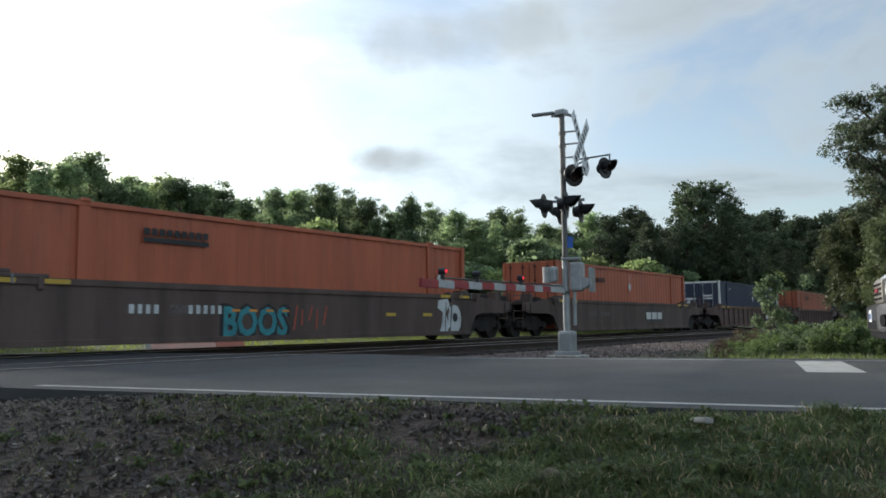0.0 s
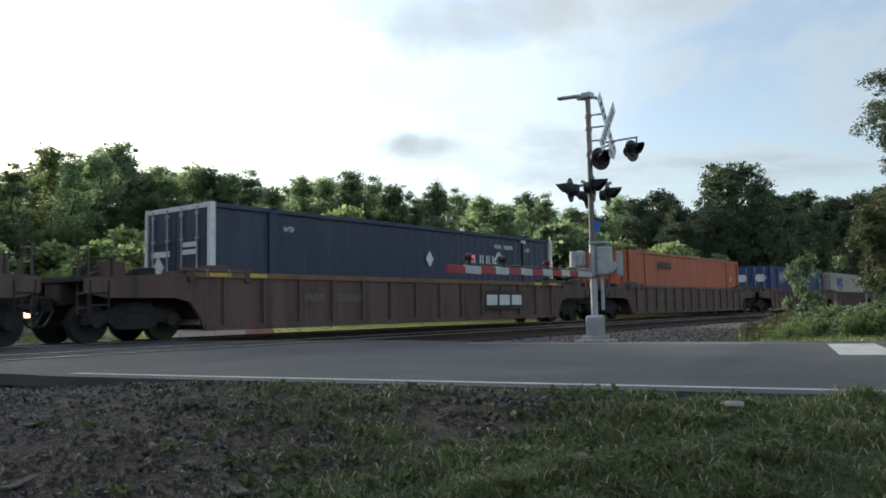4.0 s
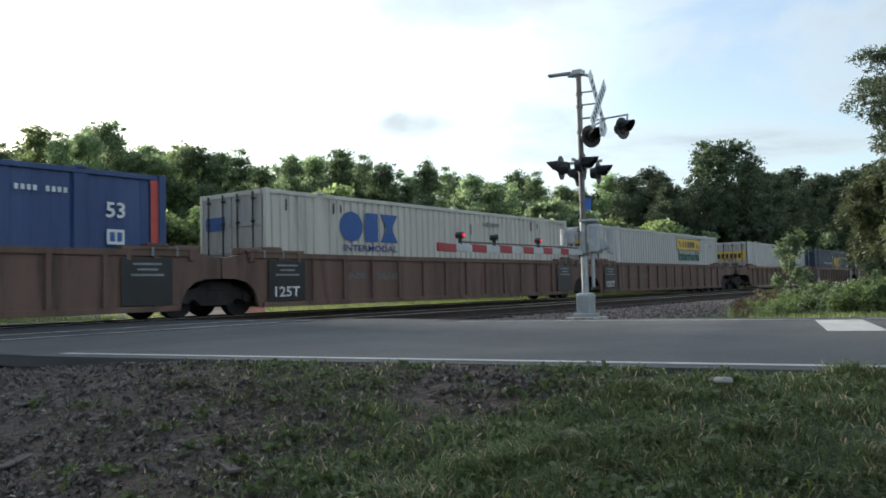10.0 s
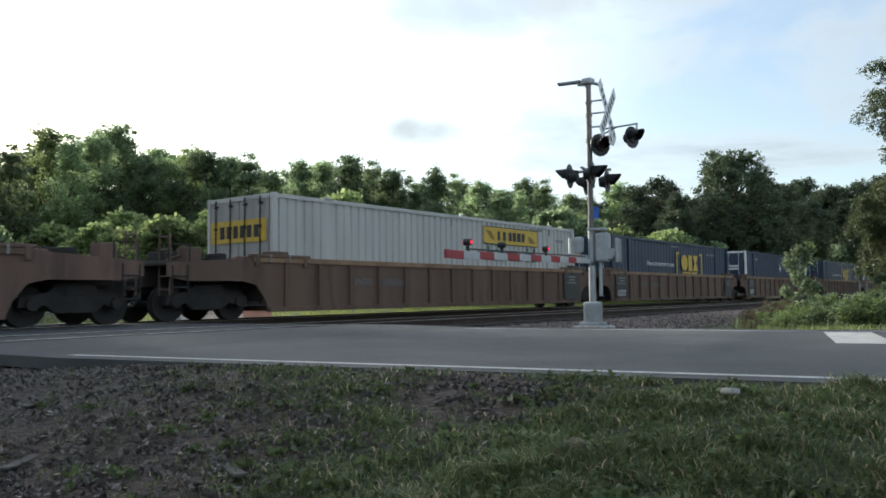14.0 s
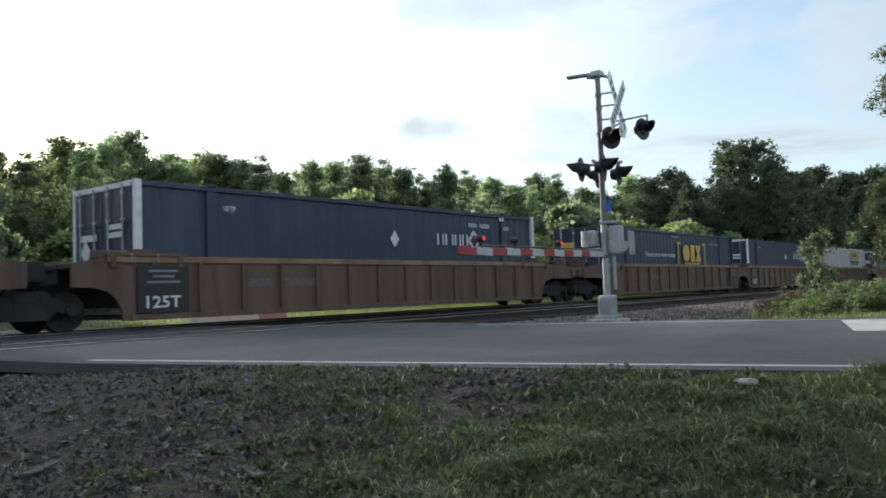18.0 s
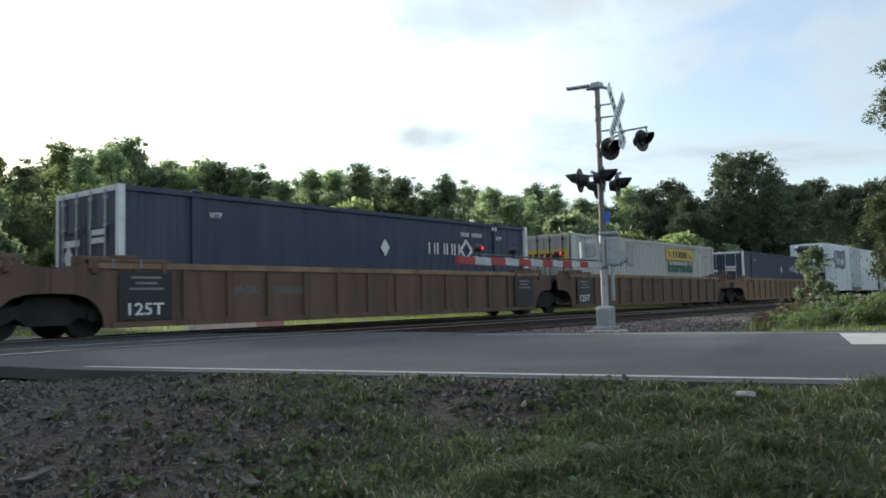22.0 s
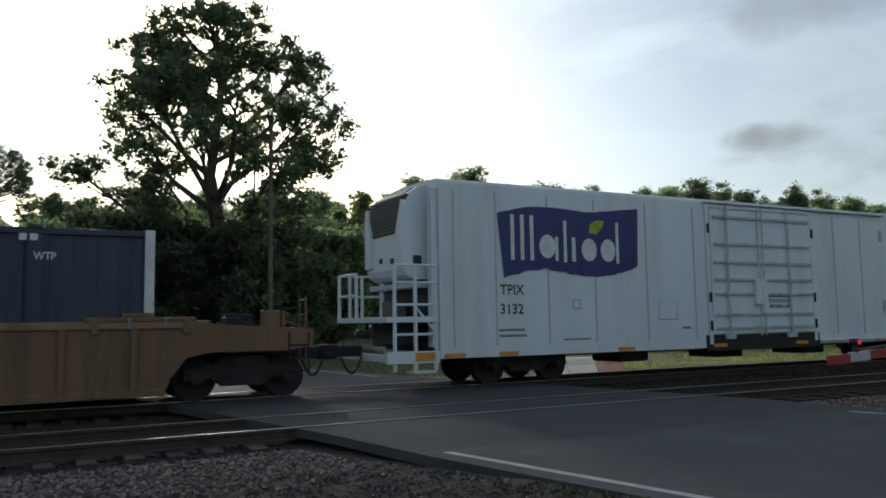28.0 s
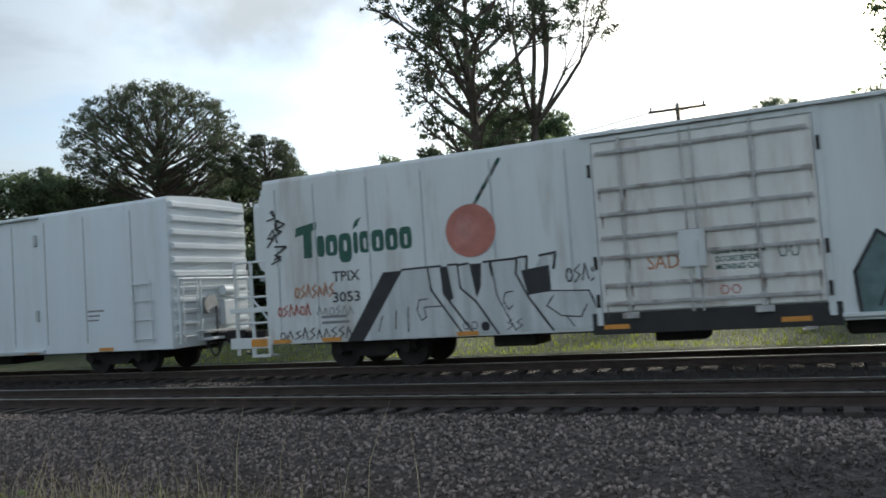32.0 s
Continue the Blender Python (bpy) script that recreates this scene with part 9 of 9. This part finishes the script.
M["grimy"] = mat("dark_brown_ballast", (0.030, 0.024, 0.020), 0.9, vary=0.4, scale=5, fine=60, bump=0.3)
M["ballast"] = mat("loose_ballast", (0.158, 0.124, 0.109), 0.9, vary=0.3, scale=5, fine=60, bump=0.3)
_nt = M["ballast"].node_tree
_g = _nt.nodes.new("ShaderNodeNewGeometry")
_r = _nt.nodes.new("ShaderNodeMapRange")
_r.inputs["To Min"].default_value, _r.inputs["To Max"].default_value = 0.35, 1.9
_s = _nt.nodes.new("ShaderNodeVectorMath"); _s.operation = "SCALE"
_b = _nt.nodes["Principled BSDF"]
_nt.links.new(_b.inputs["Base Color"].links[0].from_socket, _s.inputs[0])
_nt.links.new(_g.outputs["Random Per Island"], _r.inputs["Value"])
_nt.links.new(_r.outputs[0], _s.inputs["Scale"])
_nt.links.new(_s.outputs[0], _b.inputs["Base Color"])
M["soilstone"] = mat("dusty_stones", (0.120, 0.104, 0.094), 0.9, vary=0.6, scale=9, fine=60, bump=0.3)
stones()


def blades(name, places, label, material, category="grass"):
    """Bent blades, two quads each: foot, height, width and lean of each."""
    p = np.array(places, float)
    n = len(p)
    nr = np.random.default_rng(9)
    a = nr.random(n) * 2 * np.pi
    d = np.stack([np.cos(a), np.sin(a), np.zeros(n)], 1)
    b = nr.random(n) * 2 * np.pi
    l = np.stack([np.cos(b), np.sin(b), np.zeros(n)], 1)
    foot, h, w, lean = p[:, :3], p[:, 3:4], p[:, 4:5], p[:, 5:6]
    up = np.array([[0, 0, 1.0]])
    v = np.empty((n, 5, 3))
    v[:, 0], v[:, 1] = foot - d * w / 2, foot + d * w / 2
    mid = foot + up * h * 0.6 + l * lean * h * 0.3
    v[:, 2], v[:, 3] = mid + d * w * 0.35, mid - d * w * 0.35
    v[:, 4] = foot + up * h * (1 - 0.25 * lean) + l * lean * h
    base = (np.arange(n) * 5)[:, None]
    quads = (base + np.array([[0, 1, 2, 3]])).tolist()
    tris = (base + np.array([[3, 2, 4]])).tolist()
    me = bpy.data.meshes.new(name)
    me.from_pydata(v.reshape(-1, 3).tolist(), [], quads + tris)
    me.materials.append(material)
    return tagged(new(name, me), label, category, kind="stuff")


M["chip"] = leaf_mat("soil_chip", (0.100, 0.082, 0.070), 0.0)


def grass():
    rng = random.Random(3)
    G, D = [], []
    while len(G) < 72000:
        t = rng.random()
        r = 1.6 + 8.4 * t
        az = rng.uniform(-70, 98)
        x, y = polar(az, r)
        if x > road_x(y, 4.05) or y > 7.5:
            continue
        c = cover(x, y)
        if rng.random() > c:
            continue
        lush = 0.5 + 0.5 * noise.noise((x * 0.8, y * 0.8, 20))
        tuft = max(0, noise.noise((x * 3.1, y * 3.1, 50)) + 0.25)
        if rng.random() > 0.35 + tuft:
            continue
        h = (0.04 + 0.05 * lush * c + 0.09 * tuft * c) * rng.uniform(0.6, 1.5)
        (G if rng.random() < 0.88 else D).append((x, y, ground_z(x, y) - 0.01, h, rng.uniform(0.006, 0.015), rng.uniform(0.3, 1.5)))
    # thinner grass on the rest of the verge, behind and beside
    n = len(G) + 16000
    while len(G) < n:
        r, az = 0.4 + 9.5 * rng.random(), rng.uniform(90, 292)
        x, y = polar(az, r)
        if x > road_x(y, 4.05) or rng.random() > 0.3 + noise.noise((x * 0.5, y * 0.5, 7)):
            continue
        G.append((x, y, ground_z(x, y) - 0.01, rng.uniform(0.05, 0.16), rng.uniform(0.008, 0.018), rng.uniform(0.2, 1.2)))
    # grass close to the camera's feet: brighter blades carry a sunlit strip
    near = []
    while len(near) < 9000:
        r, az = rng.uniform(1.9, 3.75), rng.uniform(15, 96)
        x, y = polar(az, r)
        if rng.random() > (1 - step(3.2, 3.75, r + 0.25 * noise.noise((x * 2, y * 2, 9)))) * (0.55 + 0.6 * noise.noise((x * 1.7, y * 1.7, 15))) + 0.03:
            continue
        near.append((x, y, ground_z(x, y) - 0.01, rng.uniform(0.04, 0.10), rng.uniform(0.006, 0.012), rng.uniform(0.2, 1.1)))
    blades("lush_grass", near, "bright green grass on the verge, sunlight put into its colour", M["lawn"])
    blades("grass", G, "short green grass with weeds on the verge", M["grass"])
    # low broad-leaved weeds between the blades
    nr = np.random.default_rng(31)
    clumps = []
    while len(clumps) < 480:
        r, az = 1.8 + 6.5 * rng.random(), rng.uniform(-20, 98)
        x, y = polar(az, r)
        if x > road_x(y, 4.05) or y > 6.5 or rng.random() > cover(x, y) * max(0, 0.55 + noise.noise((x * 1.3, y * 1.3, 40))) + 0.03:
            continue
        clumps.append(((x, y, ground_z(x, y) + 0.03), rng.uniform(0.04, 0.12), 0.5))
    me = leaves_mesh("weed_patches", clumps, 26, 0.045, nr, 0.6, 0.0, 0.1, M["grass"])
    tagged(new("low_weeds", me), "low broad-leaved green weeds among grass", "weeds", kind="stuff")
    blades("dry_grass", D, "dry straw-coloured grass among green grass", M["straw"])
    # flat chips of wood and stone on the bare soil
    chips = []
    while len(chips) < 3400:
        r, az = 1.8 + 8.5 * rng.random(), rng.uniform(-10, 66)
        x, y = polar(az, r)
        if x > road_x(y, 4.0) or y > 9 or rng.random() < 1.4 * cover(x, y):
            continue
        chips.append(((x, y, ground_z(x, y) + 0.012), rng.uniform(0.05, 0.16), 0.1))
    me = leaves_mesh("soil_chips", chips, 9, 0.05, np.random.default_rng(44), 0.45, 0.0, 0.0, M["chip"])
    tagged(new("soil_chips", me), "dark chips of wood and stone on bare soil", "debris", kind="stuff")
    # tall grass among the roadside weeds
    T = []
    while len(T) < 9000:
        az, r = rng.uniform(72.6, 90), rng.uniform(15.6, 22)
        x, y = polar(az, r)
        if x < road_x(y, 12.9) or rng.random() > 0.12 + 0.88 * step(73, 78, az):
            continue
        T.append((x, y, ground_z(x, y) - 0.02, rng.uniform(0.10, 0.42) * (0.5 + 0.5 * step(15.6, 17.5, r)), rng.uniform(0.010, 0.022), rng.uniform(0.1, 0.8)))
    blades("tall_grass", T, "tall green grass among roadside weeds", M["grass"])
    # lawn beyond the tracks and the far verge
    G = []
    while len(G) < 16000:
        x, y = rng.uniform(-25, 60), 20.8 + 9 * rng.random() ** 1.6
        if road_x(y, 3.4) < x < road_x(y, 12.8):
            continue
        G.append((x, y, ground_z(x, y) - 0.01, rng.uniform(0.05, 0.16), rng.uniform(0.02, 0.04), rng.uniform(0.1, 0.8)))
    blades("lawn", G, "green lawn with sunlight put into its blade colour", M["lawn"])
    G = []
    while len(G) < 6000:
        x, y = rng.uniform(13.5, 22), rng.uniform(-3, 8)
        if x < road_x(y, 12.5) or (y > 5.5 and x < 17) or y > 0.29 * x:
            continue
        G.append((x, y, ground_z(x, y) - 0.01, rng.uniform(0.04, 0.13), rng.uniform(0.012, 0.03), rng.uniform(0.1, 0.8)))
    blades("verge_grass", G, "short green grass on the far verge", M["verge"])
    # tall stalks and weeds along the edge of the ballast
    S, N_ = [], []
    while len(S) < 3000:
        x, y = rng.uniform(-13, -1), rng.uniform(3.4, 5.6)
        if rng.random() > step(-2.5, -6.5, x) * max(0.15, 0.6 + noise.noise((x * 0.9, y * 0.9, 8))) + 0.04:
            continue
        S.append((x, y, ground_z(x, y) - 0.02, rng.uniform(0.35, 0.95), rng.uniform(0.007, 0.012), rng.uniform(0.05, 0.45)))
    for _ in range(60):
        x, y = rng.uniform(-12, -3.5), rng.uniform(3.6, 5.6)
        S.append((x, y, ground_z(x, y) - 0.02, rng.uniform(1.0, 1.8), 0.010, rng.uniform(0.05, 0.28)))
    blades("dry_stalks", S, "tall dry stalks at the edge of the ballast", M["straw"], "weeds")
    while len(N_) < 9000:
        x, y = rng.uniform(-13, -1), rng.uniform(3.2, 5.4)
        if rng.random() > step(-3.0, -6.0, x) * max(0.1, 0.5 + 1.2 * noise.noise((x, y, 5))) + 0.02:
            continue
        N_.append((x, y, ground_z(x, y) - 0.02, rng.uniform(0.2, 0.7), rng.uniform(0.010, 0.024), rng.uniform(0.1, 0.7)))
    leafy = [((x, y, z + h * rng.uniform(0.3, 0.9)), rng.uniform(0.05, 0.12), 1.0) for x, y, z, h, w, l in N_[::14]]
    me = leaves_mesh("verge_weed_leaves", leafy, 16, 0.06, np.random.default_rng(45), 0.4, -0.3, 0.1, M["leaf_light"])
    tagged(new("leafy_weeds", me), "pale green leafy weeds at the edge of the ballast", "weeds", kind="stuff")
    blades("weeds", N_, "green weeds at the edge of the ballast", M["weed"], "weeds")


grass()


def debris():
    wood = mat("grey_board", (0.060, 0.052, 0.046), 0.9, vary=0.35, scale=6, fine=30, bump=0.5)
    for x, y, L, turn, tilt in ((2.35, 5.05, 0.55, 40, 3), (0.55, 3.75, 0.4, -35, -4), (2.75, 3.55, 0.42, 65, 5), (3.05, 6.3, 0.3, 10, 2), (1.15, 4.9, 0.34, 20, 0)):
        bm = bmesh.new()
        box(bm, -L / 2, L / 2, -0.035, 0.035, 0, 0.018, 0.006)
        bmesh.ops.subdivide_edges(bm, edges=[e for e in bm.edges if e.calc_length() > L * 0.7], cuts=3)
        for v in bm.verts:
            v.co.z += 0.01 * math.sin(v.co.x * 9)
        ob = mesh_ob("board", bm, wood)
        ob.matrix_basis = pose(x, y, ground_z(x, y) + 0.005, 0, tilt, turn)
        tagged(ob, "short weathered grey board lying on bare soil", "board", "boards on the verge")
    bm = bmesh.new()
    bmesh.ops.create_icosphere(bm, subdivisions=3, radius=0.09)
    for v in bm.verts:
        v.co *= 1 + 0.28 * noise.noise(v.co * 9)
        v.co.z *= 0.75
    ob = mesh_ob("stump", bm, mat("bleached_stump", (0.17, 0.14, 0.10), 0.95, vary=0.4, scale=8, fine=40, bump=0.8))
    ob.matrix_basis = pose(3.80, 2.02, ground_z(3.80, 2.02) + 0.0, 0, 0, 30)
    tagged(ob, "small bleached tree stump in grass", "stump")
    bm = bmesh.new()
    box(bm, -0.05, 0.05, -0.035, 0.035, 0, 0.035, 0.012)
    ob = mesh_ob("litter", bm, M["concrete"])
    x, y = 4.85, 1.55
    ob.matrix_basis = pose(x, y, ground_z(x, y) + 0.06, 8, 5, 60)
    tagged(ob, "crumpled pale carton lying in grass", "litter")


debris()


motions()
